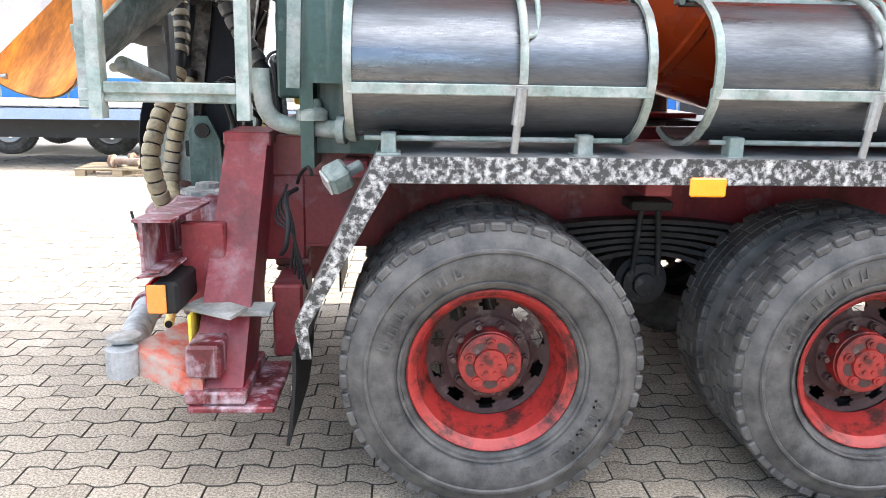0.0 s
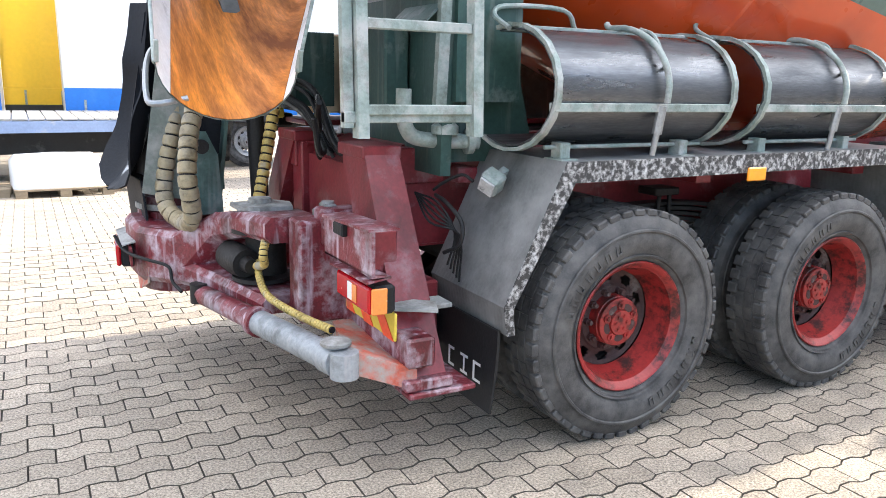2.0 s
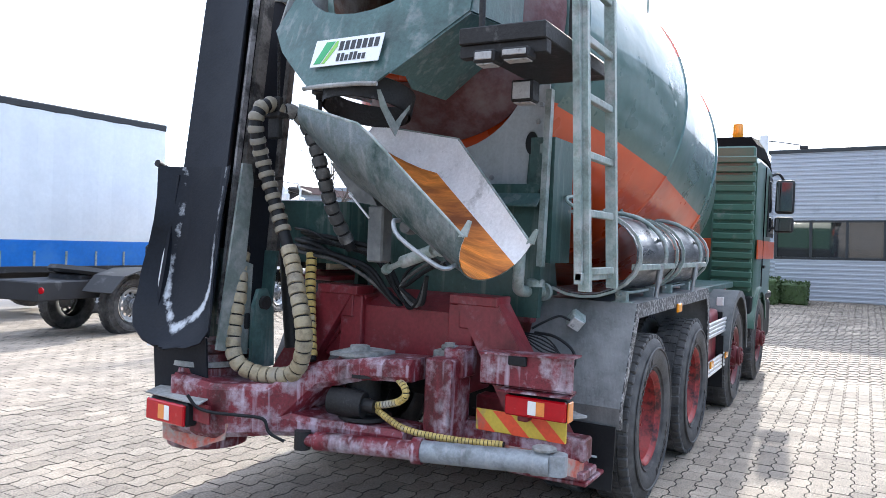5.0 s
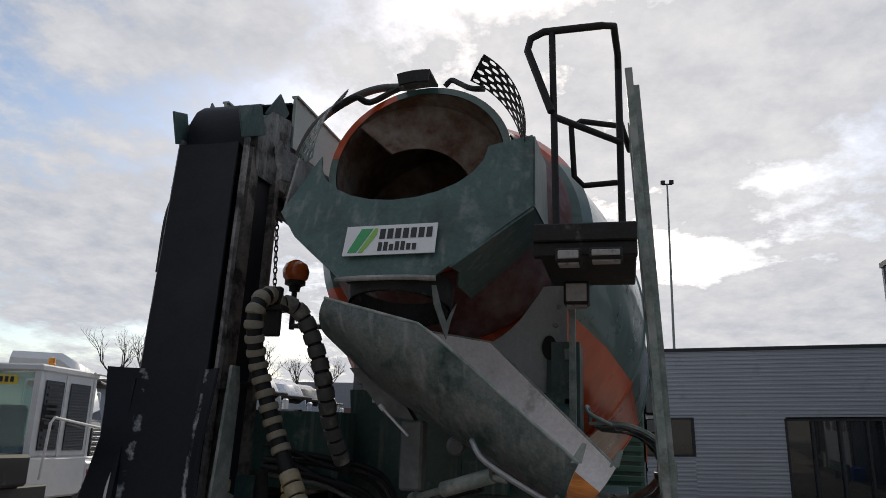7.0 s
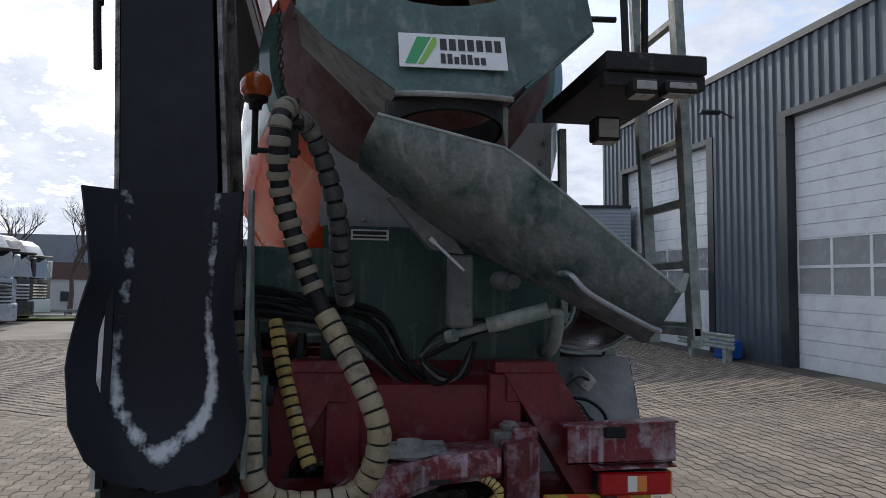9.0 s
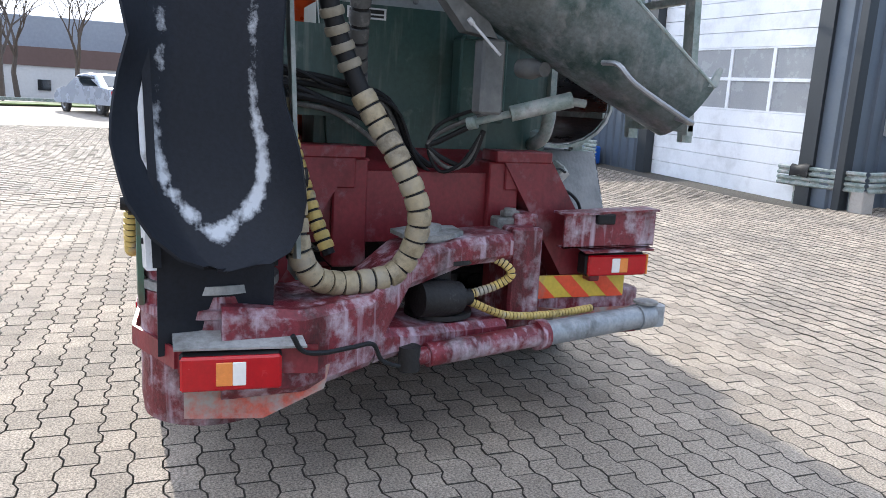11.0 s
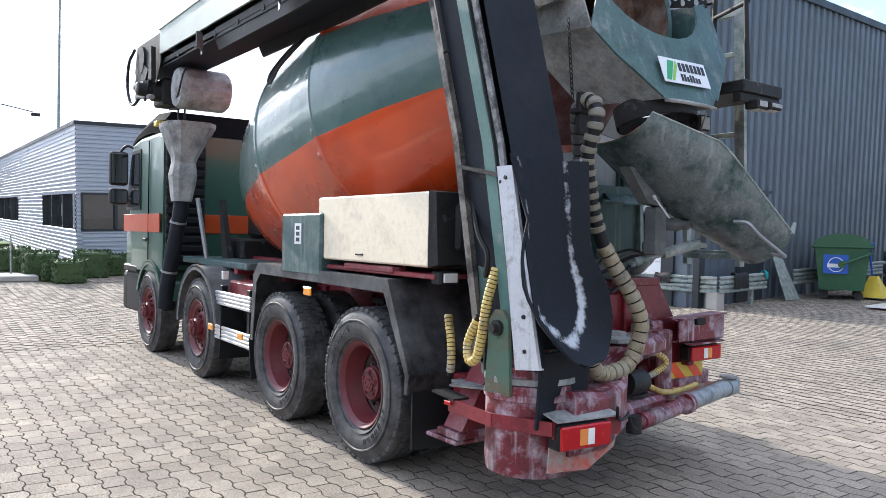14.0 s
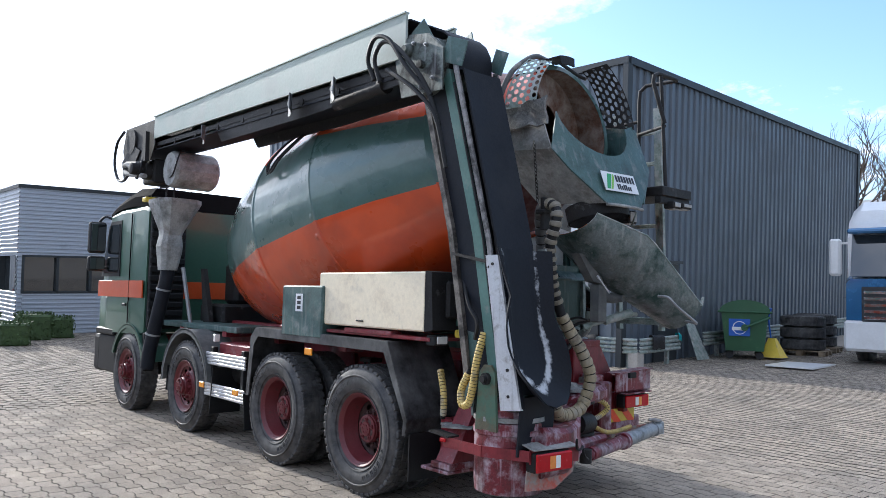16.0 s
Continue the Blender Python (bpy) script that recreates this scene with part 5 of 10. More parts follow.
part("plate_post", bm, GALV, sp, "grey-green steel post beside the plate")
bm = B()
plate(bm, [(-0.70, 0.43, 1.15), (-0.70, -0.72, 1.15), (-0.70, -0.74, 1.925), (-0.70, 0.50, 1.925)], 0.05, (1, 0, 0))
gs = part("rear_stand", bm, GREEN, truck, "dark green steel stand under the drum bearing")
for y0, y1, z0, z1 in ((-0.77, -0.62, 1.47, 2.2), (0.36, 0.50, 1.2, 1.92)):
    bm = B()
    loft(bm, [[(-0.66, y0, z), (-0.34, y0, z), (-0.34, y1, z), (-0.66, y1, z)] for z in (z0, z1)])
    part("stand_column", bm, GREEN, gs, "green box column of the stand")
bm = B()
plate(bm, [(-0.705, -0.36, 1.86), (-0.705, -0.72, 1.86), (-0.78, -0.72, 1.79), (-0.78, -0.36, 1.79)], 0.012, (0, 0, 1))
part("stand_ledge", bm, GREEN_DIRTY, gs)
bm = B()
box(bm, (-0.83, -0.42, 1.40), (-0.71, -0.17, 1.80), 0.01)
box(bm, (-0.86, -0.40, 1.79), (-0.71, -0.18, 1.81), 0.004)
part("control_box", bm, GREEN, gs)
origin(0.05, -0.01, -0.05)
bm = B()
plate(bm, [(-1.02, 1.0, 1.45), (-1.02, 0.45, 1.45), (-1.02, 0.45, 1.84), (-1.02, 1.0, 1.84)], 0.22, (1, 0, 0))
part("water_tank", bm, GREEN, truck, "dark green water tank behind the mast")
# side stands of the drum bearing
for s, top in ((-1, 2.7), (1, 1.85)):
    bm = B()
    plate(bm, [(-0.7, s * 0.60, 1.25), (-0.2, s * 0.60, 1.25), (-0.45, s * 0.58, min(2.2, top)), (-0.60, s * 0.58, top), (-0.68, s * 0.58, min(2.0, top - 0.1))], 0.03, (0, s, 0))
    part("bearing_stand", bm, GREEN, truck)

origin(0.115, 0.015, -0.055)
# discharge chute, lower lip rear and front
bm = B()
TOPA, TOPB = Vector((-1.77, 0.28, 2.319)), Vector((-1.16, 0.22, 2.30))
ENDA, ENDB = Vector((-1.98, -0.846, 1.651)), Vector((-1.523, -0.974, 1.631))


def chute_rows(grow, lo=0.0):
    rows = []
    for i in range(13):
        t = i / 12
        # the side walls rise to a kink half way down
        ka, kb = np.interp(t, [0, 0.44, 1.0], [0, 1, 0]), np.interp(t, [0, 0.5, 1.0], [0, 1, 0])
        rise = 0.19 * float(ka + kb) / 2
        a = TOPA.lerp(ENDA, t) + Vector((-0.033, 0, 0.15)) * float(ka)
        b = TOPB.lerp(ENDB, t) + Vector((0.147, 0, 0.23)) * float(kb)
        w = (b - a)
        r = w.length / 2 + grow
        mid = (a + b) / 2
        ax = (ENDA - TOPA).normalized()
        side = w.normalized()
        dn = ax.cross(side).normalized()
        if dn.z > 0:
            dn = -dn
        row = []
        for k in range(17):
            th = radians(180 * k / 16)
            deep = 0.17 + 0.05 * min(1.0, t / 0.3) + rise * 0.95 + grow
            row.append(mid - side * r * math.cos(th) + dn * deep * math.sin(th))
        rows.append(row)
    return rows


sheet(bm, chute_rows(0.0), 0.004)
ct = part("discharge_chute", bm, CHUTE_OUT, truck, "battered half-round discharge chute", smooth=50)
bm = B()
rows = [r[3:14] for r in chute_rows(-0.007)]
sheet(bm, rows, 0.002)
part("chute_liner", bm, CHUTE_IN, ct, "rust-orange polished inside of the chute", smooth=50)
for q0, q1 in ((0, 4), (13, 17)):
    bm = B()
    sheet(bm, [r[q0:q1] for r in chute_rows(-0.005)], 0.001)
    part("chute_flank", bm, WHITE_LIP, ct, "pale scraped flank of the chute", smooth=50)
for k, (a0, a1) in ((0, (TOPA, ENDA)), (1, (TOPB, ENDB))):
    bm = B()
    tube(bm, [r[-k] for r in chute_rows(0.0)], 0.007, 8)
    e = a1
    plate(bm, [e + Vector((0, 0.03, 0)), e + Vector((0, -0.01, 0.0)), e + Vector((0, -0.03, 0.07)), e + Vector((0, -0.015, 0.075)), e + Vector((0, 0.015, 0.03))], 0.014, (1, 0, 0))
    part("chute_lip", bm, GALV, ct, smooth=40)
bm = B()
tube(bm, [(-1.84, -0.42, 1.72), (-1.92, -0.44, 1.71), (-1.96, -0.50, 1.64), (-1.99, -0.70, 1.53), (-1.97, -0.76, 1.51), (-1.86, -0.76, 1.53)], 0.011, 8, 4)
part("chute_handle", bm, STEEL, ct, smooth=40)
# support under the chute
bm = B()
plate(bm, [(-1.56, 0.22, 2.03), (-1.56, 0.04, 1.82), (-1.56, -0.10, 1.80), (-1.56, -0.06, 1.86), (-1.56, 0.10, 2.03)], 0.08, (1, 0, 0))
box(bm, (-1.56, -0.14, 1.5), (-1.46, -0.04, 1.80), 0.01)
part("chute_bracket", bm, FENDER_GREY, truck, "grey swivel bracket under the chute")
bm = B()
lathe(bm, [(0, 0.03), (0.0, 0.04), (0.08, 0.044), (0.12, 0.03), (0.16, 0.03), (0.16, 0.012)], axis_matrix((-1.44, -0.27, 1.70), (-1.64, -0.31, 1.69)), 20)
part("swivel_motor", bm, FENDER_GREY, truck, smooth=35)
bm = B()
rod(bm, (-1.47, -0.22, 1.507), (-1.56, -0.46, 1.58), 0.034, 16)
rod(bm, (-1.40, -0.08, 1.462), (-1.47, -0.22, 1.507), 0.016, 12)
rod(bm, (-1.55, -0.44, 1.575), (-1.57, -0.52, 1.565), 0.018, 12)
lathe(bm, [(0, 0.028), (0.04, 0.028)], axis_matrix((-1.39, -0.06, 1.455), (-1.45, -0.13, 1.48)), 16)
part("chute_cylinder", bm, GALV, truck, "grey hydraulic cylinder lifting the chute", smooth=40)
origin(0.095, 0.007, -0.055)
# makers' sign on the hopper
bm = B()
p0, p1 = Vector((-1.712, 0.213, 2.654)), Vector((-1.709, -0.214, 2.662))
dz = Vector((-0.057, -0.003, -0.152))
plate(bm, [p0, p0 + dz, p1 + dz, p1], 0.004)
sg = part("maker_sign", bm, SIGN_WHITE, truck, "white sign with green bars and black words")

origin()
# ---- folded belt conveyor: mast at the rear left corner, boom along the left side ----
def mast(u, y, d):
    """u: height, y: across from the mast's middle, d: depth forward from the belt's face."""
    z = u
    if z > 2.0:
        x, yc = -1.27 - 0.205 * (3.2 - z), 1.18 - 0.092 * (3.2 - z)
    else:
        x, yc = -1.516 - 0.15 * (2.0 - z), 1.07 - 0.05 * (2.0 - z)
    return (x + d * 0.98, yc + y, z + d * 0.18)


HEAD_DIRTY = mat("grimy_green_head_plate", (0.10, 0.12, 0.11), 0.55, 0.1, 0.3, 6, 60, 0.1, dirt=(0.02, 0.02, 0.02), amount=0.45, dscale=7, dsharp=0.15, streak=(0.35, 0.36, 0.36, 0.35))
bm = B()
W = 0.178
RAIL_STEEL = mat("dull_grey_steel", (0.2, 0.21, 0.22), 0.5, 0.4, 0.25, 6, 60, 0.08, dirt=(0.07, 0.07, 0.07), amount=0.3, dscale=6)
MAST_GREEN = mat("mast_green_paint", (0.085, 0.17, 0.15), 0.4, 0, 0.15, 4, 40, 0.04, dirt=(0.2, 0.22, 0.21), amount=0.15, dscale=6)
WORN_EDGE = mat("worn_grey_edge", (0.27, 0.26, 0.26), 0.5, 0.3, 0.3, 8, 60, 0.1, dirt=(0.06, 0.06, 0.06), amount=0.4, dscale=7, dsharp=0.15)
RAIL_WORN = mat("scraped_brown_grey_steel", (0.17, 0.155, 0.14), 0.55, 0.3, 0.35, 8, 60, 0.12, dirt=(0.03, 0.028, 0.027), amount=0.45, dscale=6, dsharp=0.15)
rows = [[mast(z, y, -0.012 - 0.02 * (abs(y) / W) ** 2) for y in (-W, -W * 0.5, 0, W * 0.5, W)] for z in (0.98, 1.5, 2.0, 2.5, 3.0, 3.2)]
top = []
# the belt runs over the head roller and on to the boom
cx, cz, R = -0.96, 3.28, 0.245
for a in range(200, 80, -20):
    top.append([(cx + R * 1.08 * math.cos(radians(a)), 1.19 + y, cz + R * 1.08 * math.sin(radians(a))) for y in (-W, -W * 0.5, 0, W * 0.5, W)])
sheet(bm, rows + top, 0.012)
conv = part("conveyor_belt", bm, BELT, truck, "black rubber conveyor belt on the mast", smooth=50)
# side frames of the mast
def mast_bar(name, s, d0, d1, w0, w1, zs, material, label=""):
    bm = B()
    loft(bm, [[mast(z, s * (W + w0), d0), mast(z, s * (W + w0), d1), mast(z, s * (W + w1), d1), mast(z, s * (W + w1), d0)] for z in zs])
    return part(name, bm, material, truck, label)


for s in (1, -1):
    mast_bar("mast_edge", s, -0.005, 0.035, 0.012, 0.03, (1.05, 2.0, 3.25), WORN_EDGE, "worn bare edge strip beside the belt")
    mast_bar("mast_rail", s, 0.075, 0.165, 0.0, 0.03, (1.05, 2.0, 3.2), MAST_GREEN if s > 0 else RAIL_WORN, "green painted channel rail of the mast" if s > 0 else "grimy inner channel rail of the mast")
    mast_bar("mast_web", s, 0.165, 0.37, 0.0, 0.006, (1.05, 2.0, 3.15), BELT, "dark inner web of the mast")
    mast_bar("mast_front_rail", s, 0.365, 0.42, 0.0, 0.04, (1.0, 2.0, 3.15), RAIL_WORN, "scraped steel front rail of the mast")
bm = B()
tube(bm, [mast(z, W + 0.035, 0.055) for z in (1.5, 2.0, 2.6, 3.1)], 0.008, 8, 3)
part("cable", bm, BLACK, truck)
bm = B()
loft(bm, [[mast(z, -W + 0.02, 0.33), mast(z, W - 0.02, 0.33), mast(z, W - 0.02, 0.36), mast(z, -W + 0.02, 0.36)] for z in (1.0, 2.0, 3.2)])
part("return_belt", bm, BELT, truck, "black return run of the conveyor belt")
for z in (1.85,):
    bm = B()
    rod(bm, mast(z, -W - 0.02, 0.19), mast(z, W + 0.02, 0.19), 0.04, 14)
    ro = part("mast_roller", bm, DARK, truck, smooth=40)
    for s in (-1, 1):
        bm = B()
        bar(bm, mast(z, s * (W + 0.02), 0.03), mast(z, s * (W + 0.02), 0.40), 0.05, 0.02)
        part("roller_stay", bm, DARK, ro)

# skirt plates standing up at the head of the mast
for (x, y, z), tilt, sz in (((-0.90, 1.41, 3.52), 62, 0.16), ((-1.24, 1.40, 3.32), 20, 0.18), ((-0.92, 0.98, 3.54), 62, 0.15), ((-1.24, 0.96, 3.34), 25, 0.17)):
    bm = B()
    m = Matrix.Translation((x, y, z)) @ Matrix.Rotation(radians(-tilt), 4, "Y") @ Matrix.Rotation(radians(10 if y > 1.2 else -14), 4, "Z")
    box(bm, (-0.11, -0.006, -sz * 0.45), (0.08, 0.006, sz * 0.55), 0.003, m)
    sk = part("skirt_plate", bm, GREEN_DIRTY, truck, "small steel skirt plate")
# head cheeks and roller
bm = B()
for y in (0.96, 1.43):
    plate(bm, [(-1.18, y, 3.06), (-0.72, y, 3.08), (-0.62, y, 3.42), (-0.80, y, 3.54), (-1.02, y, 3.50), (-1.18, y, 3.36)], 0.012, (0, 1, 0))
lathe(bm, [(0.95, 0.03), (0.97, 0.03), (0.97, 0.21), (1.42, 0.21), (1.42, 0.03), (1.48, 0.03)], Matrix.Translation((cx, 0, cz)) @ Matrix.Rotation(radians(90), 4, "Z"), 28)
lathe(bm, [(1.44, 0.05), (1.47, 0.05), (1.48, 0.035), (1.50, 0.03)], Matrix.Translation((-0.80, 0, 3.42)) @ Matrix.Rotation(radians(90), 4, "Z"), 16)
part("head_bracket", bm, HEAD_DIRTY, truck, "grimy green bracket plate at the head of the mast", smooth=35)
for hx, hz in ((-1.08, 3.16), (-0.95, 3.12), (-0.78, 3.18), (-0.74, 3.34), (-1.0, 3.42), (-0.86, 3.46)):
    bm = B()
    lathe(bm, [(1.444, 0.016), (1.46, 0.015), (1.46, 0.008), (1.47, 0.008)], Matrix.Translation((hx, 0, hz)) @ Matrix.Rotation(radians(90), 4, "Z"), 8)
    part("bolt", bm, STEEL, truck)
# hoses looping at the head
for pts in ([(-0.55, 1.52, 3.22), (-0.50, 1.54, 3.40), (-0.60, 1.55, 3.50), (-0.74, 1.55, 3.46), (-0.92, 1.54, 3.30), (-1.08, 1.50, 3.08), (-1.18, 1.46, 2.8)],
            [(-0.45, 1.50, 3.26), (-0.40, 1.53, 3.42), (-0.52, 1.56, 3.55), (-0.70, 1.56, 3.50), (-0.90, 1.55, 3.26), (-1.12, 1.49, 3.02)],
            [(-0.62, 1.51, 3.30), (-0.80, 1.53, 3.20), (-1.0, 1.52, 3.06), (-1.16, 1.48, 2.86), (-1.24, 1.44, 2.5)]):
    bm = B()
    tube(bm, pts, 0.017, 8, 6)
    part("head_hose", bm, BLACK, truck, "black hydraulic hose at the mast head", smooth=40)

origin(-0.08, -0.03, -0.04)
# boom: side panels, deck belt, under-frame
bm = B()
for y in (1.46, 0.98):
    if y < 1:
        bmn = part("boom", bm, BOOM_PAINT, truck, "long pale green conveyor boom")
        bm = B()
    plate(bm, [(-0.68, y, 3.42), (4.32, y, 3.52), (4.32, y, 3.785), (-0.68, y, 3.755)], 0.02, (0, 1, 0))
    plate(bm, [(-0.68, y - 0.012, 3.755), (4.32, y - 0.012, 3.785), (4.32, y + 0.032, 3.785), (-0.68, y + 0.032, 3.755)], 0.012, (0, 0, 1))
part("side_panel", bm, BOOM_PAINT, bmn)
bm = B()
plate(bm, [(-0.7, 1.0, 3.70), (5.3, 1.0, 3.76), (5.3, 1.46, 3.76), (-0.7, 1.46, 3.70)], 0.012, (0, 0, 1))
plate(bm, [(-0.5, 1.0, 3.30), (5.2, 1.0, 3.40), (5.2, 1.44, 3.40), (-0.5, 1.44, 3.30)], 0.012, (0, 0, 1))
part("boom_belt", bm, BELT, bmn)
bm = B()
for y in (1.0, 1.42):
    plate(bm, [(-0.65, y - 0.01, 3.25), (0.9, y - 0.01, 3.225), (2.5, y - 0.01, 3.235), (2.62, y - 0.01, 3.36), (2.62, y - 0.01, 3.46), (-0.65, y - 0.01, 3.41)], 0.02, (0, 1, 0))
    bar(bm, (-0.6, y, 3.36), (4.6, y, 3.46), 0.03, 0.05)
for k in range(9):
    x = -0.3 + k * 0.58
    rod(bm, (x, 1.0, 3.35 + 0.019 * x), (x, 1.44, 3.35 + 0.019 * x), 0.03, 10)
part("boom_underframe", bm, DARK, bmn)
for x in (0.2, 0.9, 2.73):
    bm = B()
    sheet(bm, [[(x + 0.10 - 0.20 * t, 1.485 + 0.11 * t * t, z + 0.03 * t * (1 if z < 3.3 else -1)) for z in (3.24, 3.30, 3.38, 3.44)] for t in (0, 0.25, 0.5, 0.75, 1)], 0.008)
    lathe(bm, [(1.485, 0.022), (1.51, 0.022)], Matrix.Translation((x + 0.07, 0, 3.36)) @ Matrix.Rotation(radians(90), 4, "Z"), 12)
    part("boom_bracket", bm, RAIL_STEEL, bmn, "bent grey steel guide plate", smooth=40)
bm = B()
rod(bm, (0.35, 1.40, 3.26), (-0.35, 1.40, 3.29), 0.055, 18)
rod(bm, (-0.35, 1.40, 3.29), (-0.75, 1.40, 3.32), 0.032, 14)
lathe(bm, [(0, 0.066), (0.05, 0.066)], axis_matrix((-0.30, 1.40, 3.288), (-0.4, 1.40, 3.29)), 18)
part("fold_cylinder", bm, DARK, bmn, "dark hydraulic folding cylinder", smooth=40)
# head of the boom with drive
bm = B()
for y in (0.98, 1.46):
    plate(bm, [(4.3, y, 3.44), (4.5, y, 3.2), (5.3, y, 3.25), (5.45, y, 3.5), (5.35, y, 3.78), (4.3, y, 3.76)], 0.012, (0, 1, 0))
plate(bm, [(4.75, 1.475, 3.42), (5.05, 1.475, 3.15), (5.3, 1.475, 3.1), (5.4, 1.475, 3.34), (5.05, 1.475, 3.55)], 0.02, (0, 1, 0))
rod(bm, (5.1, 1.52, 3.28), (4.55, 1.50, 3.22), 0.04, 14)
lathe(bm, [(0.96, 0.16), (1.5, 0.16)], Matrix.Translation((5.08, 0, 3.58)) @ Matrix.Rotation(radians(90), 4, "Z"), 24)
plate(bm, [(4.42, 1.49, 3.25), (4.56, 1.49, 3.25), (4.52, 1.49, 3.62), (4.44, 1.49, 3.62)], 0.05, (0, 1, 0))
hd = part("boom_head", bm, DARK, bmn, "greasy head of the boom with rollers", smooth=35)
bm = B()
lathe(bm, [(0.82, 0.02), (0.82, 0.185), (0.86, 0.225), (1.34, 0.225), (1.38, 0.205), (1.38, 0.02)], Matrix.Translation((4.02, 0, 3.12)) @ Matrix.Rotation(radians(90), 4, "Z") @ Matrix.Rotation(radians(22.5), 4, "X"), 12)
part("belt_hood", bm, CEMENT, bmn, "grey sheet-metal hood over the belt drive")
bm = B()
tube(bm, [(5.35, 1.5, 3.75), (5.55, 1.52, 3.62), (5.62, 1.52, 3.35), (5.45, 1.52, 3.12), (5.2, 1.52, 3.08), (5.0, 1.5, 3.2)], 0.018, 8, 5)
tube(bm, [(4.6, 1.5, 3.38), (4.5, 1.55, 3.2), (4.62, 1.55, 3.05), (4.8, 1.52, 3.1)], 0.014, 8, 5)
tube(bm, [(3.98, 1.3, 3.25), (3.9, 1.32, 3.05), (4.1, 1.34, 2.92), (4.4, 1.34, 2.93)], 0.012, 8, 5)
part("boom_hose", bm, BLACK, bmn, smooth=40)
bm = B()
box(bm, (4.72, 1.25, 2.78), (4.85, 1.4, 2.84), 0.01)
part("boom_stop", bm, HAZ_Y, bmn)

# belt drive: gearbox, motor and pipes at the end of the boom
bm = B()
lathe(bm, [(0, 0.06), (0, 0.12), (0.14, 0.12), (0.15, 0.08), (0.30, 0.075), (0.31, 0.05)], axis_matrix((4.62, 1.34, 3.16), (4.62, 1.6, 3.16)), 20)
dv = part("belt_motor", bm, DARK, bmn, "greasy hydraulic belt motor", smooth=35)
bm = B()
box(bm, (4.48, 1.1, 3.0), (4.86, 1.40, 3.30), 0.02)
part("gearbox", bm, DARK, dv)
for pts in ([(5.25, 1.50, 3.20), (5.0, 1.54, 3.14), (4.72, 1.54, 3.10), (4.45, 1.52, 3.06)], [(5.3, 1.5, 3.28), (5.0, 1.56, 3.26), (4.8, 1.56, 3.2), (4.62, 1.55, 3.24)]):
    bm = B()
    tube(bm, pts, 0.03, 10, 5)
    part("drive_pipe", bm, CEMENT, dv, "cement-crusted steel pipe", smooth=40)
bm = B()
for x in (4.3, 4.55):
    rod(bm, (x, 1.2, 3.0), (x + 0.02, 1.2, 2.72), 0.012, 8)
tube(bm, [(4.1, 1.36, 3.0), (3.85, 1.4, 3.05), (3.78, 1.38, 3.22), (3.9, 1.3, 3.34)], 0.010, 8, 5)
part("hanger_wire", bm, DARK, dv, kind="stuff")

origin()
# receiving funnel and drop pipe by the cab
bm = B()


def ring4(x0, x1, y0, y1, z):
    return [(x0, y0, z), (x1, y0, z), (x1, y1, z), (x0, y1, z)]


c8 = lambda r, z, cx0, cy0: [(cx0 + r * math.cos(radians(45 * k + 22.5)), cy0 + r * math.sin(radians(45 * k + 22.5)), z) for k in range(8)]


def squarish(hx, hy, z, cx0, cy0):
    return [(cx0 + hx, cy0 + hy * 0.6, z), (cx0 + hx * 0.6, cy0 + hy, z), (cx0 - hx * 0.6, cy0 + hy, z), (cx0 - hx, cy0 + hy * 0.6, z), (cx0 - hx, cy0 - hy * 0.6, z), (cx0 - hx * 0.6, cy0 - hy, z), (cx0 + hx * 0.6, cy0 - hy, z), (cx0 + hx, cy0 - hy * 0.6, z)]


sect = [squarish(0.30, 0.27, 2.75, 4.35, 1.10), squarish(0.30, 0.27, 2.70, 4.35, 1.10), squarish(0.14, 0.13, 2.36, 4.35, 1.13), squarish(0.12, 0.12, 2.30, 4.35, 1.14), squarish(0.14, 0.14, 2.16, 4.34, 1.15), squarish(0.13, 0.13, 2.06, 4.34, 1.15), squarish(0.10, 0.10, 1.86, 4.34, 1.16)]
rings = [[bm.verts.new(p) for p in s] for s in sect]
for a, b in zip(rings, rings[1:]):
    for i in range(8):
        bm.faces.new((a[i], a[(i + 1) % 8], b[(i + 1) % 8], b[i]))
fn = part("funnel", bm, CEMENT, truck, "grey sheet-metal funnel crusted with cement")
bm = B()
tube(bm, [(4.34, 1.16, 1.90), (4.36, 1.17, 1.70), (4.55, 1.24, 0.95), (4.60, 1.26, 0.62)], 0.085, 18, 3)
part("drop_pipe", bm, BELT, fn, "black rubber drop pipe", smooth=40)
bm = B()
for z, x, y in ((1.62, 4.38, 1.18), (1.05, 4.53, 1.23)):
    lathe(bm, [(-0.012, 0.088), (-0.012, 0.094), (0.012, 0.094), (0.012, 0.088)], axis_matrix((x, y, z), (x - 0.02, y - 0.01, z + 0.1)), 20, caps=False)
rod(bm, (4.2, 1.02, 1.9), (4.05, 0.95, 1.2), 0.025)
part("pipe_clamp", bm, STEEL, fn)

origin()
# rubber boot at the foot of the belt: a spoon-shaped apron whose rim flares to the rear
RIM_Z = [0.915, 0.93, 0.96, 1.03, 1.13, 1.23, 1.33, 1.48, 1.63, 1.78, 1.95]
RIM_L = ([-1.87, -1.89, -1.91, -1.91, -1.86, -1.80, -1.77, -1.74, -1.74, -1.70, -1.67], [1.0, 1.07, 1.14, 1.22, 1.29, 1.32, 1.34, 1.32, 1.28, 1.31, 1.345])
RIM_R = ([-1.87, -1.86, -1.82, -1.80, -1.80, -1.79, -1.77, -1.70, -1.69, -1.67, -1.65], [0.96, 0.86, 0.79, 0.75, 0.74, 0.75, 0.77, 0.81, 0.81, 0.80, 0.79])


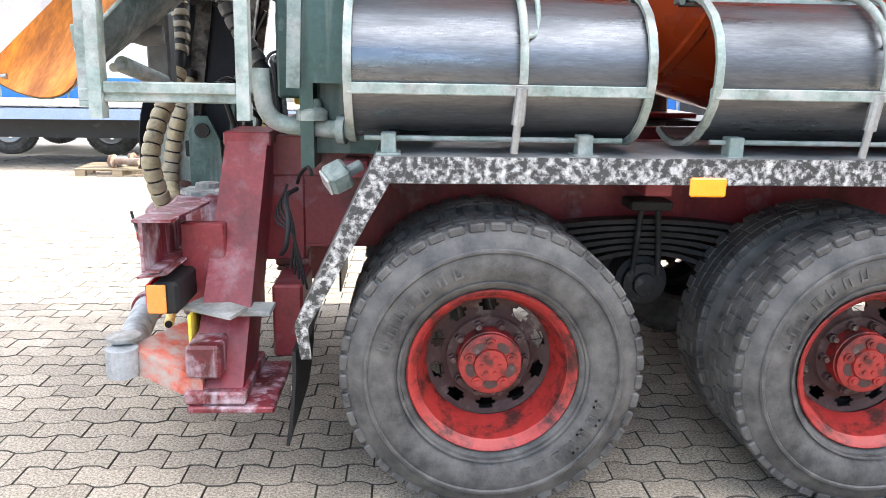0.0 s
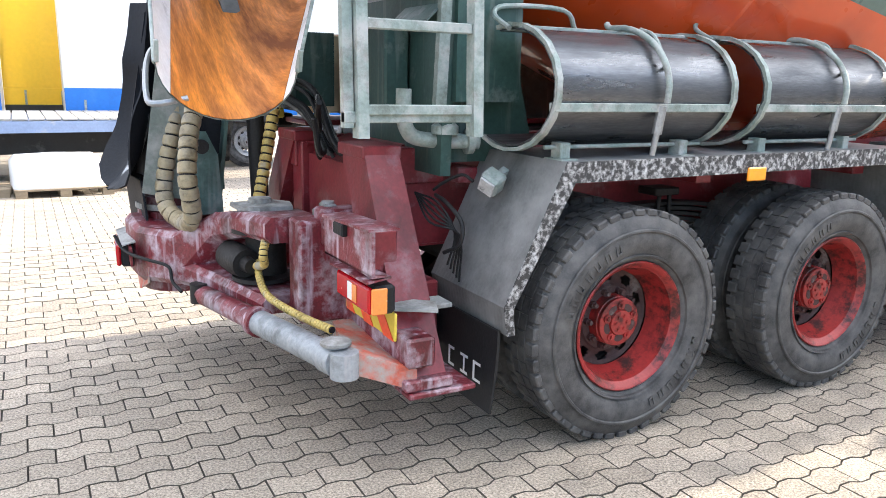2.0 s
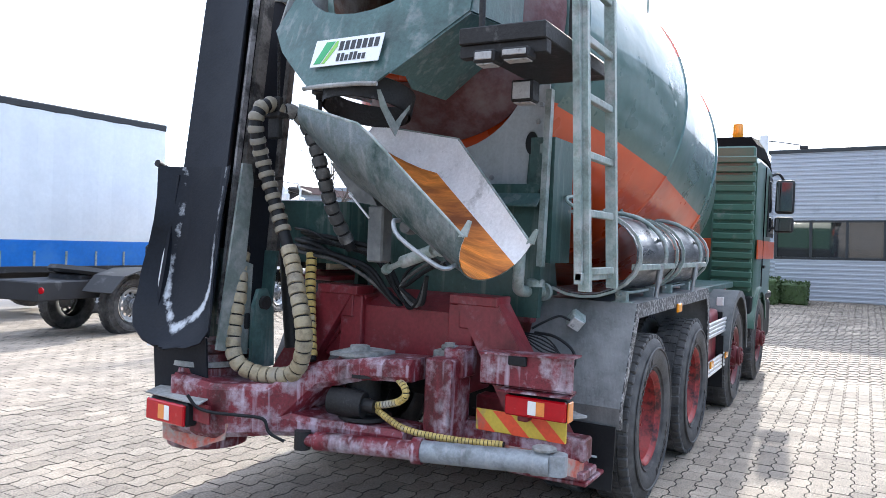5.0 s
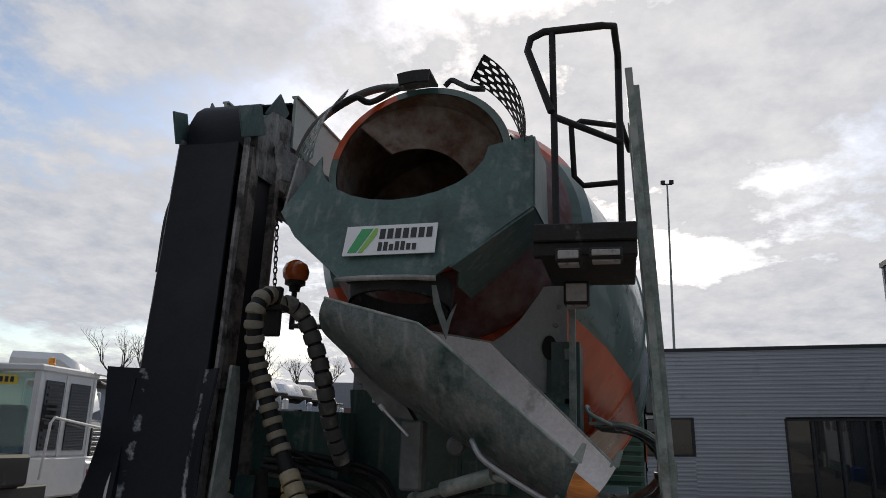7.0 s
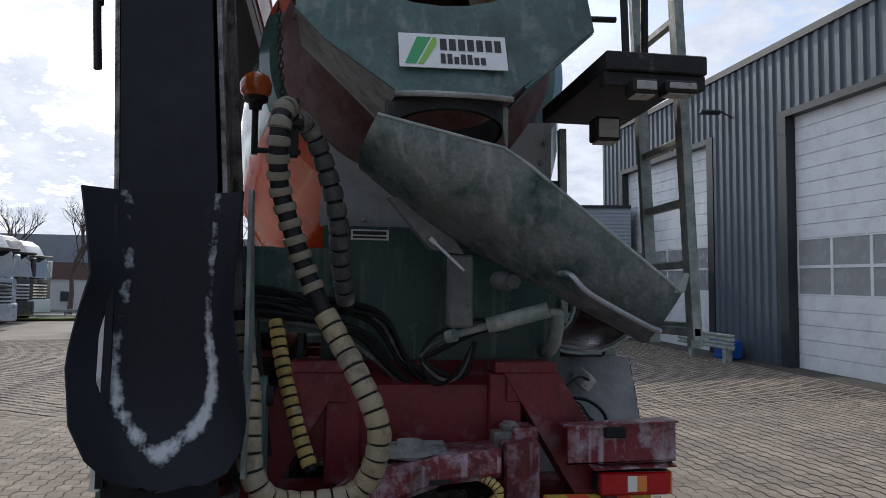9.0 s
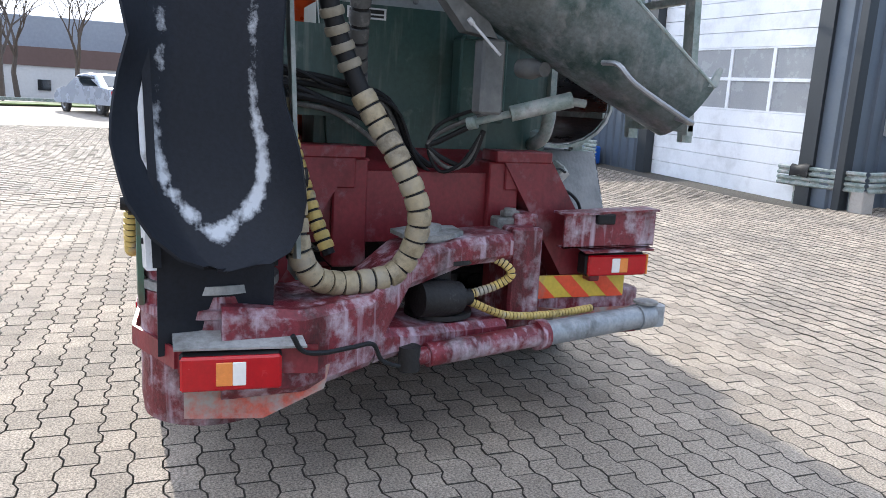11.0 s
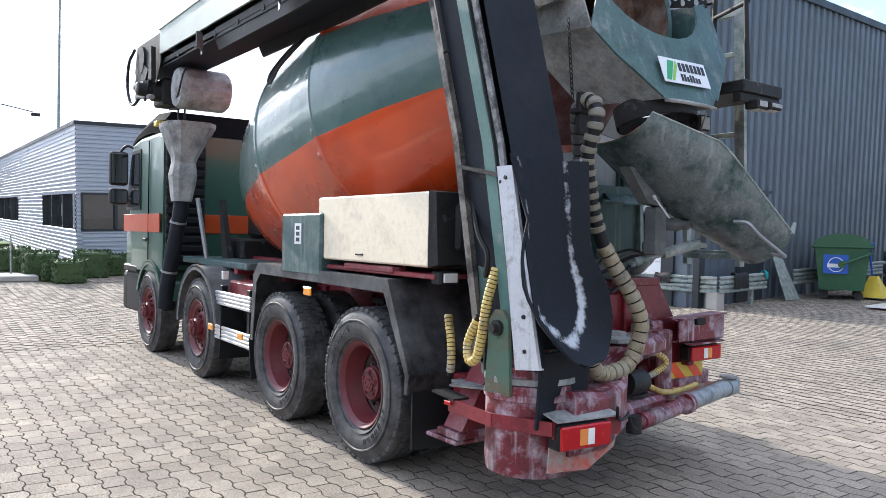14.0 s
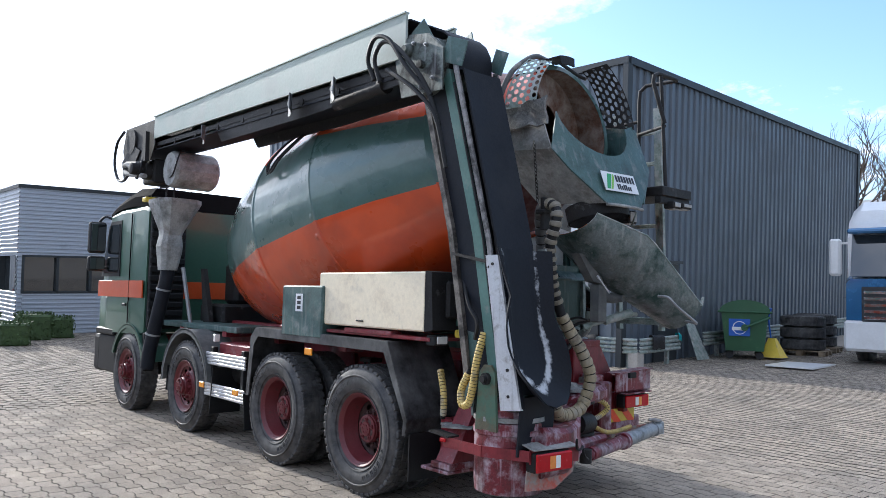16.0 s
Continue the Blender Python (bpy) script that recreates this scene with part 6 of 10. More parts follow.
def apron(u, z):
    rx, ry = RIM_L if u > 0 else RIM_R
    xr, yr = float(np.interp(z, RIM_Z, rx)), float(np.interp(z, RIM_Z, ry))
    mid = 1.03
    back = float(np.interp(z, [0.915, 0.96, 1.03, 1.13, 1.25, 1.33], [0.18, 0.13, 0.08, 0.035, 0.01, 0.0]))
    xc = mast(z, 0, 0)[0] - 0.035 - back
    f = max(0.0, (abs(u) - 0.42) / 0.58) ** 1.7
    return (xc + (xr - xc) * f, mid + (yr - mid) * abs(u), z)


bm = B()
zs = [z - 0.07 for z in (2.02, 1.93, 1.85, 1.78, 1.7, 1.64, 1.58, 1.51, 1.45, 1.38, 1.32, 1.26, 1.2, 1.15, 1.1, 1.06, 1.03, 1.015, 1.0, 0.985)]
US = [k / 14 - 1 for k in range(29)]
sheet(bm, [[apron(u, z) for u in US] for z in zs], 0.010)
wear = []
for v in bm.verts:
    w = abs(float(np.interp(v.co.z, RIM_Z, (RIM_L if v.co.y > 1.03 else RIM_R)[1])) - 1.03)
    # a crescent where the belt edge scraped: the flanks and the bottom bend
    u = (v.co.y - 1.03) / max(0.05, w)
    q = math.hypot(u / 0.60, max(0.0, 1.27 - v.co.z) / 0.24) if v.co.z < 1.27 else abs(u) / 0.60
    side = 1.0 if u < 0 else 0.85
    wear.append(max(0.0, 1 - abs(q - 1.0) / 0.27) * side * (1.25 if v.co.z < 1.38 else 0.85))
bt = part("rubber_apron", bm, APRON, truck, "black rubber apron with scraped white cement marks", smooth=60)
at_ = bt.data.attributes.new("wear", "FLOAT", "POINT")
at_.data.foreach_set("value", wear)
bm = B()
sheet(bm, [[(-1.755 + 0.008 * k + 0.02 * math.sin(y * 9), y, 0.975 - 0.095 * k) for y in (0.83, 0.93, 1.02, 1.12, 1.21)] for k in range(5)], 0.012)
part("splash_flap", bm, BELT, truck, "black rubber splash flap over the turret", smooth=40)

# white enamelled guide bar, bracket with pin, side plate
bm = B()
loft(bm, [[(-1.50, 1.265, 1.90), (-1.60, 1.25, 1.90), (-1.60, 1.28, 1.90), (-1.50, 1.295, 1.90)], [(-1.57, 1.245, 1.40), (-1.69, 1.23, 1.40), (-1.69, 1.26, 1.40), (-1.57, 1.275, 1.40)], [(-1.63, 1.225, 0.88), (-1.79, 1.21, 0.90), (-1.79, 1.24, 0.90), (-1.63, 1.255, 0.88)]])
gb = part("guide_bar", bm, WHITE_STEEL, truck, "white enamelled steel guide bar with bolts")
# added dark strip that masks the white inner face of the bar
bm = B()
loft(bm, [[(-1.50, 1.250, 1.90), (-1.606, 1.235, 1.90), (-1.606, 1.262, 1.90), (-1.50, 1.262, 1.90)], [(-1.57, 1.230, 1.40), (-1.696, 1.215, 1.40), (-1.696, 1.242, 1.40), (-1.57, 1.242, 1.40)], [(-1.63, 1.210, 0.90), (-1.796, 1.195, 0.91), (-1.796, 1.222, 0.91), (-1.63, 1.222, 0.90)]])
part("backing_strip", bm, BELT, gb, "dark strip added to mask the guide bar's inner face")
bm = B()
for z, dx in ((1.84, 0.0), (1.82, 0.04), (1.15, -0.02), (0.98, 0.0)):
    t = (1.9 - z) / 1.02
    lathe(bm, [(0, 0.011), (0.012, 0.010)], Matrix.Translation((-1.55 - 0.16 * t + dx, 1.282 - 0.04 * t, z)) @ Matrix.Rotation(radians(90), 4, "Z"), 8)
part("bolt", bm, DARK, gb, kind="stuff")
bm = B()
origin(-0.09, 0.035, -0.04)
plate(bm, [(-1.33, 1.225, 0.78), (-1.52, 1.215, 0.78), (-1.50, 1.22, 1.16), (-1.46, 1.22, 1.21), (-1.40, 1.222, 1.21), (-1.36, 1.225, 1.16)], 0.02, (0, 1, 0))
br_ = part("pivot_bracket", bm, BRASS, truck, "weathered olive pivot bracket with pin")
bm = B()
lathe(bm, [(1.24, 0.04), (1.265, 0.04), (1.265, 0.026), (1.29, 0.024)], Matrix.Translation((-1.43, 0, 1.12)) @ Matrix.Rotation(radians(90), 4, "Z"), 16)
part("pin", bm, DARK, br_)
origin(-0.04, 0.02, -0.03)
# grey-green cheek plate on the inner side of the mast's foot
bm = B()
plate(bm, [(-1.46, 0.74, 2.0), (-1.53, 0.74, 2.0), (-1.70, 0.72, 0.95), (-1.46, 0.72, 0.90), (-1.44, 0.72, 1.42), (-1.50, 0.72, 1.44), (-1.44, 0.74, 1.9)], 0.015, (0, 1, 0))
ck = part("mast_cheek", bm, CEMENT_GREEN, truck, "scuffed grey-green cheek plate of the mast foot")
# black block on the cheek paints the dark inside of a slot
bm = B()
box(bm, (-1.50, 0.705, 1.05), (-1.46, 0.72, 1.14), 0.006)
part("slot", bm, BLACK, ck)
bm = B()
plate(bm, [(-1.28, 0.70, 0.82), (-1.47, 0.70, 0.82), (-1.47, 0.70, 1.18), (-1.43, 0.70, 1.28), (-1.36, 0.70, 1.28), (-1.30, 0.70, 1.15)], 0.025, (0, -1, 0))
pb2 = part("pivot_bracket", bm, GREEN_DIRTY, truck, "grey-green pivot bracket with pin")
bm = B()
lathe(bm, [(0, 0.04), (-0.05, 0.04)], Matrix.Translation((-1.39, 0.70, 1.20)) @ Matrix.Rotation(radians(90), 4, "Z"), 16)
part("pin", bm, DARK, pb2)
bm = B()
plate(bm, [(-1.30, 0.74, 0.84), (-1.30, 1.20, 0.84), (-1.22, 1.20, 1.5), (-1.22, 0.74, 1.5)], 0.02, (1, 0, 0))
part("turret_bracket", bm, GREEN_DIRTY, truck, "grey-green bracket carrying the mast")
# support column and ram in front of the mast
bm = B()
rod(bm, (-1.06, 0.72, 0.9), (-1.06, 0.80, 1.52), 0.05, 18)
part("mast_ram", bm, DARK, truck, "dark hydraulic ram raising the mast", smooth=40)
bm = B()
loft(bm, [[(x0, 1.08, z), (x0 + 0.12, 1.08, z), (x0 + 0.12, 1.2, z), (x0, 1.2, z)] for z, x0 in ((0.9, -1.30), (1.5, -1.32))])
part("mast_foot", bm, GREEN_DIRTY, truck)


origin(0.0, 0.04, -0.04)
# hoses in spiral guards
def guarded(name, pts, r, wrap, core_m, label, pitch=0.055, gap=0.35, parent=truck):
    line = smooth_line(pts, 10)
    bm = B()
    tube(bm, line, r * 0.8, 10)
    h = part(name, bm, core_m, parent, label, smooth=50)
    # one continuous guard with a groove between its segments
    bm = B()
    dist = [0.0]
    for p, q in zip(line, line[1:]):
        dist.append(dist[-1] + (q - p).length)
    total = dist[-1]

    def at(sv):
        for i in range(len(line) - 1):
            if dist[i + 1] >= sv:
                return line[i].lerp(line[i + 1], (sv - dist[i]) / max(1e-6, dist[i + 1] - dist[i]))
        return line[-1]
    pts_, rad = [], []
    n = int(total / pitch)
    for k in range(n):
        for f, rr in ((0.0, 0.82), (0.03, 0.99), ((1 - gap) / 2, 1.05), (1 - gap, 1.0), (1 - gap + 0.03, 0.82)):
            pts_.append(at((k + f) * pitch))
            rad.append(r * rr)
    tube(bm, pts_, lambda t: rad[min(len(rad) - 1, round(t * (len(rad) - 1)))], 14)
    g = part("spiral_guard", bm, wrap, h, smooth=30)
    g.data.materials.append(BLACK)
    # the grooves between the segments are dark
    for f in g.data.polygons:
        if len(f.vertices) == 4 and (f.index // 14) % 5 == 4:
            f.material_index = 1
    return h


origin()
guarded("hydraulic_hose", [(-1.42, 0.63, 2.28), (-1.50, 0.645, 2.31), (-1.57, 0.66, 2.26), (-1.575, 0.67, 2.16), (-1.52, 0.665, 2.0), (-1.495, 0.62, 1.842), (-1.478, 0.562, 1.678), (-1.482, 0.48, 1.5)], 0.045, HOSE_WRAP, BLACK, "hydraulic hoses in an open spiral guard", 0.066, 0.5)
guarded("hydraulic_hose", [(-1.482, 0.48, 1.5), (-1.51, 0.41, 1.378), (-1.545, 0.357, 1.285), (-1.575, 0.29, 1.15), (-1.585, 0.261, 1.05), (-1.575, 0.268, 0.96), (-1.562, 0.30, 0.87), (-1.56, 0.36, 0.81), (-1.57, 0.478, 0.79), (-1.58, 0.58, 0.79), (-1.62, 0.676, 0.83), (-1.63, 0.73, 0.934), (-1.60, 0.745, 1.109), (-1.575, 0.752, 1.206), (-1.538, 0.785, 1.364), (-1.50, 0.80, 1.5)], 0.046, HOSE_BEIGE, BLACK, "thick hydraulic hose in a beige segmented guard", 0.062, 0.16)
guarded("hydraulic_hose", [(-1.45, 0.65, 2.27), (-1.38, 0.60, 2.29), (-1.314, 0.544, 2.24), (-1.27, 0.48, 2.08), (-1.24, 0.435, 1.905), (-1.16, 0.42, 1.72), (-1.02, 0.38, 1.5)], 0.043, HOSE_GREY, BLACK, "thick hydraulic hose in a grey segmented guard", 0.07, 0.2)
# holder clamp where the two hoses bend over
bm = B()
box(bm, (-1.47, 0.60, 2.12), (-1.43, 0.68, 2.36), 0.006)
box(bm, (-1.49, 0.58, 2.24), (-1.40, 0.70, 2.27), 0.006)
part("hose_holder", bm, DARK, truck, "dark steel holder of the bent hoses")
origin(0.0, 0.04, -0.04)
guarded("hydraulic_hose", [(-1.0, 0.66, 1.5), (-1.05, 0.62, 1.3), (-1.12, 0.55, 1.05), (-1.18, 0.48, 0.86)], 0.034, HOSE_YELLOW, BLACK, "hydraulic hose in a yellow segmented guard", 0.045, 0.25)
guarded("hydraulic_hose", [(-1.22, -0.02, 0.88), (-1.32, -0.22, 0.86), (-1.36, -0.30, 0.80), (-1.34, -0.24, 0.74), (-1.34, -0.10, 0.70), (-1.32, -0.02, 0.68)], 0.02, HOSE_YELLOW, BLACK, "thin yellow spiral hose", 0.02, 0.25)
guarded("hydraulic_hose", [(-1.30, 0.0, 0.72), (-1.34, -0.14, 0.66), (-1.34, -0.3, 0.60), (-1.28, -0.55, 0.575), (-1.22, -0.82, 0.58)], 0.018, HOSE_YELLOW, BLACK, "thin yellow spiral hose", 0.02, 0.2)
origin(-0.045, 0.015, -0.04)
guarded("hydraulic_hose", [(-1.40, 1.22, 1.42), (-1.38, 1.26, 1.25), (-1.36, 1.28, 1.05), (-1.32, 1.28, 0.94), (-1.26, 1.28, 0.93), (-1.24, 1.27, 1.02), (-1.30, 1.25, 1.16)], 0.026, HOSE_YELLOW, BLACK, "yellow spiral hose looped beside the mast", 0.022, 0.2)
origin(0.0, 0.04, -0.04)
guarded("hydraulic_hose", [(-0.92, 1.12, 1.12), (-0.98, 1.14, 0.98), (-1.0, 1.15, 0.86), (-0.98, 1.14, 0.78)], 0.024, HOSE_YELLOW, BLACK, "yellow spiral hose behind the mudguard", 0.024, 0.2)
origin(0.05, 0.0, -0.05)
# loose black hoses and wires round the stand
random.seed(11)
for k in range(9):
    bm = B()
    d, e = random.uniform(-0.03, 0.03), random.uniform(-0.04, 0.04)
    zt = 1.50 + 0.018 * k
    tube(bm, [(-1.0 + d, 0.86, zt + 0.02), (-1.06 + d, 0.68, zt), (-1.06 + d, 0.50, zt - 0.03 + e), (-1.0 + d, 0.36 - 0.02 * k, zt - 0.10 + e), (-0.96 + d, 0.22 - 0.02 * k, 1.30 + e), (-0.92, 0.08 - 0.03 * k, 1.16 + e)], random.choice((0.009, 0.012, 0.016)), 8, 5)
    part("loose_hose", bm, BLACK if k % 3 else HOSE_GREY, truck, "dusty black hydraulic hose", smooth=40)
for k in range(3):
    bm = B()
    tube(bm, [(-1.16, -0.30 - 0.02 * k, 1.50), (-1.12, -0.20, 1.52 - 0.03 * k), (-1.05, -0.02, 1.44 - 0.04 * k), (-1.04, 0.03, 1.33), (-1.05, -0.03 - 0.03 * k, 1.22 + 0.02 * k), (-1.10, -0.12 - 0.02 * k, 1.27), (-1.14, -0.20, 1.42)], 0.009 + 0.002 * k, 8, 5)
    part("loose_hose", bm, HOSE_GREY if k == 1 else BLACK, truck, "thin hose looped beside the cylinder", smooth=40)
for k in range(5):
    bm = B()
    tube(bm, [(-0.82, -0.62, 1.12), (-0.80 - 0.01 * k, -0.80, 1.10 - 0.02 * k), (-0.76, -0.88 - 0.01 * k, 0.98), (-0.78 + 0.015 * k, -0.86, 0.84 - 0.02 * k)], 0.005, 6, 5)
    part("loose_wire", bm, BLACK, truck, smooth=40)
bm = B()
tube(bm, [(-1.50, 1.23, 1.98), (-1.58, 1.24, 1.85), (-1.62, 1.24, 1.65), (-1.58, 1.23, 1.5)], 0.007, 6, 5)
part("loose_wire", bm, BLACK, truck, smooth=40)
bm = B()
tube(bm, [(-1.20, 1.2, 1.9), (-1.36, 1.26, 1.62), (-1.46, 1.27, 1.5), (-1.42, 1.25, 1.38)], 0.014, 6, 5)
part("loose_wire", bm, BLACK, truck, smooth=40)
origin(0.06, 0.0, -0.05)
# beacon on a stalk
bm = B()
rod(bm, (-0.86, 0.84, 2.3), (-0.86, 0.84, 2.54), 0.016)
lathe(bm, [(2.52, 0.03), (2.55, 0.035), (2.56, 0.06), (2.58, 0.06)], Matrix.Translation((-0.86, 0.84, 0)) @ Matrix.Rotation(radians(-90), 4, "Y"), 20)
rod(bm, (-0.86, 0.84, 2.32), (-0.95, 0.62, 2.3), 0.014)
bc = part("beacon", bm, DARK, truck, "orange beacon on a short stalk", smooth=40)
bm = B()
lathe(bm, [(2.58, 0.055), (2.60, 0.072), (2.64, 0.078), (2.68, 0.062), (2.705, 0.02)], Matrix.Translation((-0.86, 0.84, 0)) @ Matrix.Rotation(radians(-90), 4, "Y"), 24)
part("dome", bm, mat("amber_dome", (0.55, 0.12, 0.02), 0.2, 0, 0.1, 20, 60, 0, coat=0.5), bc, smooth=40)

origin(0.08, 0.0, -0.055)
# ---- smaller fittings at the rear ----
def perforated(bm, at, nu, nv, hole=0.36, thick=0.004):
    """A sheet at(u, v) with rows of round holes, every other row shifted by half a hole."""
    for j in range(nv):
        sh = 0.5 if j % 2 else 0.0
        for i in range(-1, nu):
            a, b = max(0.0, i + sh), min(float(nu), i + 1 + sh)
            if b - a < 0.01:
                continue
            full = b - a > 0.99
            cu, cv = (a + b) / 2, j + 0.5
            ring = [(a, j), (cu, j), (b, j), (b, cv), (b, j + 1), (cu, j + 1), (a, j + 1), (a, cv)]
            o = [bm.verts.new(at(u / nu, v / nv)) for u, v in ring]
            if not full:
                bm.faces.new(o)
                continue
            h = [bm.verts.new(at((cu + hole * math.cos(w)) / nu, (cv + hole * math.sin(w)) / nv)) for w in (radians(225 + 45 * k) for k in range(8))]
            for k in range(8):
                bm.faces.new((o[k], o[(k + 1) % 8], h[(k + 1) % 8], h[k]))
    bmesh.ops.remove_doubles(bm, verts=bm.verts, dist=0.0005)
    bmesh.ops.solidify(bm, geom=bm.faces[:], thickness=thick)


def ring_at(deg, r, x):
    """A point round the drum mouth, deg from the truck's left upwards."""
    return (x, 0.04 + r * math.cos(radians(deg)), 3.13 + r * math.sin(radians(deg)))


bm = B()
perforated(bm, lambda u, v: ring_at(48 - 46 * u - 4 * v, 0.535 + 0.19 * v * (0.45 + 0.55 * u), -1.36 + 0.16 * v), 8, 5)
part("perforated_guard", bm, GALV, truck, "pale perforated steel guard beside the drum mouth")
bm = B()
perforated(bm, lambda u, v: ring_at(118 + 56 * u + 6 * v, 0.56 + 0.10 * v * (1 - 0.6 * u), -1.16 - 0.30 * v * (0.6 + 0.4 * u)), 8, 6)
part("perforated_guard", bm, DARK, truck, "dark perforated steel guard beside the drum mouth")
# hose bent over the left guard, arms over the mouth ring
bm = B()
tube(bm, [(-1.15, 0.80, 3.0), (-1.16, 0.76, 3.22), (-1.17, 0.66, 3.42), (-1.16, 0.50, 3.55), (-1.12, 0.32, 3.64), (-1.05, 0.12, 3.67)], 0.022, 10, 5)
part("bent_hose", bm, HOSE_GREY, truck, smooth=40)
bm = B()
tube(bm, [(-1.30, 0.50, 3.44), (-1.26, 0.40, 3.53), (-1.18, 0.34, 3.53), (-1.10, 0.23, 3.63), (-1.04, 0.18, 3.68), (-1.05, 0.15, 3.65)], 0.018, 8, 4)
part("guard_arm", bm, DARK, truck, smooth=40)
bm = B()
tube(bm, [(-0.99, -0.04, 3.69), (-1.0, -0.08, 3.72), (-1.05, -0.14, 3.67), (-1.12, -0.22, 3.60), (-1.14, -0.30, 3.58)], 0.016, 8, 4)
part("guard_arm", bm, DARK, truck, smooth=40)
bm = B()
rows = [[ring_at(a, r, x) for r, x in ((0.47, -1.24), (0.53, -1.24), (0.53, -1.05))] for a in range(76, 97, 4)]
sheet(bm, rows, 0.014)
part("ring_clamp", bm, DARK, truck)
# concrete crust on the hopper's left cheek
bm = B()
random.seed(5)
rows = []
for k in range(12):
    t = k / 11
    rows.append([(-1.55 + 0.62 * t, 0.645 + 0.02 * math.sin(9 * t + j) + random.uniform(0, 0.02), 3.16 - 0.05 * j + random.uniform(-0.012, 0.012)) for j in range(5)])
sheet(bm, rows, 0.02)
CRUST = mat("hardened_concrete", (0.17, 0.17, 0.165), 0.9, 0, 0.4, 9, 70, 0.4, dirt=(0.32, 0.32, 0.31), amount=0.3, dscale=14, dsharp=0.2)
part("concrete_crust", bm, CRUST, truck, "hardened concrete crust on the hopper rim", smooth=60)
# chain from the hopper to the hose holder
bm = B()
for k in range(16):
    z = 2.82 - 0.028 * k
    m = Matrix.Translation((-1.46 - 0.001 * k, 0.70 - 0.002 * k, z)) @ Matrix.Rotation(radians(90 * (k % 2)), 4, "Z")
    pts = [m @ Vector((0.009 * math.cos(a), 0, 0.019 * math.sin(a))) for a in (2 * math.pi * q / 10 for q in range(11))]
    tube(bm, pts, 0.0035, 5)
part("chain", bm, DARK, truck, "thin steel chain hanging from the hopper")
origin(0.12, 0.015, -0.063)
# lever and valve at the stand
bm = B()
rod(bm, (-1.61, 0.045, 1.865), (-1.62, -0.09, 1.74), 0.006, 8)
tube(bm, [(-1.61, 0.05, 1.87), (-1.61, 0.03, 1.85)], 0.011, 8)
part("lever", bm, WHITE_STEEL, truck, "thin white control lever")
origin(0.0, 0.0, -0.03)
# grey-green pipe elbow with flange at the ladder's foot
bm = B()
tube(bm, [(-0.85, -0.66, 1.55), (-0.85, -0.66, 1.47), (-0.83, -0.65, 1.38), (-0.75, -0.64, 1.335), (-0.50, -0.70, 1.325)], 0.034, 14, 5)
pe = part("water_pipe", bm, GALV, truck, "grey-green pipe bent below the ladder", smooth=40)
bm = B()
lathe(bm, [(0, 0.02), (0, 0.055), (0.03, 0.055), (0.03, 0.02)], axis_matrix((-0.56, -0.69, 1.325), (-0.45, -0.71, 1.325)), 18)
part("flange", bm, GALV, pe, smooth=35)
bm = B()
lathe(bm, [(0, 0.02), (0, 0.06), (0.035, 0.06), (0.05, 0.04), (0.08, 0.035)], axis_matrix((-0.66, -0.68, 1.36), (-0.66, -0.68, 1.46)), 18)
part("valve", bm, GALV, pe, smooth=35)
# cables looped on the back of the right mudguard
bm = B()
tube(bm, [(-0.72, -0.72, 1.10), (-0.74, -0.85, 1.09), (-0.72, -0.95, 1.02), (-0.73, -0.96, 0.93), (-0.76, -0.88, 0.88)], 0.009, 8, 6)
part("cable_loop", bm, BLACK, truck, "black cable looped behind the mudguard", smooth=40)
bm = B()
tube(bm, [(-0.64, -0.90, 1.18), (-0.66, -0.84, 1.20), (-0.70, -0.76, 1.16), (-0.72, -0.7, 1.12)], 0.007, 8, 5)
part("lamp_cable", bm, BLACK, truck, smooth=40)


# flat marks on the sign, the label plate and the mud flap
def sign_mark(o, du, dv, pts, material, parent, name="mark", out=(-1, 0, 0), thick=0.0012):
    bm = B()
    plate(bm, [Vector(o) + Vector(du) * u + Vector(dv) * v + Vector(out) * 0.0015 for u, v in pts], thick, out)
    return part(name, bm, material, parent)


origin(0.095, 0.007, -0.055)
SIGN_LIGHT_GREEN = mat("sign_light_green", (0.25, 0.5, 0.08), 0.4, 0, 0.1, 12, 90, 0)
so, su, sv = p0 + Vector((-0.004, 0, 0)), p1 - p0, dz
outv = Vector((-0.943, 0, 0.332))
sign_mark(so, su, sv, [(0.17, 0.10), (0.30, 0.10), (0.15, 0.90), (0.05, 0.90)], SIGN_GREEN, sg, "green_bar", outv)
sign_mark(so, su, sv, [(0.32, 0.10), (0.35, 0.10), (0.35, 0.30), (0.22, 0.90), (0.17, 0.90)], SIGN_LIGHT_GREEN, sg, "green_bar", outv)
for k in range(7):
    u = 0.38 + 0.085 * k
    sign_mark(so, su, sv, [(u, 0.13), (u + 0.062, 0.13), (u + 0.062, 0.47), (u, 0.47)], SIGN_BLACK, sg, "letter_bar", outv)
for k in range(7):
    u = 0.38 + 0.062 * k
    sign_mark(so, su, sv, [(u, 0.58 + (0.08 if k in (2, 5, 6) else 0.0)), (u + 0.044, 0.58 + (0.08 if k in (2, 5, 6) else 0.0)), (u + 0.044, 0.87), (u, 0.87)], SIGN_BLACK, sg, "letter_bar", outv)
origin(0.05, -0.01, -0.05)
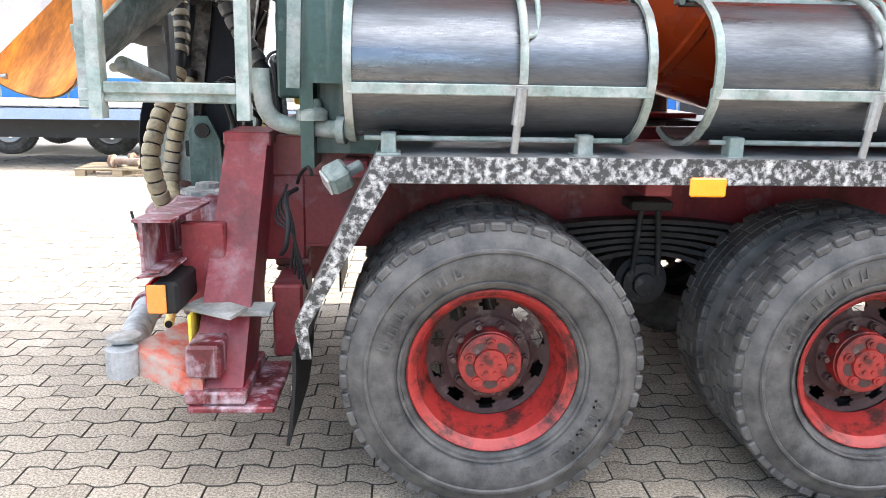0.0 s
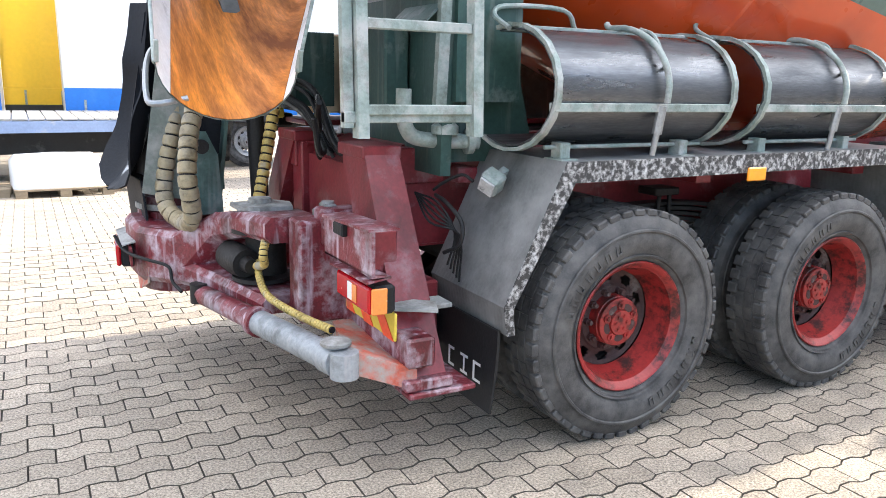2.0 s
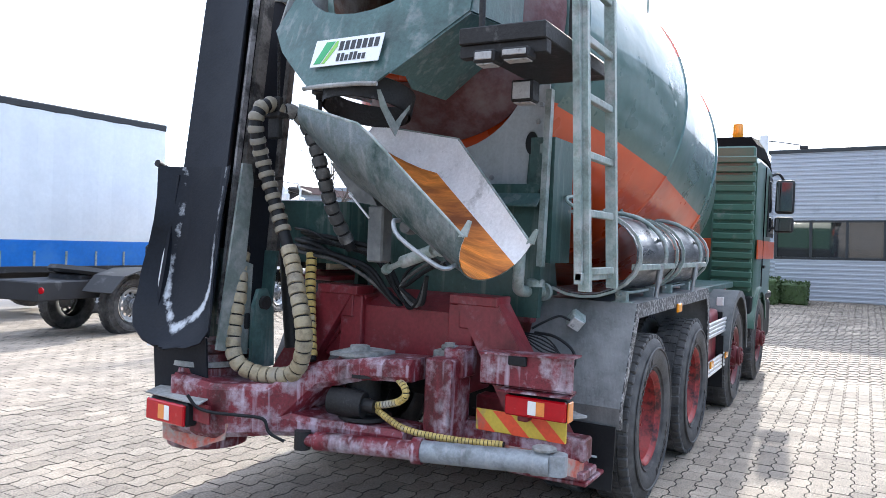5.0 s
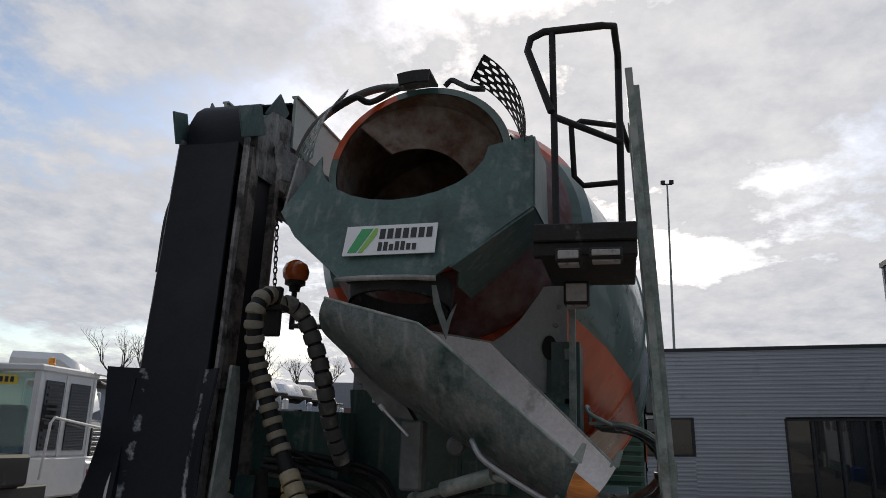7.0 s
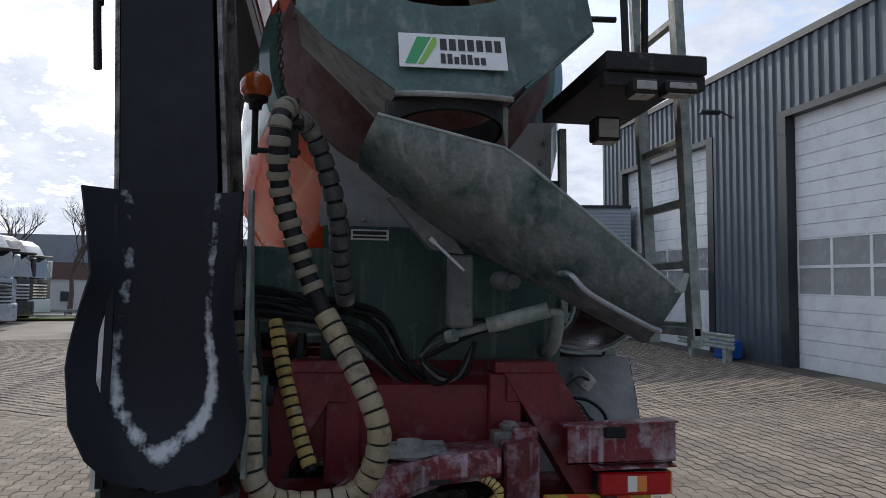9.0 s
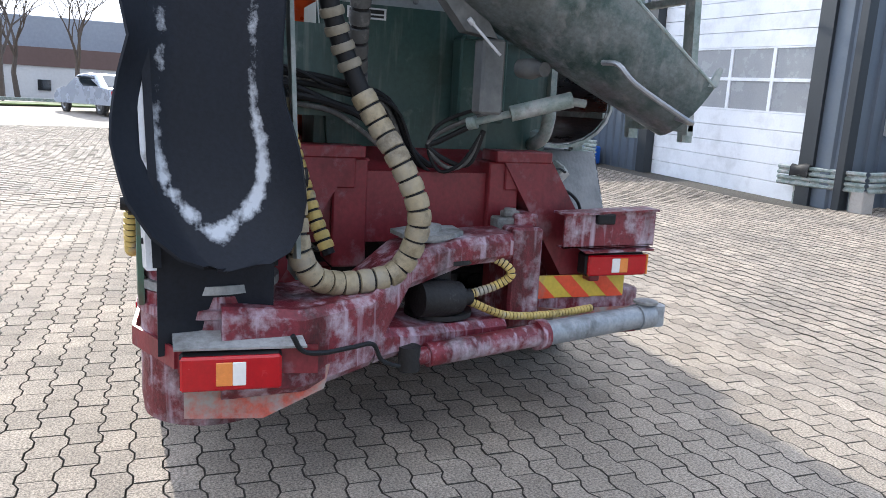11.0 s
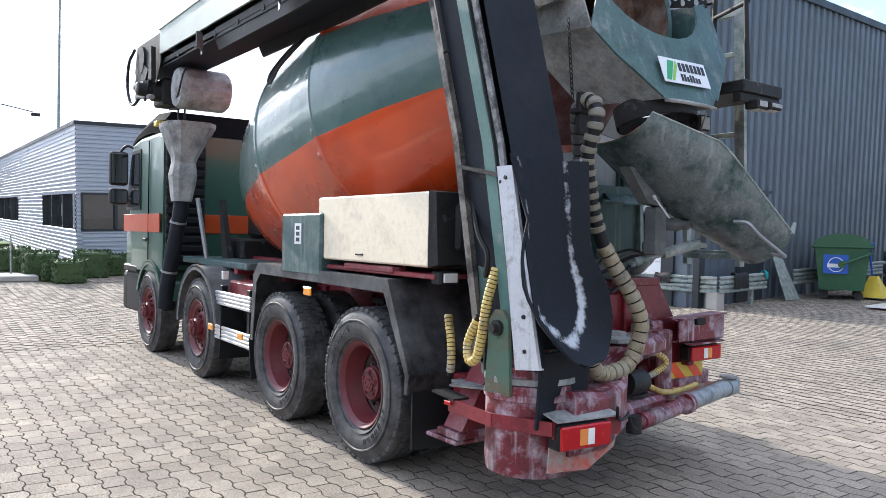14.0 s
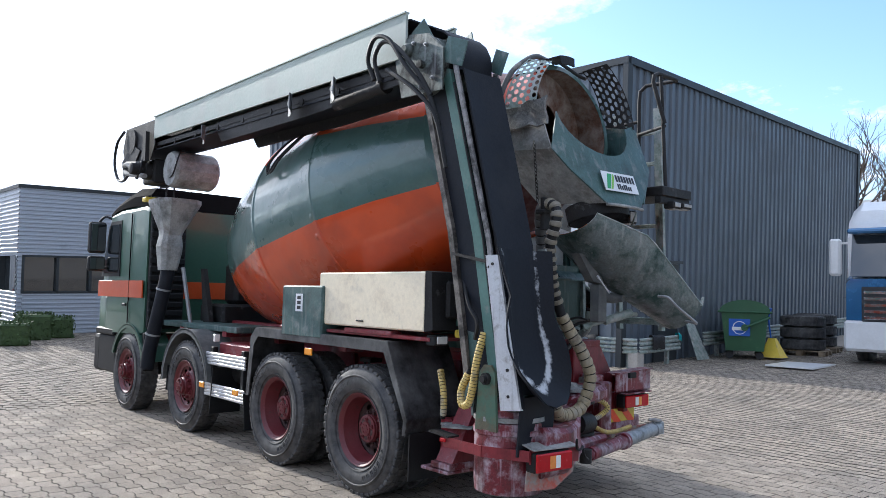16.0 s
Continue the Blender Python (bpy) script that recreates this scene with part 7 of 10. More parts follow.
# small label plate
lo, lu, lv = Vector((-0.757, 0.375, 1.958)), Vector((0, -0.19, 0)), Vector((0, 0, -0.053))
lp = sign_mark(lo, lu, lv, [(0, 0), (1, 0), (1, 1), (0, 1)], SIGN_WHITE, truck, "label_plate")
tagged(lp, "small white label plate with dark print")
for v0, v1, u0, u1 in ((0.15, 0.5, 0.06, 0.94), (0.64, 0.84, 0.06, 0.94)):
    sign_mark(lo + Vector((-0.002, 0, 0)), lu, lv, [(u0, v0), (u1, v0), (u1, v1), (u0, v1)], SIGN_BLACK, lp, "print_bar")
origin(-0.01, 0.02, -0.03)
# worn white bars on the mud flap
for k, (w, s) in enumerate(((0.05, 0.03), (0.06, 0.03), (0.06, 0.03))):
    y = -0.86 - 0.105 * k
    for a, b, c, d in (((y), 0.44, y - w, 0.452), (y, 0.365, y - w, 0.377), (y - (0 if k != 1 else w / 2 - 0.006), 0.377, y - (0.014 if k != 1 else w / 2 + 0.006), 0.44)):
        sign_mark((-0.69, 0, 0), (0, 1, 0), (0, 0, 1), [(a, b), (c, b), (c, d), (a, d)], SIGN_WHITE, flap, "letter_bar")

origin(-0.17, 0.02, -0.02)
# hatch on the drum's flank with its bent grab loops
bm = B()
for o_ in (0.0, 0.05):
    tube(bm, [(1.58 + o_, 0.90, 3.27), (1.62 + o_, 0.98, 3.19), (1.78 + o_, 1.12, 2.98), (1.86 + o_, 1.16, 2.86), (1.96 + o_, 1.14, 2.85), (2.06 + o_ * 0.3, 1.09, 2.96), (1.98, 1.0, 3.12), (1.80, 0.93, 3.24)], 0.011, 8, 5)
part("drum_hatch_rim", bm, DARK, truck, "dark steel loop of the drum's hatch", smooth=40)

# spiral mixing blade inside the drum
bm = B()
rows = []
for k in range(49):
    a = radians(40 + 11 * k)
    d = 0.28 + 0.022 * k
    ro = float(np.interp(d, [0.0, 0.3, 0.9, 1.6], [0.455, 0.47, 0.6, 0.8])) - 0.005
    rows.append([dm @ Vector((d - 0.05 * (1 - f), (ro - 0.26 * f) * math.cos(a), (ro - 0.26 * f) * math.sin(a))) for f in (0.0, 0.5, 1.0)])
sheet(bm, rows, 0.012)
part("mixing_blade", bm, RUST, truck, "rusty spiral blade inside the drum", smooth=50)

origin(-0.03, 0.05, -0.03)
# cable along the swing arm to the left tail lamp
bm = B()
tube(bm, [(-1.86, 0.74, 0.72), (-1.83, 0.70, 0.655), (-1.79, 0.62, 0.63), (-1.72, 0.50, 0.62), (-1.64, 0.40, 0.60), (-1.63, 0.36, 0.53), (-1.60, 0.28, 0.49)], 0.009, 8, 5)
part("lamp_cable", bm, BLACK, truck, "black cable along the swing arm", smooth=40)
# small dark plate with red reflectors at the left leg
bm = B()
plate(bm, [(-1.13, 1.13, 0.665), (-1.13, 1.235, 0.665), (-0.92, 1.235, 0.68), (-0.92, 1.13, 0.68)], 0.012, (0, 0, 1))
rp = part("reflector_plate", bm, DARK, truck, "small dark plate with red reflectors")
bm = B()
box(bm, (-1.11, 1.236, 0.635), (-1.05, 1.244, 0.66), 0.003)
part("reflector", bm, RED_LENS, rp)
# rivets on the cap of the right leg
for x in (-0.97, -0.87):
    bm = B()
    lathe(bm, [(0, 0.012), (0.006, 0.01), (0.008, 0.0)], Matrix.Translation((x, -0.623, 1.278)) @ Matrix.Rotation(radians(-90), 4, "Z"), 10)
    part("rivet", bm, CEMENT_WHITE, truck)

origin(-0.09, 0.01, -0.05)
# ---- boxes on the left, cab ----
bm = B()
box(bm, (-0.72, 0.70, 1.40), (0.74, 1.225, 1.85), 0.012)
bx = part("equipment_box", bm, CREAM, truck, "cream-painted sheet steel equipment box")
bm = B()
loft(bm, [[(-0.722, 0.72, 1.40), (-0.722, 1.228, 1.40), (-0.722, 1.228, 1.855), (-0.722, 0.72, 1.855)], [(-0.80, 0.74, 1.42), (-0.80, 1.21, 1.42), (-0.77, 1.21, 1.845), (-0.77, 0.74, 1.845)]])
box(bm, (-0.84, 0.8, 1.50), (-0.79, 1.1, 1.78), 0.02)
part("box_end", bm, DARK, bx, "dented dark end cap of the box")
bm = B()
box(bm, (0.05, 1.226, 1.445), (0.15, 1.236, 1.458), 0.003)
part("latch", bm, DARK, bx)
bm = B()
box(bm, (0.64, 0.82, 1.27), (1.335, 1.255, 1.735), 0.014)
gbx = part("tool_box", bm, GREEN_DIRTY, truck, "grey-green tool box with label")
bm = B()
box(bm, (0.96, 1.256, 1.50), (1.08, 1.259, 1.66), 0)
lb = part("label", bm, SIGN_WHITE, gbx)
bm = B()
for k in range(3):
    box(bm, (0.99, 1.2595, 1.52 + 0.045 * k), (1.05, 1.261, 1.55 + 0.045 * k), 0)
part("label_mark", bm, SIGN_BLACK, gbx)
bm = B()
box(bm, (-0.75, 0.66, 1.33), (1.45, 1.20, 1.36), 0.006)
box(bm, (-0.3, 1.1, 1.345), (0.35, 1.21, 1.385), 0.006)
part("box_shelf", bm, RED, truck)
bm = B()
box(bm, (-0.80, 1.05, 1.30), (-0.70, 1.19, 1.38), 0.01)
wl2 = part("work_lamp", bm, BLACK, truck, "small black work lamp below the box")
bm = B()
box(bm, (-0.812, 1.07, 1.315), (-0.80, 1.17, 1.37), 0.004)
part("lens", bm, CLEAR_LENS, wl2)
bm = B()
box(bm, (-0.86, 0.9, 1.36), (-0.80, 1.0, 1.42), 0.01)
part("valve", bm, HAZ_Y, truck)

origin()
# cab
CAB_GREEN = mat("cab_green_paint", (0.05, 0.115, 0.08), 0.3, 0, 0.08, 3, 30, 0.02, coat=0.4, dirt=(0.18, 0.2, 0.17), amount=0.1, dscale=3)
SPOILER = mat("matt_black_roof_plastic", (0.012, 0.012, 0.013), 0.9, 0, 0.2, 10, 80, 0.04, spec=0.05)
CAB_ORANGE = mat("cab_orange_stripe", (0.55, 0.085, 0.02), 0.35, 0, 0.08, 4, 30, 0.02, coat=0.3)
bm = B()
cs = lambda x, z0, z1, w, c: [(x, -w, z0), (x, w, z0), (x, w, z1 - c), (x, w - c * 0.7, z1), (x, -w + c * 0.7, z1), (x, -w, z1 - c)]
loft(bm, [cs(4.98, 1.05, 2.70, 1.19, 0.06), cs(5.1, 1.02, 2.74, 1.21, 0.06), cs(6.0, 1.0, 2.74, 1.22, 0.06), cs(6.42, 0.98, 2.70, 1.21, 0.06)])
loft(bm, [cs(6.42, 0.98, 1.75, 1.21, 0.04), cs(6.8, 0.95, 1.74, 1.19, 0.05), cs(6.94, 0.95, 1.68, 1.1, 0.06)])
loft(bm, [cs(6.42, 1.75, 2.70, 1.21, 0.06), cs(6.86, 1.70, 1.78, 1.14, 0.03)])
cab = part("cab", bm, CAB_GREEN, truck, "green truck cab with orange stripe", smooth=30)
bm = B()
for s in (-1, 1):
    box(bm, (5.0, min(s * 1.215, s * 1.232), 1.5), (6.80, max(s * 1.215, s * 1.232), 1.73), 0.002)
box(bm, (4.965, -1.17, 1.5), (4.985, 1.17, 1.73), 0.002)
part("stripe", bm, CAB_ORANGE, cab)
for s in (-1, 1):
    bm = B()
    plate(bm, [(5.9, s * 1.222, 1.79), (6.70, s * 1.214, 1.79), (6.46, s * 1.21, 2.50), (6.38, s * 1.21, 2.58), (5.92, s * 1.218, 2.58)], 0.012, (0, s, 0))
    part("window_frame", bm, BLACK, cab)
    bm = B()
    plate(bm, [(5.95, s * 1.232, 1.84), (6.63, s * 1.224, 1.84), (6.43, s * 1.22, 2.46), (6.36, s * 1.22, 2.53), (5.97, s * 1.228, 2.53)], 0.008, (0, s, 0))
    part("side_window", bm, GLASS, cab)
    bm = B()
    for z in (1.15, 1.35):
        box(bm, (5.5, min(s * 1.222, s * 1.236), z), (5.505, max(s * 1.222, s * 1.236), 2.65))
    box(bm, (5.56, min(s * 1.23, s * 1.25), 1.38), (5.70, max(s * 1.23, s * 1.25), 1.42), 0.006)
    part("door_handle", bm, BLACK, cab)
    # deep ribs of the rear corner fairing
    bm = B()
    box(bm, (4.90, min(s * 0.70, s * 1.17), 1.1), (5.0, max(s * 0.70, s * 1.17), 2.85), 0.02)
    fair = part("corner_fairing", bm, BLACK if s > 0 else CAB_GREEN, truck, "ribbed corner fairing behind the cab")
    for k in range(14):
        bm = B()
        box(bm, (4.86, min(s * 0.72, s * 1.19), 1.15 + 0.115 * k), (4.897, max(s * 0.72, s * 1.19), 1.23 + 0.115 * k), 0.012)
        part("rib", bm, BLACK if s > 0 else CAB_GREEN, fair)
    bm = B()
    tube(bm, [(6.4, s * 1.18, 2.62), (6.5, s * 1.28, 2.66), (6.55, s * 1.36, 2.55)], 0.018, 8, 4)
    tube(bm, [(6.4, s * 1.2, 1.95), (6.5, s * 1.3, 1.9), (6.55, s * 1.36, 1.98)], 0.016, 8, 4)
    box(bm, (6.46, s * 1.37 - 0.12, 2.12), (6.58, s * 1.37 + 0.12, 2.58), 0.04, seg=2)
    box(bm, (6.46, s * 1.37 - 0.12, 1.86), (6.58, s * 1.37 + 0.12, 2.08), 0.04, seg=2)
    mr_ = part("wing_mirror", bm, BLACK, cab, "black wing mirror")
    bm = B()
    box(bm, (6.445, s * 1.37 - 0.10, 2.15), (6.458, s * 1.37 + 0.10, 2.55), 0.004)
    box(bm, (6.445, s * 1.37 - 0.10, 1.885), (6.458, s * 1.37 + 0.10, 2.055), 0.004)
    part("mirror_glass", bm, MIRROR, mr_)
bm = B()
loft(bm, [cs(4.99, 2.71, 2.97, 1.17, 0.1), cs(5.5, 2.75, 3.0, 1.2, 0.12), cs(5.9, 2.75, 2.93, 1.2, 0.1), cs(6.25, 2.72, 2.82, 1.2, 0.05), cs(6.5, 2.66, 2.73, 1.19, 0.03)])
part("roof_spoiler", bm, SPOILER, cab, smooth=30)
bm = B()
lathe(bm, [(3.0, 0.06), (3.05, 0.07), (3.055, 0.055)], Matrix.Translation((5.3, -0.9, 0)) @ Matrix.Rotation(radians(-90), 4, "Y"), 20)
lathe(bm, [(3.05, 0.06), (3.07, 0.065), (3.17, 0.06), (3.19, 0.03)], Matrix.Translation((5.3, -0.9, 0)) @ Matrix.Rotation(radians(-90), 4, "Y"), 20)
part("roof_beacon", bm, AMBER, cab, "amber roof beacon", smooth=40)
bm = B()
box(bm, (6.68, -1.2, 0.4), (6.97, 1.2, 0.95), 0.06, seg=2)
box(bm, (6.1, -1.22, 0.95), (6.85, 1.22, 1.05), 0.02)
for s in (-1, 1):
    box(bm, (4.9, min(s * 1.05, s * 1.2), 0.55), (5.0, max(s * 1.05, s * 1.2), 1.05), 0.02)
    box(bm, (6.0, min(s * 1.0, s * 1.2), 0.42), (6.75, max(s * 1.0, s * 1.2), 0.95), 0.03)
part("bumper", bm, BLACK, cab)


def arch(x, r0, side, w0, w1, a0, a1):
    bm = B()
    sheet(bm, [[(x + r0 * math.cos(radians(a)), side * w, 0.51 + r0 * math.sin(radians(a))) for w in (w0, (w0 + w1) / 2, w1)] for a in np.linspace(a0, a1, 14)], 0.015)
    sheet(bm, [[(x + r * math.cos(radians(a)), side * w1, 0.51 + r * math.sin(radians(a))) for r in (r0 + 0.012, r0 - 0.05)] for a in np.linspace(a0, a1, 14)], 0.012)
    return bm


for s in (-1, 1):
    part("front_mudguard", arch(3.5, 0.66, s, 0.85, 1.25, 2, 170), FENDER_GREY, truck, "dusty grey plastic mudguard", smooth=40)
    part("front_mudguard", arch(5.45, 0.63, s, 0.85, 1.235, 20, 165), CAB_GREEN, truck, "green wheel arch of the cab", smooth=40)
    bm = B()
    box(bm, (2.80, s * 1.17 - 0.03, 1.06), (2.84, s * 1.17 + 0.03, 1.14), 0.004)
    part("marker_lamp", bm, CLEAR_LENS, truck, "small clear marker lamp")
    bm = B()
    sheet(bm, [[(2.83 - 0.01 * k, s * y, 0.28 + 0.1 * k) for y in (0.86, 1.05, 1.22)] for k in range(6)], 0.012)
    part("mud_flap", bm, BLACK, truck, "black rubber mud flap")
    bm = B()
    sheet(bm, [[(4.12 - 0.01 * k, s * y, 0.4 + 0.1 * k) for y in (0.9, 1.05, 1.2)] for k in range(4)], 0.02)
    part("mud_flap", bm, BLACK, truck, "black rubber mud flap")
# drum drive behind the cab
bm = B()
box(bm, (3.9, -0.6, 1.2), (4.6, 0.6, 1.45), 0.03)
box(bm, (4.2, -0.3, 1.45), (4.55, 0.3, 2.0), 0.05)
lathe(bm, [(0, 0.25), (0.3, 0.25), (0.32, 0.15), (0.5, 0.15)], axis_matrix((4.15, 0.03, 1.9), (4.6, 0.03, 1.8)), 24)
plate(bm, [(4.0, 0.66, 1.15), (4.2, 0.66, 1.15), (4.35, 0.66, 1.9), (4.28, 0.66, 1.9)], 0.06, (0, 1, 0))
part("drum_drive", bm, DARK, truck, "dark drum drive behind the cab", smooth=35)
bm = B()
box(bm, (2.7, -1.0, 1.15), (4.8, 1.0, 1.22), 0.01)
part("deck_plate", bm, GREEN_DIRTY, truck)

# ---- yard, hall, office ----
PAVER = mat("concrete_paver", (0.385, 0.325, 0.258), 0.85, 0, 0.3, 3, 230, 0.3, dirt=(0.23, 0.205, 0.175), amount=0.32, dscale=1.1, dsharp=0.4, spec=0.3)
JOINT = mat("dark_joint_sand", (0.07, 0.062, 0.05), 0.95, 0, 0.3, 30, 120, 0.2, dirt=(0.06, 0.065, 0.035), amount=0.2, dscale=3)
nt = PAVER.node_tree
pb = nt.nodes["Principled BSDF"]
prev = pb.inputs["Base Color"].links[0].from_socket
oi = nt.nodes.new("ShaderNodeNewGeometry")
ob_ = nt.nodes.new("ShaderNodeObjectInfo")
ra = nt.nodes.new("ShaderNodeMath")
ra.operation = "ADD"
link(nt, oi.outputs["Random Per Island"], ra.inputs[0])
link(nt, ob_.outputs["Random"], ra.inputs[1])
fr_ = nt.nodes.new("ShaderNodeMath")
fr_.operation = "FRACT"
link(nt, ra.outputs[0], fr_.inputs[0])
rm = nt.nodes.new("ShaderNodeMapRange")
rm.inputs["To Min"].default_value, rm.inputs["To Max"].default_value = 0.84, 1.12
link(nt, fr_.outputs[0], rm.inputs["Value"])
vs = nt.nodes.new("ShaderNodeVectorMath")
vs.operation = "SCALE"
link(nt, prev, vs.inputs[0])
link(nt, rm.outputs[0], vs.inputs["Scale"])
# pale and dark grains of aggregate
spn = nt.nodes.new("ShaderNodeTexNoise")
spn.inputs["Scale"].default_value, spn.inputs["Detail"].default_value, spn.inputs["Roughness"].default_value = 95, 3, 0.7
ptc = nt.nodes.new("ShaderNodeNewGeometry")
link(nt, ptc.outputs["Position"], spn.inputs["Vector"])
spr = nt.nodes.new("ShaderNodeMapRange")
spr.inputs["From Min"].default_value, spr.inputs["From Max"].default_value = 0.36, 0.66
spr.inputs["To Min"].default_value, spr.inputs["To Max"].default_value = 0.5, 1.5
link(nt, spn.outputs["Fac"], spr.inputs["Value"])
vs2 = nt.nodes.new("ShaderNodeVectorMath")
vs2.operation = "SCALE"
link(nt, vs.outputs[0], vs2.inputs[0])
link(nt, spr.outputs[0], vs2.inputs["Scale"])
link(nt, vs2.outputs[0], pb.inputs["Base Color"])

# far yard and land: one sheet to the horizon, with the paved pattern in relief beyond the built pavers
FAR = mat("yard_paving_far", (0.36, 0.312, 0.255), 0.85, 0, 0.16, 0.6, 14, 0.05, dirt=(0.22, 0.205, 0.19), amount=0.3, dscale=0.5, dsharp=0.4, spec=0.3)
bm = B()
xs = [-400, -60, -12, -6, 0, 6, 12, 20, 30, 60, 90, 400]
ys = [-400, -60, -28, -12, -6, -3, 0, 4, 8, 14, 29, 60, 400]
vv = [[bm.verts.new((x, y, gz(x, y) - 0.025)) for y in ys] for x in xs]
for i in range(len(xs) - 1):
    for j in range(len(ys) - 1):
        bm.faces.new((vv[i][j], vv[i + 1][j], vv[i + 1][j + 1], vv[i][j + 1]))
ground = part("ground", bm, FAR, None, "light concrete block paving of a truck yard", kind="structure")
ground["category"] = "ground"

# hall of dark profiled sheet
CLAD = mat("dark_blue_grey_profiled_sheet", (0.105, 0.13, 0.165), 0.4, 0.15, 0.08, 0.7, 20, 0.02, dirt=(0.12, 0.14, 0.155), amount=0.2, dscale=1.0, dsharp=0.5)
CLAD_TRIM = mat("dark_sheet_trim", (0.03, 0.036, 0.042), 0.45, 0.1, 0.1, 2, 30, 0.02)
DOOR_WHITE = mat("white_sectional_door", (0.78, 0.8, 0.83), 0.5, 0, 0.04, 1.5, 30, 0.02, dirt=(0.5, 0.51, 0.52), amount=0.15, dscale=2, dsharp=0.4)
LEAN = Matrix.Rotation(radians(-1.4), 4, "X")


def ribbed(bm, p0, p1, z0, z1, out, pitch=0.30, deep=0.045, top=0.16):
    """Trapezoid profiled sheet from p0 to p1 (x, y), ribs upright."""
    a, b = Vector((*p0, 0)), Vector((*p1, 0))
    d = (b - a).normalized()
    o = Vector((*out, 0))
    L = (b - a).length
    n = max(1, int(L / pitch))
    step = L / n
    prof = []
    for i in range(n):
        s = i * step
        prof += [(s, 0), (s + step * 0.42, 0), (s + step * 0.5, deep), (s + step * 0.92, deep)]
    prof.append((L, 0))
    lo = [bm.verts.new(a + d * s + o * h + Vector((0, 0, z0))) for s, h in prof]
    hi = [bm.verts.new(a + d * s + o * h + Vector((0, 0, z1))) for s, h in prof]
    for i in range(len(prof) - 1):
        bm.faces.new((lo[i], lo[i + 1], hi[i + 1], hi[i]))


def planked(bm, p0, p1, z0, z1, out, pitch=0.10, deep=0.018):
    """Horizontal fine-profiled sheet from p0 to p1."""
    a, b = Vector((*p0, 0)), Vector((*p1, 0))
    o = Vector((*out, 0))
    n = max(1, int((z1 - z0) / pitch))
    st = (z1 - z0) / n
    prof = []
    for i in range(n):
        z = z0 + i * st
        prof += [(z, 0), (z + st * 0.45, 0), (z + st * 0.6, deep), (z + st * 0.9, deep)]
    prof.append((z1, 0))
    lo = [bm.verts.new(a + o * h + Vector((0, 0, z))) for z, h in prof]
    hi = [bm.verts.new(b + o * h + Vector((0, 0, z))) for z, h in prof]
    for i in range(len(prof) - 1):
        bm.faces.new((lo[i], hi[i], hi[i + 1], lo[i + 1]))


HZ = 6.6
hall = thing("industrial_hall", "dark blue-grey profiled steel hall with white sectional doors", "building", (4.75, -8.95, 0.24), kind="structure")
HM = Matrix(((1, 0, -0.039, 4.75), (0, 1, 0.028, -8.95), (0.03, -0.02, 1, 0.24), (0, 0, 0, 1)))
bays = [(0.85, 5.2), (8.55, 14.1)]
HL = 15.9


def hall_part(name, bm, material, parent=hall, label=""):
    bmesh.ops.transform(bm, matrix=HM, verts=bm.verts)
    return part(name, bm, material, parent, label)


cuts = [0.0] + [v for b in bays for v in b] + [HL]
for a, b in zip(cuts[0::2], cuts[1::2]):
    bm = B()
    ribbed(bm, (a, 0), (b, 0), -0.4, HZ, (0, 1))
    hall_part("wall_north", bm, CLAD)
for a, b in bays:
    bm = B()
    ribbed(bm, (a, 0), (b, 0), 5.1, HZ, (0, 1))
    hall_part("wall_north", bm, CLAD)
bm = B()
WV = Vector((math.sin(0.06), -math.cos(0.06)))
ribbed(bm, (0, 0), tuple(WV * 15.2), -0.5, HZ, (-1, -0.06), 0.29)
hall_part("wall_west", bm, CLAD)
bm = B()
plate(bm, [(0, -0.02, HZ), (HL, -0.02, HZ), (HL, -15.1, HZ), (WV.x * 15.2, WV.y * 15.2, HZ)], 0.06, (0, 0, 1))
hall_part("roof", bm, CLAD_TRIM)
bm = B()
plate(bm, [(0.08, -0.12, -0.3), (WV.x * 15.2 + 0.08, WV.y * 15.2, -0.3), (WV.x * 15.2 + 0.08, WV.y * 15.2, HZ - 0.02), (0.08, -0.12, HZ - 0.02)], 0.05, (1, 0, 0))
plate(bm, [(0.1, -0.45, -0.3), (HL, -0.45, -0.3), (HL, -0.45, HZ - 0.02), (0.1, -0.45, HZ - 0.02)], 0.05, (0, -1, 0))
hall_part("wall_lining", bm, CLAD_TRIM)
e = WV * 15.2
for q0, q1 in [((-0.09, -0.09, -0.4), (0.05, 0.085, HZ + 0.06)), ((-0.09, -0.04, HZ - 0.05), (HL, 0.09, HZ + 0.1)), ((e.x - 0.1, e.y - 0.1, -0.5), (e.x + 0.06, e.y + 0.06, HZ + 0.06))] + [q for a, b in bays for q in (((a - 0.30, -0.34, -0.3), (a, 0.06, 5.08)), ((b, -0.34, -0.3), (b + 0.30, 0.06, 5.08)), ((a - 0.30, -0.34, 5.08), (b + 0.30, 0.06, 5.22)))]:
    bm = B()
    box(bm, q0, q1)
    hall_part("trim", bm, CLAD_TRIM)
bm = B()
bar(bm, (-0.03, 0, HZ + 0.02), (e.x - 0.03, e.y, HZ + 0.02), 0.14, 0.16)
hall_part("trim", bm, CLAD_TRIM)
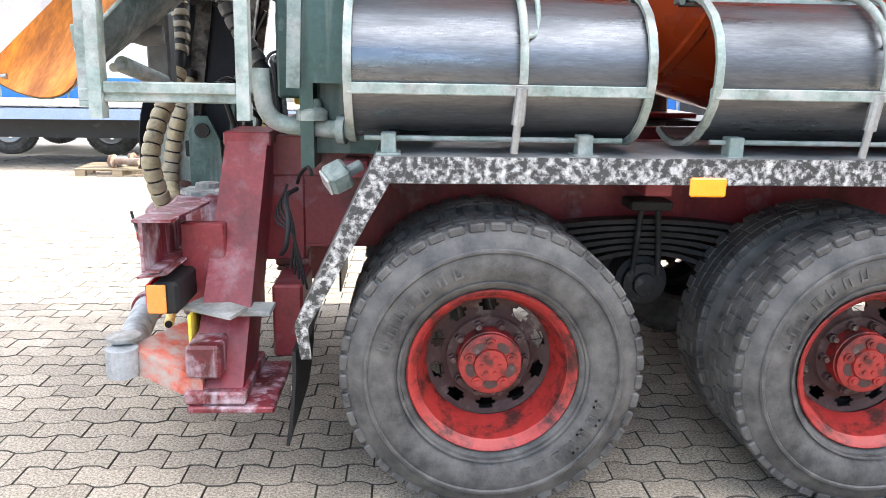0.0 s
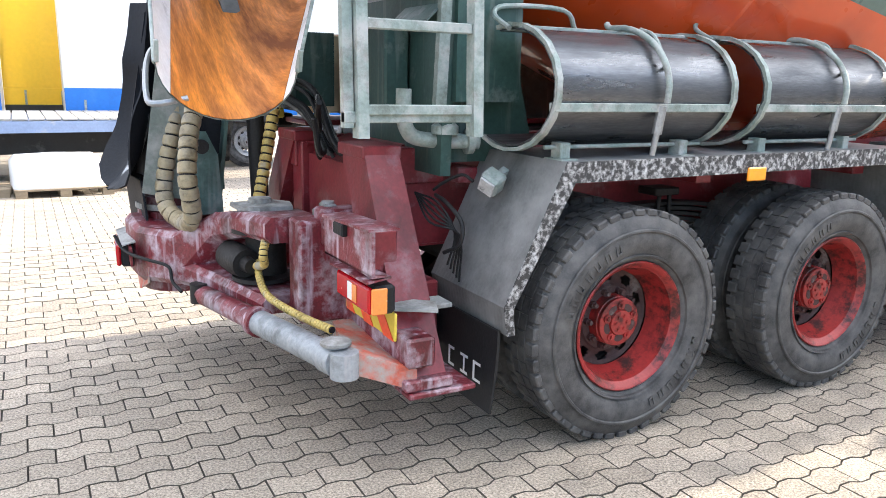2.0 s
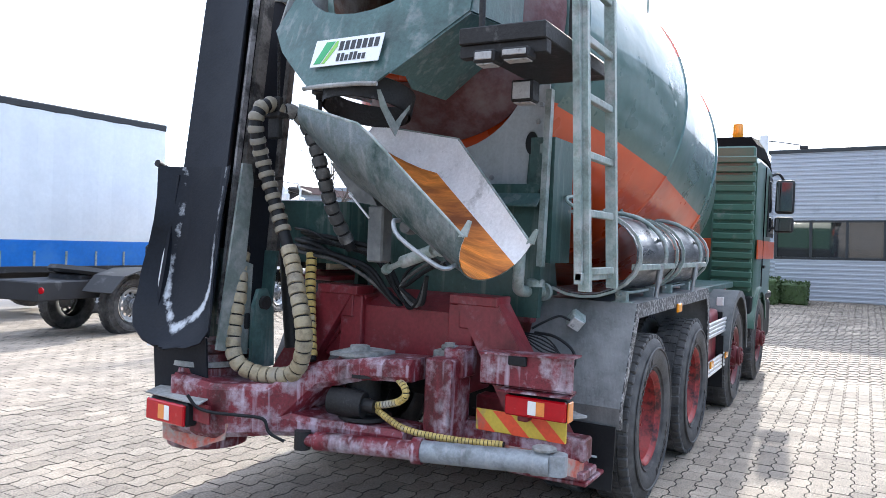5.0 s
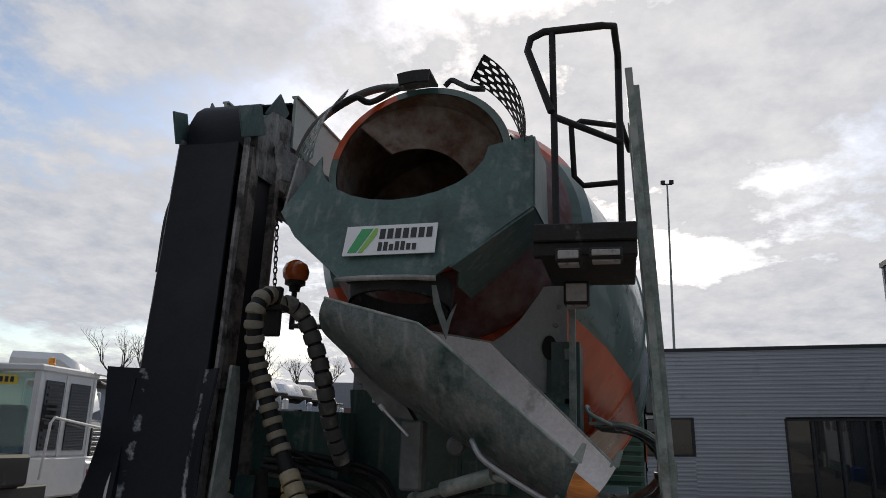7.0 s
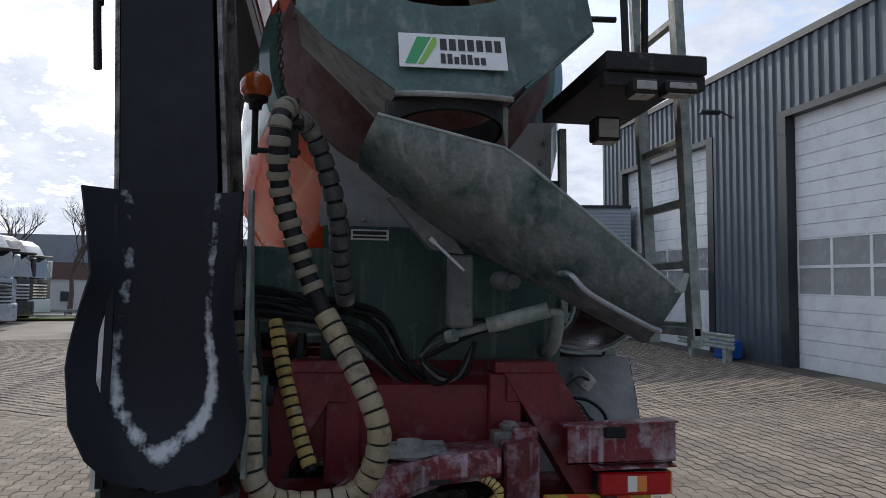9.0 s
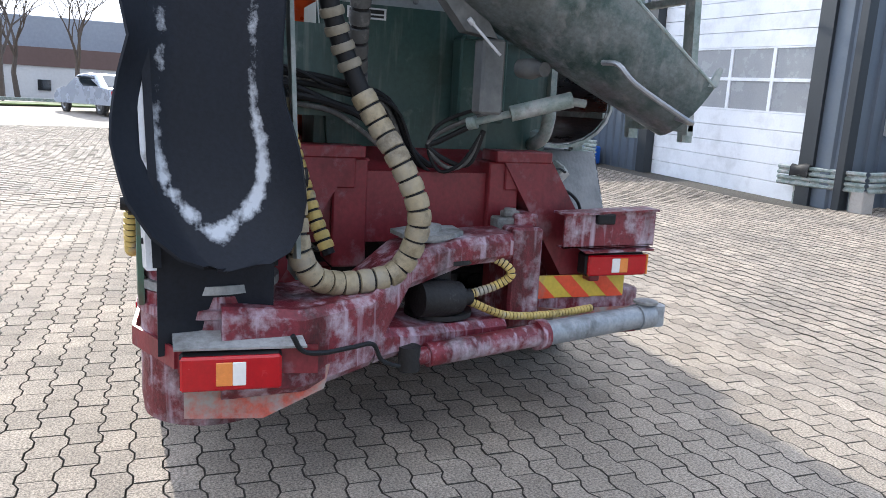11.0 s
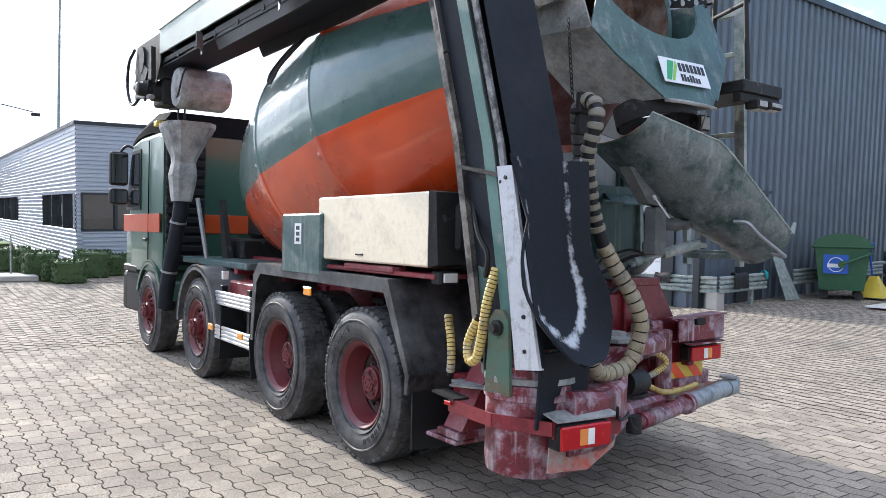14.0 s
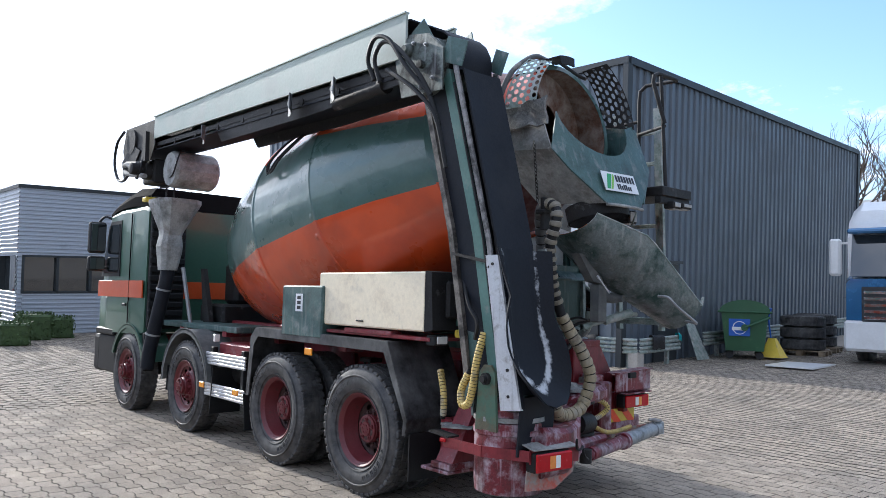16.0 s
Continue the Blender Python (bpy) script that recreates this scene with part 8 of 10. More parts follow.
for a, b in bays:
    ph = 0.575
    bm = B()
    rows_ = [(k * 0.3 - 0.1, k * 0.3 + 0.2) for k in range(5)] + [(2.55 + k * 0.283, 2.833 + k * 0.283) for k in range(9)]
    box(bm, (a, -0.225, -0.1), (b, -0.205, 5.1))
    dr_ = hall_part("sectional_door", bm, DOOR_WHITE, hall, "white sectional door with two rows of windows")
    dr_["kind"] = "structure"
    for z0, z1 in rows_:
        bm = B()
        box(bm, (a, -0.20, z0 + 0.004), (b, -0.151, z1 - 0.004), 0.004)
        hall_part("panel", bm, DOOR_WHITE, dr_)
    nw = max(4, round((b - a) / 1.3))
    for k in range(2):
        z0 = 1.4 + k * ph
        for q in range(nw):
            x0, x1 = a + (b - a) * q / nw, a + (b - a) * (q + 1) / nw
            bm = B()
            box(bm, (x0, -0.20, z0), (x0 + 0.04, -0.15, z0 + ph))
            box(bm, (x1 - 0.04, -0.20, z0), (x1, -0.15, z0 + ph))
            box(bm, (x0 + 0.04, -0.20, z0), (x1 - 0.04, -0.15, z0 + 0.03))
            box(bm, (x0 + 0.04, -0.20, z0 + ph - 0.03), (x1 - 0.04, -0.15, z0 + ph))
            hall_part("window_frame", bm, DOOR_WHITE, dr_)
            bm = B()
            box(bm, (x0 + 0.04, -0.185, z0 + 0.03), (x1 - 0.04, -0.17, z0 + ph - 0.03))
            hall_part("pane", bm, PANE_GREY, dr_)
# small door and letter box in the end wall
bm = B()
p0, p1 = WV * 1.3, WV * 2.35
off_ = Vector((-0.075, -0.01))
plate(bm, [(*(p0 + off_), -0.2), (*(p1 + off_), -0.2), (*(p1 + off_), 2.25), (*(p0 + off_), 2.25)], 0.05, (1, 0.1, 0))
hall_part("door", bm, CLAD_TRIM, hall, "dark steel side door")
bm = B()
plate(bm, [(*(p0 * 0.94 + off_), 2.26), (*(p1 * 1.03 + off_), 2.26), (*(p1 * 1.03 + off_), 2.33), (*(p0 * 0.94 + off_), 2.33)], 0.08, (-1, 0, 0))
hall_part("door_canopy", bm, CLAD_TRIM, hall)
bm = B()
p2 = WV * 0.75 + off_
box(bm, (p2.x - 0.06, p2.y - 0.05, 1.15), (p2.x + 0.02, p2.y + 0.05, 1.45), 0.01)
hall_part("wall_box", bm, ALU, hall)
# wall lamps on arms beside the doors
for u_ in (7.3,):
    bm = B()
    tube(bm, [(u_, 0.05, 5.5), (u_, 0.3, 5.62), (u_, 0.5, 5.62)], 0.02, 8)
    box(bm, (u_ - 0.09, 0.35, 5.56), (u_ + 0.09, 0.85, 5.66), 0.03)
    hall_part("wall_lamp", bm, CLAD_TRIM, hall)

# office block of light horizontal sheet
OX, OY, OZ = 18.06, -0.09, 3.66
OFF = mat("light_grey_horizontal_sheet", (0.42, 0.46, 0.53), 0.35, 0.35, 0.06, 1.0, 20, 0.02, dirt=(0.36, 0.39, 0.44), amount=0.2, dscale=1)
office = thing("office_building", "low office of light grey horizontal profiled sheet", "building", (OX, OY, 0.0), kind="structure")
OS = 1.125
OM = Matrix(((OS, 0, -0.039 * OS, OX), (0, OS, 0.028 * OS, OY), (0.02 * OS, -0.028 * OS, OS, 0.20), (0, 0, 0, 1)))
OX, OY = 0.0, 0.0


def office_part(name, bm, material, parent=office, label=""):
    bmesh.ops.transform(bm, matrix=OM, verts=bm.verts)
    return part(name, bm, material, parent, label)


wins = [(-0.12, -2.45, 1.08, 2.02), (-7.0, -4.6, 0.0, 1.98)]
Y1 = -7.78
def front_sheet(y0, y1, z0, z1):
    bm = B()
    planked(bm, (0, y0), (0, y1), z0, z1, (-1, 0))
    office_part("wall_front", bm, OFF)


def side_sheet(x0, x1, z0, z1):
    bm = B()
    planked(bm, (x0, 0), (x1, 0), z0, z1, (0, 1))
    office_part("wall_side", bm, OFF)


front_sheet(0, Y1, 2.02, OZ)
front_sheet(0, -0.12, -0.3, 2.02)
front_sheet(-0.12, -2.45, -0.3, 1.08)
front_sheet(-2.45, -4.6, -0.3, 2.02)
front_sheet(-7.0, Y1, -0.3, 2.02)
side_sheet(0, 24, 2.0, OZ)
for a, b in ((0, 0.12), (5.4, 11.4), (18.2, 24.0)):
    side_sheet(a, b, 1.12, 2.0)
side_sheet(0, 24, -0.3, 1.12)
bm = B()
box(bm, (-0.05, Y1, OZ - 0.02), (24, 0.05, OZ + 0.07))
office_part("roof", bm, CLAD_TRIM)
bm = B()
box(bm, (0.25, Y1, -0.2), (24, -0.25, OZ - 0.05))
office_part("core", bm, CLAD_TRIM)
for (y0, y1, z0, z1) in wins:
    bm = B()
    box(bm, (0.10, y1, z0), (0.14, y0, z1))
    w_ = office_part("window", bm, GLASS, office, "dark window in a grey frame")
    bm = B()
    n = 3 if y0 - y1 < 3.2 and z0 > 1 else 4
    for k in range(n + 1):
        yy = y0 + (y1 - y0) * k / n
        box(bm, (-0.02, yy - 0.03, z0), (0.1, yy + 0.03, z1))
    box(bm, (-0.02, y1, z1 - 0.05), (0.1, y0, z1))
    box(bm, (-0.02, y1, z0), (0.1, y0, z0 + 0.05))
    office_part("window_frame", bm, CLAD_TRIM, w_)
for x0, x1 in ((0.12, 5.4), (11.4, 18.2)):
    bm = B()
    box(bm, (x0, -0.14, 1.12), (x1, -0.10, 2.0))
    w_ = office_part("window", bm, GLASS, office, "dark window in a grey frame")
    bm = B()
    for k in range(4):
        xx = x0 + (x1 - x0) * k / 3
        box(bm, (xx - 0.03, -0.1, 1.12), (xx + 0.03, 0.02, 2.0))
    office_part("window_frame", bm, CLAD_TRIM, w_)

# ---- what stands round the yard ----
WHITE_BODY = mat("white_vehicle_paint", (0.74, 0.75, 0.76), 0.35, 0, 0.05, 1.5, 30, 0.01, dirt=(0.55, 0.55, 0.54), amount=0.15, dscale=1.5, dsharp=0.4, coat=0.2)
TARP_WHITE = mat("white_curtain_tarpaulin", (0.78, 0.79, 0.80), 0.5, 0, 0.05, 0.8, 12, 0.03, dirt=(0.6, 0.6, 0.6), amount=0.15, dscale=0.8, dsharp=0.5)
TARP_BLUE = mat("blue_tarpaulin", (0.02, 0.16, 0.55), 0.45, 0, 0.12, 1.2, 14, 0.04, dirt=(0.05, 0.2, 0.55), amount=0.3, dscale=1.5)
YELLOW_BODY = mat("yellow_box_body", (0.80, 0.50, 0.02), 0.4, 0, 0.06, 1.2, 14, 0.02)
CHASSIS = mat("black_vehicle_chassis", (0.025, 0.025, 0.027), 0.65, 0, 0.2, 4, 40, 0.05, dirt=(0.1, 0.1, 0.1), amount=0.2, dscale=3)
DECK_BLUE = mat("blue_grey_steel_deck", (0.25, 0.32, 0.48), 0.5, 0.1, 0.12, 3, 30, 0.04, dirt=(0.4, 0.4, 0.42), amount=0.25, dscale=2)
TIMBER = mat("weathered_pallet_timber", (0.27, 0.21, 0.14), 0.85, 0, 0.25, 4, 40, 0.1, stretch=(1, 6, 6))
BLUE_PAINT = mat("metallic_blue_cab_paint", (0.03, 0.13, 0.30), 0.25, 0.3, 0.06, 2, 30, 0.01, coat=0.5)
DARK_PAINT = mat("black_cab_paint", (0.02, 0.02, 0.024), 0.25, 0.1, 0.08, 2, 30, 0.01, coat=0.5)
SILVER = mat("silver_car_paint", (0.48, 0.51, 0.58), 0.28, 0.4, 0.05, 2, 30, 0.01, coat=0.4)
CHROME = mat("chrome", (0.75, 0.76, 0.78), 0.12, 1.0, 0.05, 8, 60, 0.01)
BARK = mat("bark", (0.10, 0.08, 0.065), 0.9, 0, 0.25, 4, 40, 0.2)
HEDGE = mat("clipped_hedge_leaf", (0.05, 0.085, 0.025), 0.7, 0, 0.35, 9, 60, 0.1)
GRASS = mat("short_grass", (0.09, 0.14, 0.03), 0.9, 0, 0.3, 1.5, 25, 0.2, dirt=(0.2, 0.19, 0.06), amount=0.3, dscale=0.6)
BIN_GREEN = mat("green_bin_plastic", (0.028, 0.095, 0.042), 0.45, 0, 0.12, 3, 40, 0.02, dirt=(0.1, 0.17, 0.09), amount=0.2, dscale=3)
RED_STRIPE = mat("red_stripe_paint", (0.45, 0.02, 0.03), 0.35, 0, 0.06, 3, 30, 0)
CONCRETE = mat("concrete_block", (0.38, 0.36, 0.33), 0.9, 0, 0.15, 4, 60, 0.1)
BLUE_PLASTIC = mat("blue_plastic", (0.02, 0.10, 0.45), 0.4, 0, 0.1, 4, 40, 0.02)


def vehicle_wheel(parent, m, name="wheel", scale=1.0):
    src = WHEELS["front"]
    if "silver" not in WHEELS:
        WHEELS["silver"] = [o.data.copy() for o in src]
        for k in (0, 2, 3, 4):
            WHEELS["silver"][k].materials[0] = STEEL
    rim = new("wheel", WHEELS["silver"][0])
    rim.parent = parent
    rim.matrix_basis = m @ Matrix.Diagonal((scale, scale, scale, 1))
    for o, me in zip(src[1:], WHEELS["silver"][1:]):
        c = new(o.name.split(".")[0], me)
        c.parent = rim


def placed(at, heading):
    return Matrix.Translation(at) @ Matrix.Rotation(radians(heading), 4, "Z")


def tractor(at, heading, label, body, lower, stripes=None, high=True, group="parked trucks", front=None):
    """A parked truck cab, nose along its x axis; origin on the ground under its nose."""
    t = tagged(new("parked_truck"), label, "truck", group)
    t.matrix_basis = placed(at, heading)

    def p(name, bm, mt, lab="", par=t, smooth=30):
        o = part(name, bm, mt, None, lab, smooth)
        o.parent = par
        return o
    top = 3.75 if high else 3.1
    sec = lambda x, z0, z1, w, c: [(x, -w, z0), (x, w, z0), (x, w, z1 - c), (x, w - c, z1), (x, -w + c, z1), (x, -w, z1 - c)]
    bm = B()
    loft(bm, [sec(-2.25, 1.0, top, 1.23, 0.2), sec(-1.0, 1.0, top, 1.24, 0.2), sec(-0.55, 1.0, top - 0.25, 1.23, 0.25), sec(-0.28, 1.0, 2.95, 1.2, 0.1)])
    loft(bm, [sec(-0.28, 1.0, 2.0, 1.2, 0.05), sec(-0.02, 1.0, 1.9, 1.15, 0.1)])
    cabm = p("cab", bm, body)
    bm = B()
    loft(bm, [[(-0.27, -1.1, 2.92), (-0.27, 1.1, 2.92), (-0.30, 1.1, 2.94), (-0.30, -1.1, 2.94)], [(-0.01, -1.08, 1.98), (-0.01, 1.08, 1.98), (-0.05, 1.08, 1.97), (-0.05, -1.08, 1.97)]])
    p("windscreen", bm, GLASS, "", cabm)
    bm = B()
    box(bm, (-0.30, -1.12, 2.93), (0.12, 1.12, 3.05), 0.04)
    p("sun_visor", bm, lower, "", cabm)
    for s in (-1, 1):
        bm = B()
        plate(bm, [(-1.35, s * 1.238, 1.95), (-0.35, s * 1.225, 1.95), (-0.55, s * 1.228, 2.75), (-1.35, s * 1.236, 2.75)], 0.012, (0, s, 0))
        p("side_window", bm, GLASS, "", cabm)
        for x0, x1, z0, z1 in ((-1.42, -1.41, 1.1, 2.85), (-2.2, -0.2, 1.84, 1.85), (-2.2, -0.1, 1.5, 1.51), (-2.2, -0.5, 2.9, 2.915)):
            bm = B()
            box(bm, (x0, min(s * 1.232, s * 1.244), z0), (x1, max(s * 1.232, s * 1.244), z1))
            p("panel_seam", bm, CHASSIS, "", cabm)
        bm = B()
        box(bm, (-1.32, min(s * 1.236, s * 1.262), 1.70), (-1.12, max(s * 1.236, s * 1.262), 1.76), 0.008)
        p("door_handle", bm, CHASSIS, "", cabm)
        bm = B()
        box(bm, (-0.35, s * 1.45 - 0.13, 2.0), (-0.18, s * 1.45 + 0.13, 2.85), 0.05)
        bar(bm, (-0.3, s * 1.2, 2.75), (-0.26, s * 1.4, 2.75), 0.05, 0.05)
        p("mirror", bm, body, "", cabm)
        bm = B()
        box(bm, (-0.12, min(s * 0.78, s * 1.15), 0.72), (0.03, max(s * 0.78, s * 1.15), 0.98), 0.04)
        p("headlamp", bm, CLEAR_LENS, "", cabm)
        bm = B()
        box(bm, (-2.1, min(s * 0.85, s * 1.22), 0.4), (-1.85, max(s * 0.85, s * 1.22), 1.0), 0.03)
        p("step", bm, lower, "", cabm)
        bm = B()
        box(bm, (-0.75, min(s * 0.95, s * 1.22), 0.35), (-0.2, max(s * 0.95, s * 1.22), 1.0), 0.03)
        p("step", bm, lower, "", cabm)
        p("front_arch", arch_at(-1.35, 0.62, s, 0.85, 1.24), lower, "", cabm)
    bm = B()
    box(bm, (-0.3, -1.22, 0.32), (0.05, 1.22, 1.0), 0.06)
    p("bumper", bm, body, "", cabm)
    if front:
        bm = B()
        loft(bm, [sec(-2.26, 1.0, 1.98, 1.245, 0.02), sec(-0.29, 1.0, 2.0, 1.215, 0.05), sec(-0.005, 1.0, 1.92, 1.165, 0.1)])
        p("lower_body", bm, front, "", cabm)
    bm = B()
    box(bm, (-0.05, -0.85, 0.98), (0.03, 0.85, 1.75), 0.02)
    gr = p("grille", bm, CHASSIS)
    for k in range(5):
        bm = B()
        box(bm, (0.025, -0.8, 1.03 + 0.14 * k), (0.06, 0.8, 1.10 + 0.14 * k), 0.01)
        p("slat", bm, CHROME, "", gr)
    bm = B()
    box(bm, (-6.2, -0.45, 0.75), (-0.4, 0.45, 1.02), 0.01)
    box(bm, (-4.2, -1.15, 0.45), (-2.6, -0.6, 1.0), 0.05)
    box(bm, (-4.2, 0.6, 0.45), (-2.6, 1.15, 1.0), 0.05)
    p("chassis_frame", bm, CHASSIS)
    if stripes:
        for s in (-1, 1):
            for z0, z1, x0, x1 in ((2.78, 2.95, -2.2, -1.05), (1.25, 1.42, -2.2, -0.8), (1.6, 2.8, -1.25, -1.1)):
                bm = B()
                box(bm, (x0, s * 1.238 - 0.006, z0), (x1, s * 1.238 + 0.006, z1))
                p("stripe", bm, stripes, "", cabm)
    for x in (-1.35, -5.0):
        for s in (-1, 1):
            vehicle_wheel(t, Matrix.Translation((x, s * 1.22, 0.51)) @ (Matrix() if s > 0 else Matrix.Rotation(math.pi, 4, "Z")))
    return t


def arch_at(x, r0, side, w0, w1):
    bm = B()
    sheet(bm, [[(x + r0 * math.cos(radians(a)), side * w, 0.51 + r0 * math.sin(radians(a))) for w in (w0, w1)] for a in np.linspace(10, 170, 12)], 0.02)
    return bm


def gat(x, y):
    return (x, y, gz(x, y) - 0.02)


tractor(gat(14.9, 14.0), -60, "white truck cab with red stripes, parked", WHITE_BODY, CHASSIS, RED_STRIPE)
tractor(gat(20.5, 11.5), -104, "white truck tractor with high roof, parked", WHITE_BODY, CHASSIS)
tractor(gat(25.0, 12.45), -104, "silver truck tractor with high roof, parked", SILVER, CHASSIS)
tractor(gat(29.5, 13.5), -104, "black and silver truck tractor, parked", DARK_PAINT, CHASSIS)
tractor(gat(33.5, 14.2), -104, "white truck tractor with dark lower front, parked", WHITE_BODY, DARK_PAINT, front=DARK_PAINT)
tractor(gat(0.55, -13.3), 96, "blue and white truck tractor beside the hall", WHITE_BODY, BLUE_PAINT, group="", front=BLUE_PAINT)


# curtain-sided trailers behind the yard
def trailer(at, heading, length, label, wall, band, wheels, legs=None, z0=0.95, top=3.95, name="semi_trailer"):
    t = tagged(new(name), label, "trailer", "trailers")
    t.matrix_basis = placed(at, heading)

    def p(nm, bm, mt, lab="", par=t):
        o = part(nm, bm, mt, None, lab)
        o.parent = par
        return o
    bm = B()
    n = int(length / 0.6)
    box(bm, (0, 0.03, z0), (length, 2.5, top - 0.05))
    cur = p("box_body", bm, wall, "white tarpaulin body")
    for k in range(n):
        x0, x1 = length * k / n, length * (k + 1) / n
        bm = B()
        sheet(bm, [[(x, 0.0 - 0.012 * math.sin(math.pi * (x - x0) / (x1 - x0)), z) for z in (1.45, 2.6, top - 0.12)] for x in (x0, (x0 + x1) / 2, x1)], 0.01)
        p("curtain", bm, wall, "", cur)
    bm = B()
    box(bm, (0, -0.02, z0), (length, 0.02, 1.45), 0.01)
    bd = p("lower_band", bm, band, "blue lower tarpaulin band")
    bm = B()
    for k in range(n):
        x = length * (k + 0.5) / n
        box(bm, (x - 0.02, -0.035, z0 + 0.02), (x + 0.02, -0.02, z0 + 0.3))
    p("buckle", bm, GALV, "", bd)
    bm = B()
    box(bm, (-0.02, -0.03, top - 0.14), (length + 0.02, 2.53, top), 0.02)
    box(bm, (-0.02, -0.03, z0 - 0.1), (length + 0.02, 0.05, z0 + 0.02), 0.01)
    p("roof_rail", bm, CHASSIS)
    bm = B()
    box(bm, (0.3, 0.6, z0 - 0.3), (length - 0.3, 0.8, z0 - 0.05))
    box(bm, (0.3, 1.7, z0 - 0.3), (length - 0.3, 1.9, z0 - 0.05))
    for x in (legs or ()):
        box(bm, (x - 0.07, 0.4, 0.05), (x + 0.07, 0.54, z0 - 0.05))
        box(bm, (x - 0.15, 0.32, 0.0), (x + 0.15, 0.62, 0.05))
    p("underframe", bm, CHASSIS)
    for x in wheels:
        vehicle_wheel(t, Matrix.Translation((x, 0.05, 0.5)) @ Matrix.Rotation(math.pi, 4, "Z"), scale=0.97)
        vehicle_wheel(t, Matrix.Translation((x, 2.4, 0.5)), scale=0.97)
    return t


trailer(gat(-11.8, 11.2), 0, 9.2, "white curtain-sided trailer with blue band", TARP_WHITE, TARP_BLUE, (4.0, 5.9, 7.2), (1.5,))
trailer(gat(-1.65, 11.0), -1.5, 8.1, "white curtain-sided trailer with blue band and black rail", TARP_WHITE, TARP_BLUE, (3.1, 6.6), (1.0,))
trailer(gat(-3.2, 13.8), 0, 2.6, "yellow box truck body", YELLOW_BODY, YELLOW_BODY, (1.3,), None, 1.1, 3.8, "box_truck")

# low-loader deck standing on its legs
dk = tagged(new("flatbed_trailer"), "blue-grey flatbed trailer standing on its legs", "trailer")
dk.matrix_basis = placed(gat(-8.2, 8.45), 0.6)
bm = B()
loft(bm, [[(0, 0, 0.78), (0, 2.4, 0.78), (0, 2.4, 0.95), (0, 0, 0.95)], [(7.6, 0, 0.82), (7.6, 2.4, 0.82), (7.6, 2.4, 0.98), (7.6, 0, 0.98)], [(8.8, 0.05, 0.90), (8.8, 2.35, 0.90), (8.8, 2.35, 1.0), (8.8, 0.05, 1.0)]])
o = part("side_beam", bm, DECK_BLUE)
o.parent = dk
bm = B()
for k in range(40):
    box(bm, (0.1 + k * 0.21, 0.02, 0.985), (0.29 + k * 0.21, 2.38, 1.01))
o = part("deck_planks", bm, CONCRETE, kind="stuff")
o.parent = dk
for y in (0.25, 2.1):
    bm = B()
    box(bm, (8.25, y - 0.07, 0.05), (8.4, y + 0.07, 0.85))
    box(bm, (8.15, y - 0.16, 0.0), (8.5, y + 0.16, 0.05))
    bar(bm, (8.3, y, 0.3), (7.3, y, 0.8), 0.06, 0.06)
    o = part("landing_leg", bm, CHASSIS)
    o.parent = dk
bm = B()
box(bm, (0.2, 0.7, 0.45), (7.5, 0.9, 0.8))
box(bm, (0.2, 1.5, 0.45), (7.5, 1.7, 0.8))
o = part("underframe", bm, CHASSIS)
o.parent = dk


# pallets with parts
def pallet(at, heading, label, load):
    t = tagged(new("pallet"), label, "pallet", "pallets")
    t.matrix_basis = placed(at, heading)
    for k in range(5):
        bm = B()
        box(bm, (-0.6, -0.4 + k * 0.175, 0.12), (0.6, -0.3 + k * 0.175, 0.144), 0.003)
        o = part("board", bm, TIMBER)
        o.parent = t
    for y in (-0.35, 0, 0.35):
        bm = B()
        for x in (-0.52, 0, 0.52):
            box(bm, (x - 0.07, y - 0.05, 0.0), (x + 0.07, y + 0.05, 0.12))
        o = part("skid", bm, TIMBER)
        o.parent = t
    return t


for x, y, h in ((-4.5, 8.0, 3), (-3.1, 8.1, -2), (-1.9, 7.9, 4), (-0.7, 8.2, -3)):
    pallet(gat(x, y), h, "weathered timber pallet under the flatbed", None)
random.seed(21)
for x, y in ((-4.5, 8.0), (-3.1, 8.1), (-0.7, 8.2)):
    t = tagged(new("machine_parts"), "rusty axle parts stacked on a pallet", "scrap parts", "scrap on pallets")
    t.matrix_basis = placed((x, y, gz(x, y) + 0.124), random.uniform(-20, 20))
    for k in range(4):
        bm = B()
        x0, y0 = random.uniform(-0.4, 0.2), random.uniform(-0.3, 0.1)
        if k % 2:
            lathe(bm, [(0, 0.02), (0, 0.09), (0.06, 0.1), (0.08, 0.05), (random.uniform(0.3, 0.5), 0.045)], Matrix.Translation((x0, y0, 0.1)), 14)
        else:
            box(bm, (x0, y0, 0.0), (x0 + random.uniform(0.2, 0.4), y0 + 0.25, random.uniform(0.1, 0.22)), 0.02)
        o = part("casting", bm, RUST if k % 2 else STEEL, smooth=30)
        o.parent = t
# white wrapped tank on a pallet
t = tagged(new("wrapped_tank"), "rounded white tank lying on a pallet", "tank")
t.matrix_basis = placed((-1.95, 7.9, gz(0, 7.9) + 0.124), 5)
bm = B()
loft(bm, [[(x, -0.36 * s, 0.0), (x, 0.36 * s, 0.0), (x, 0.36 * s, 0.3 * s), (x, 0.26 * s, 0.42 * s), (x, -0.26 * s, 0.42 * s), (x, -0.36 * s, 0.3 * s)] for x, s in ((-0.55, 0.8), (-0.48, 0.97), (0, 1.0), (0.48, 0.97), (0.55, 0.8))])
o = part("shell", bm, WHITE_BODY, smooth=50)
o.parent = t

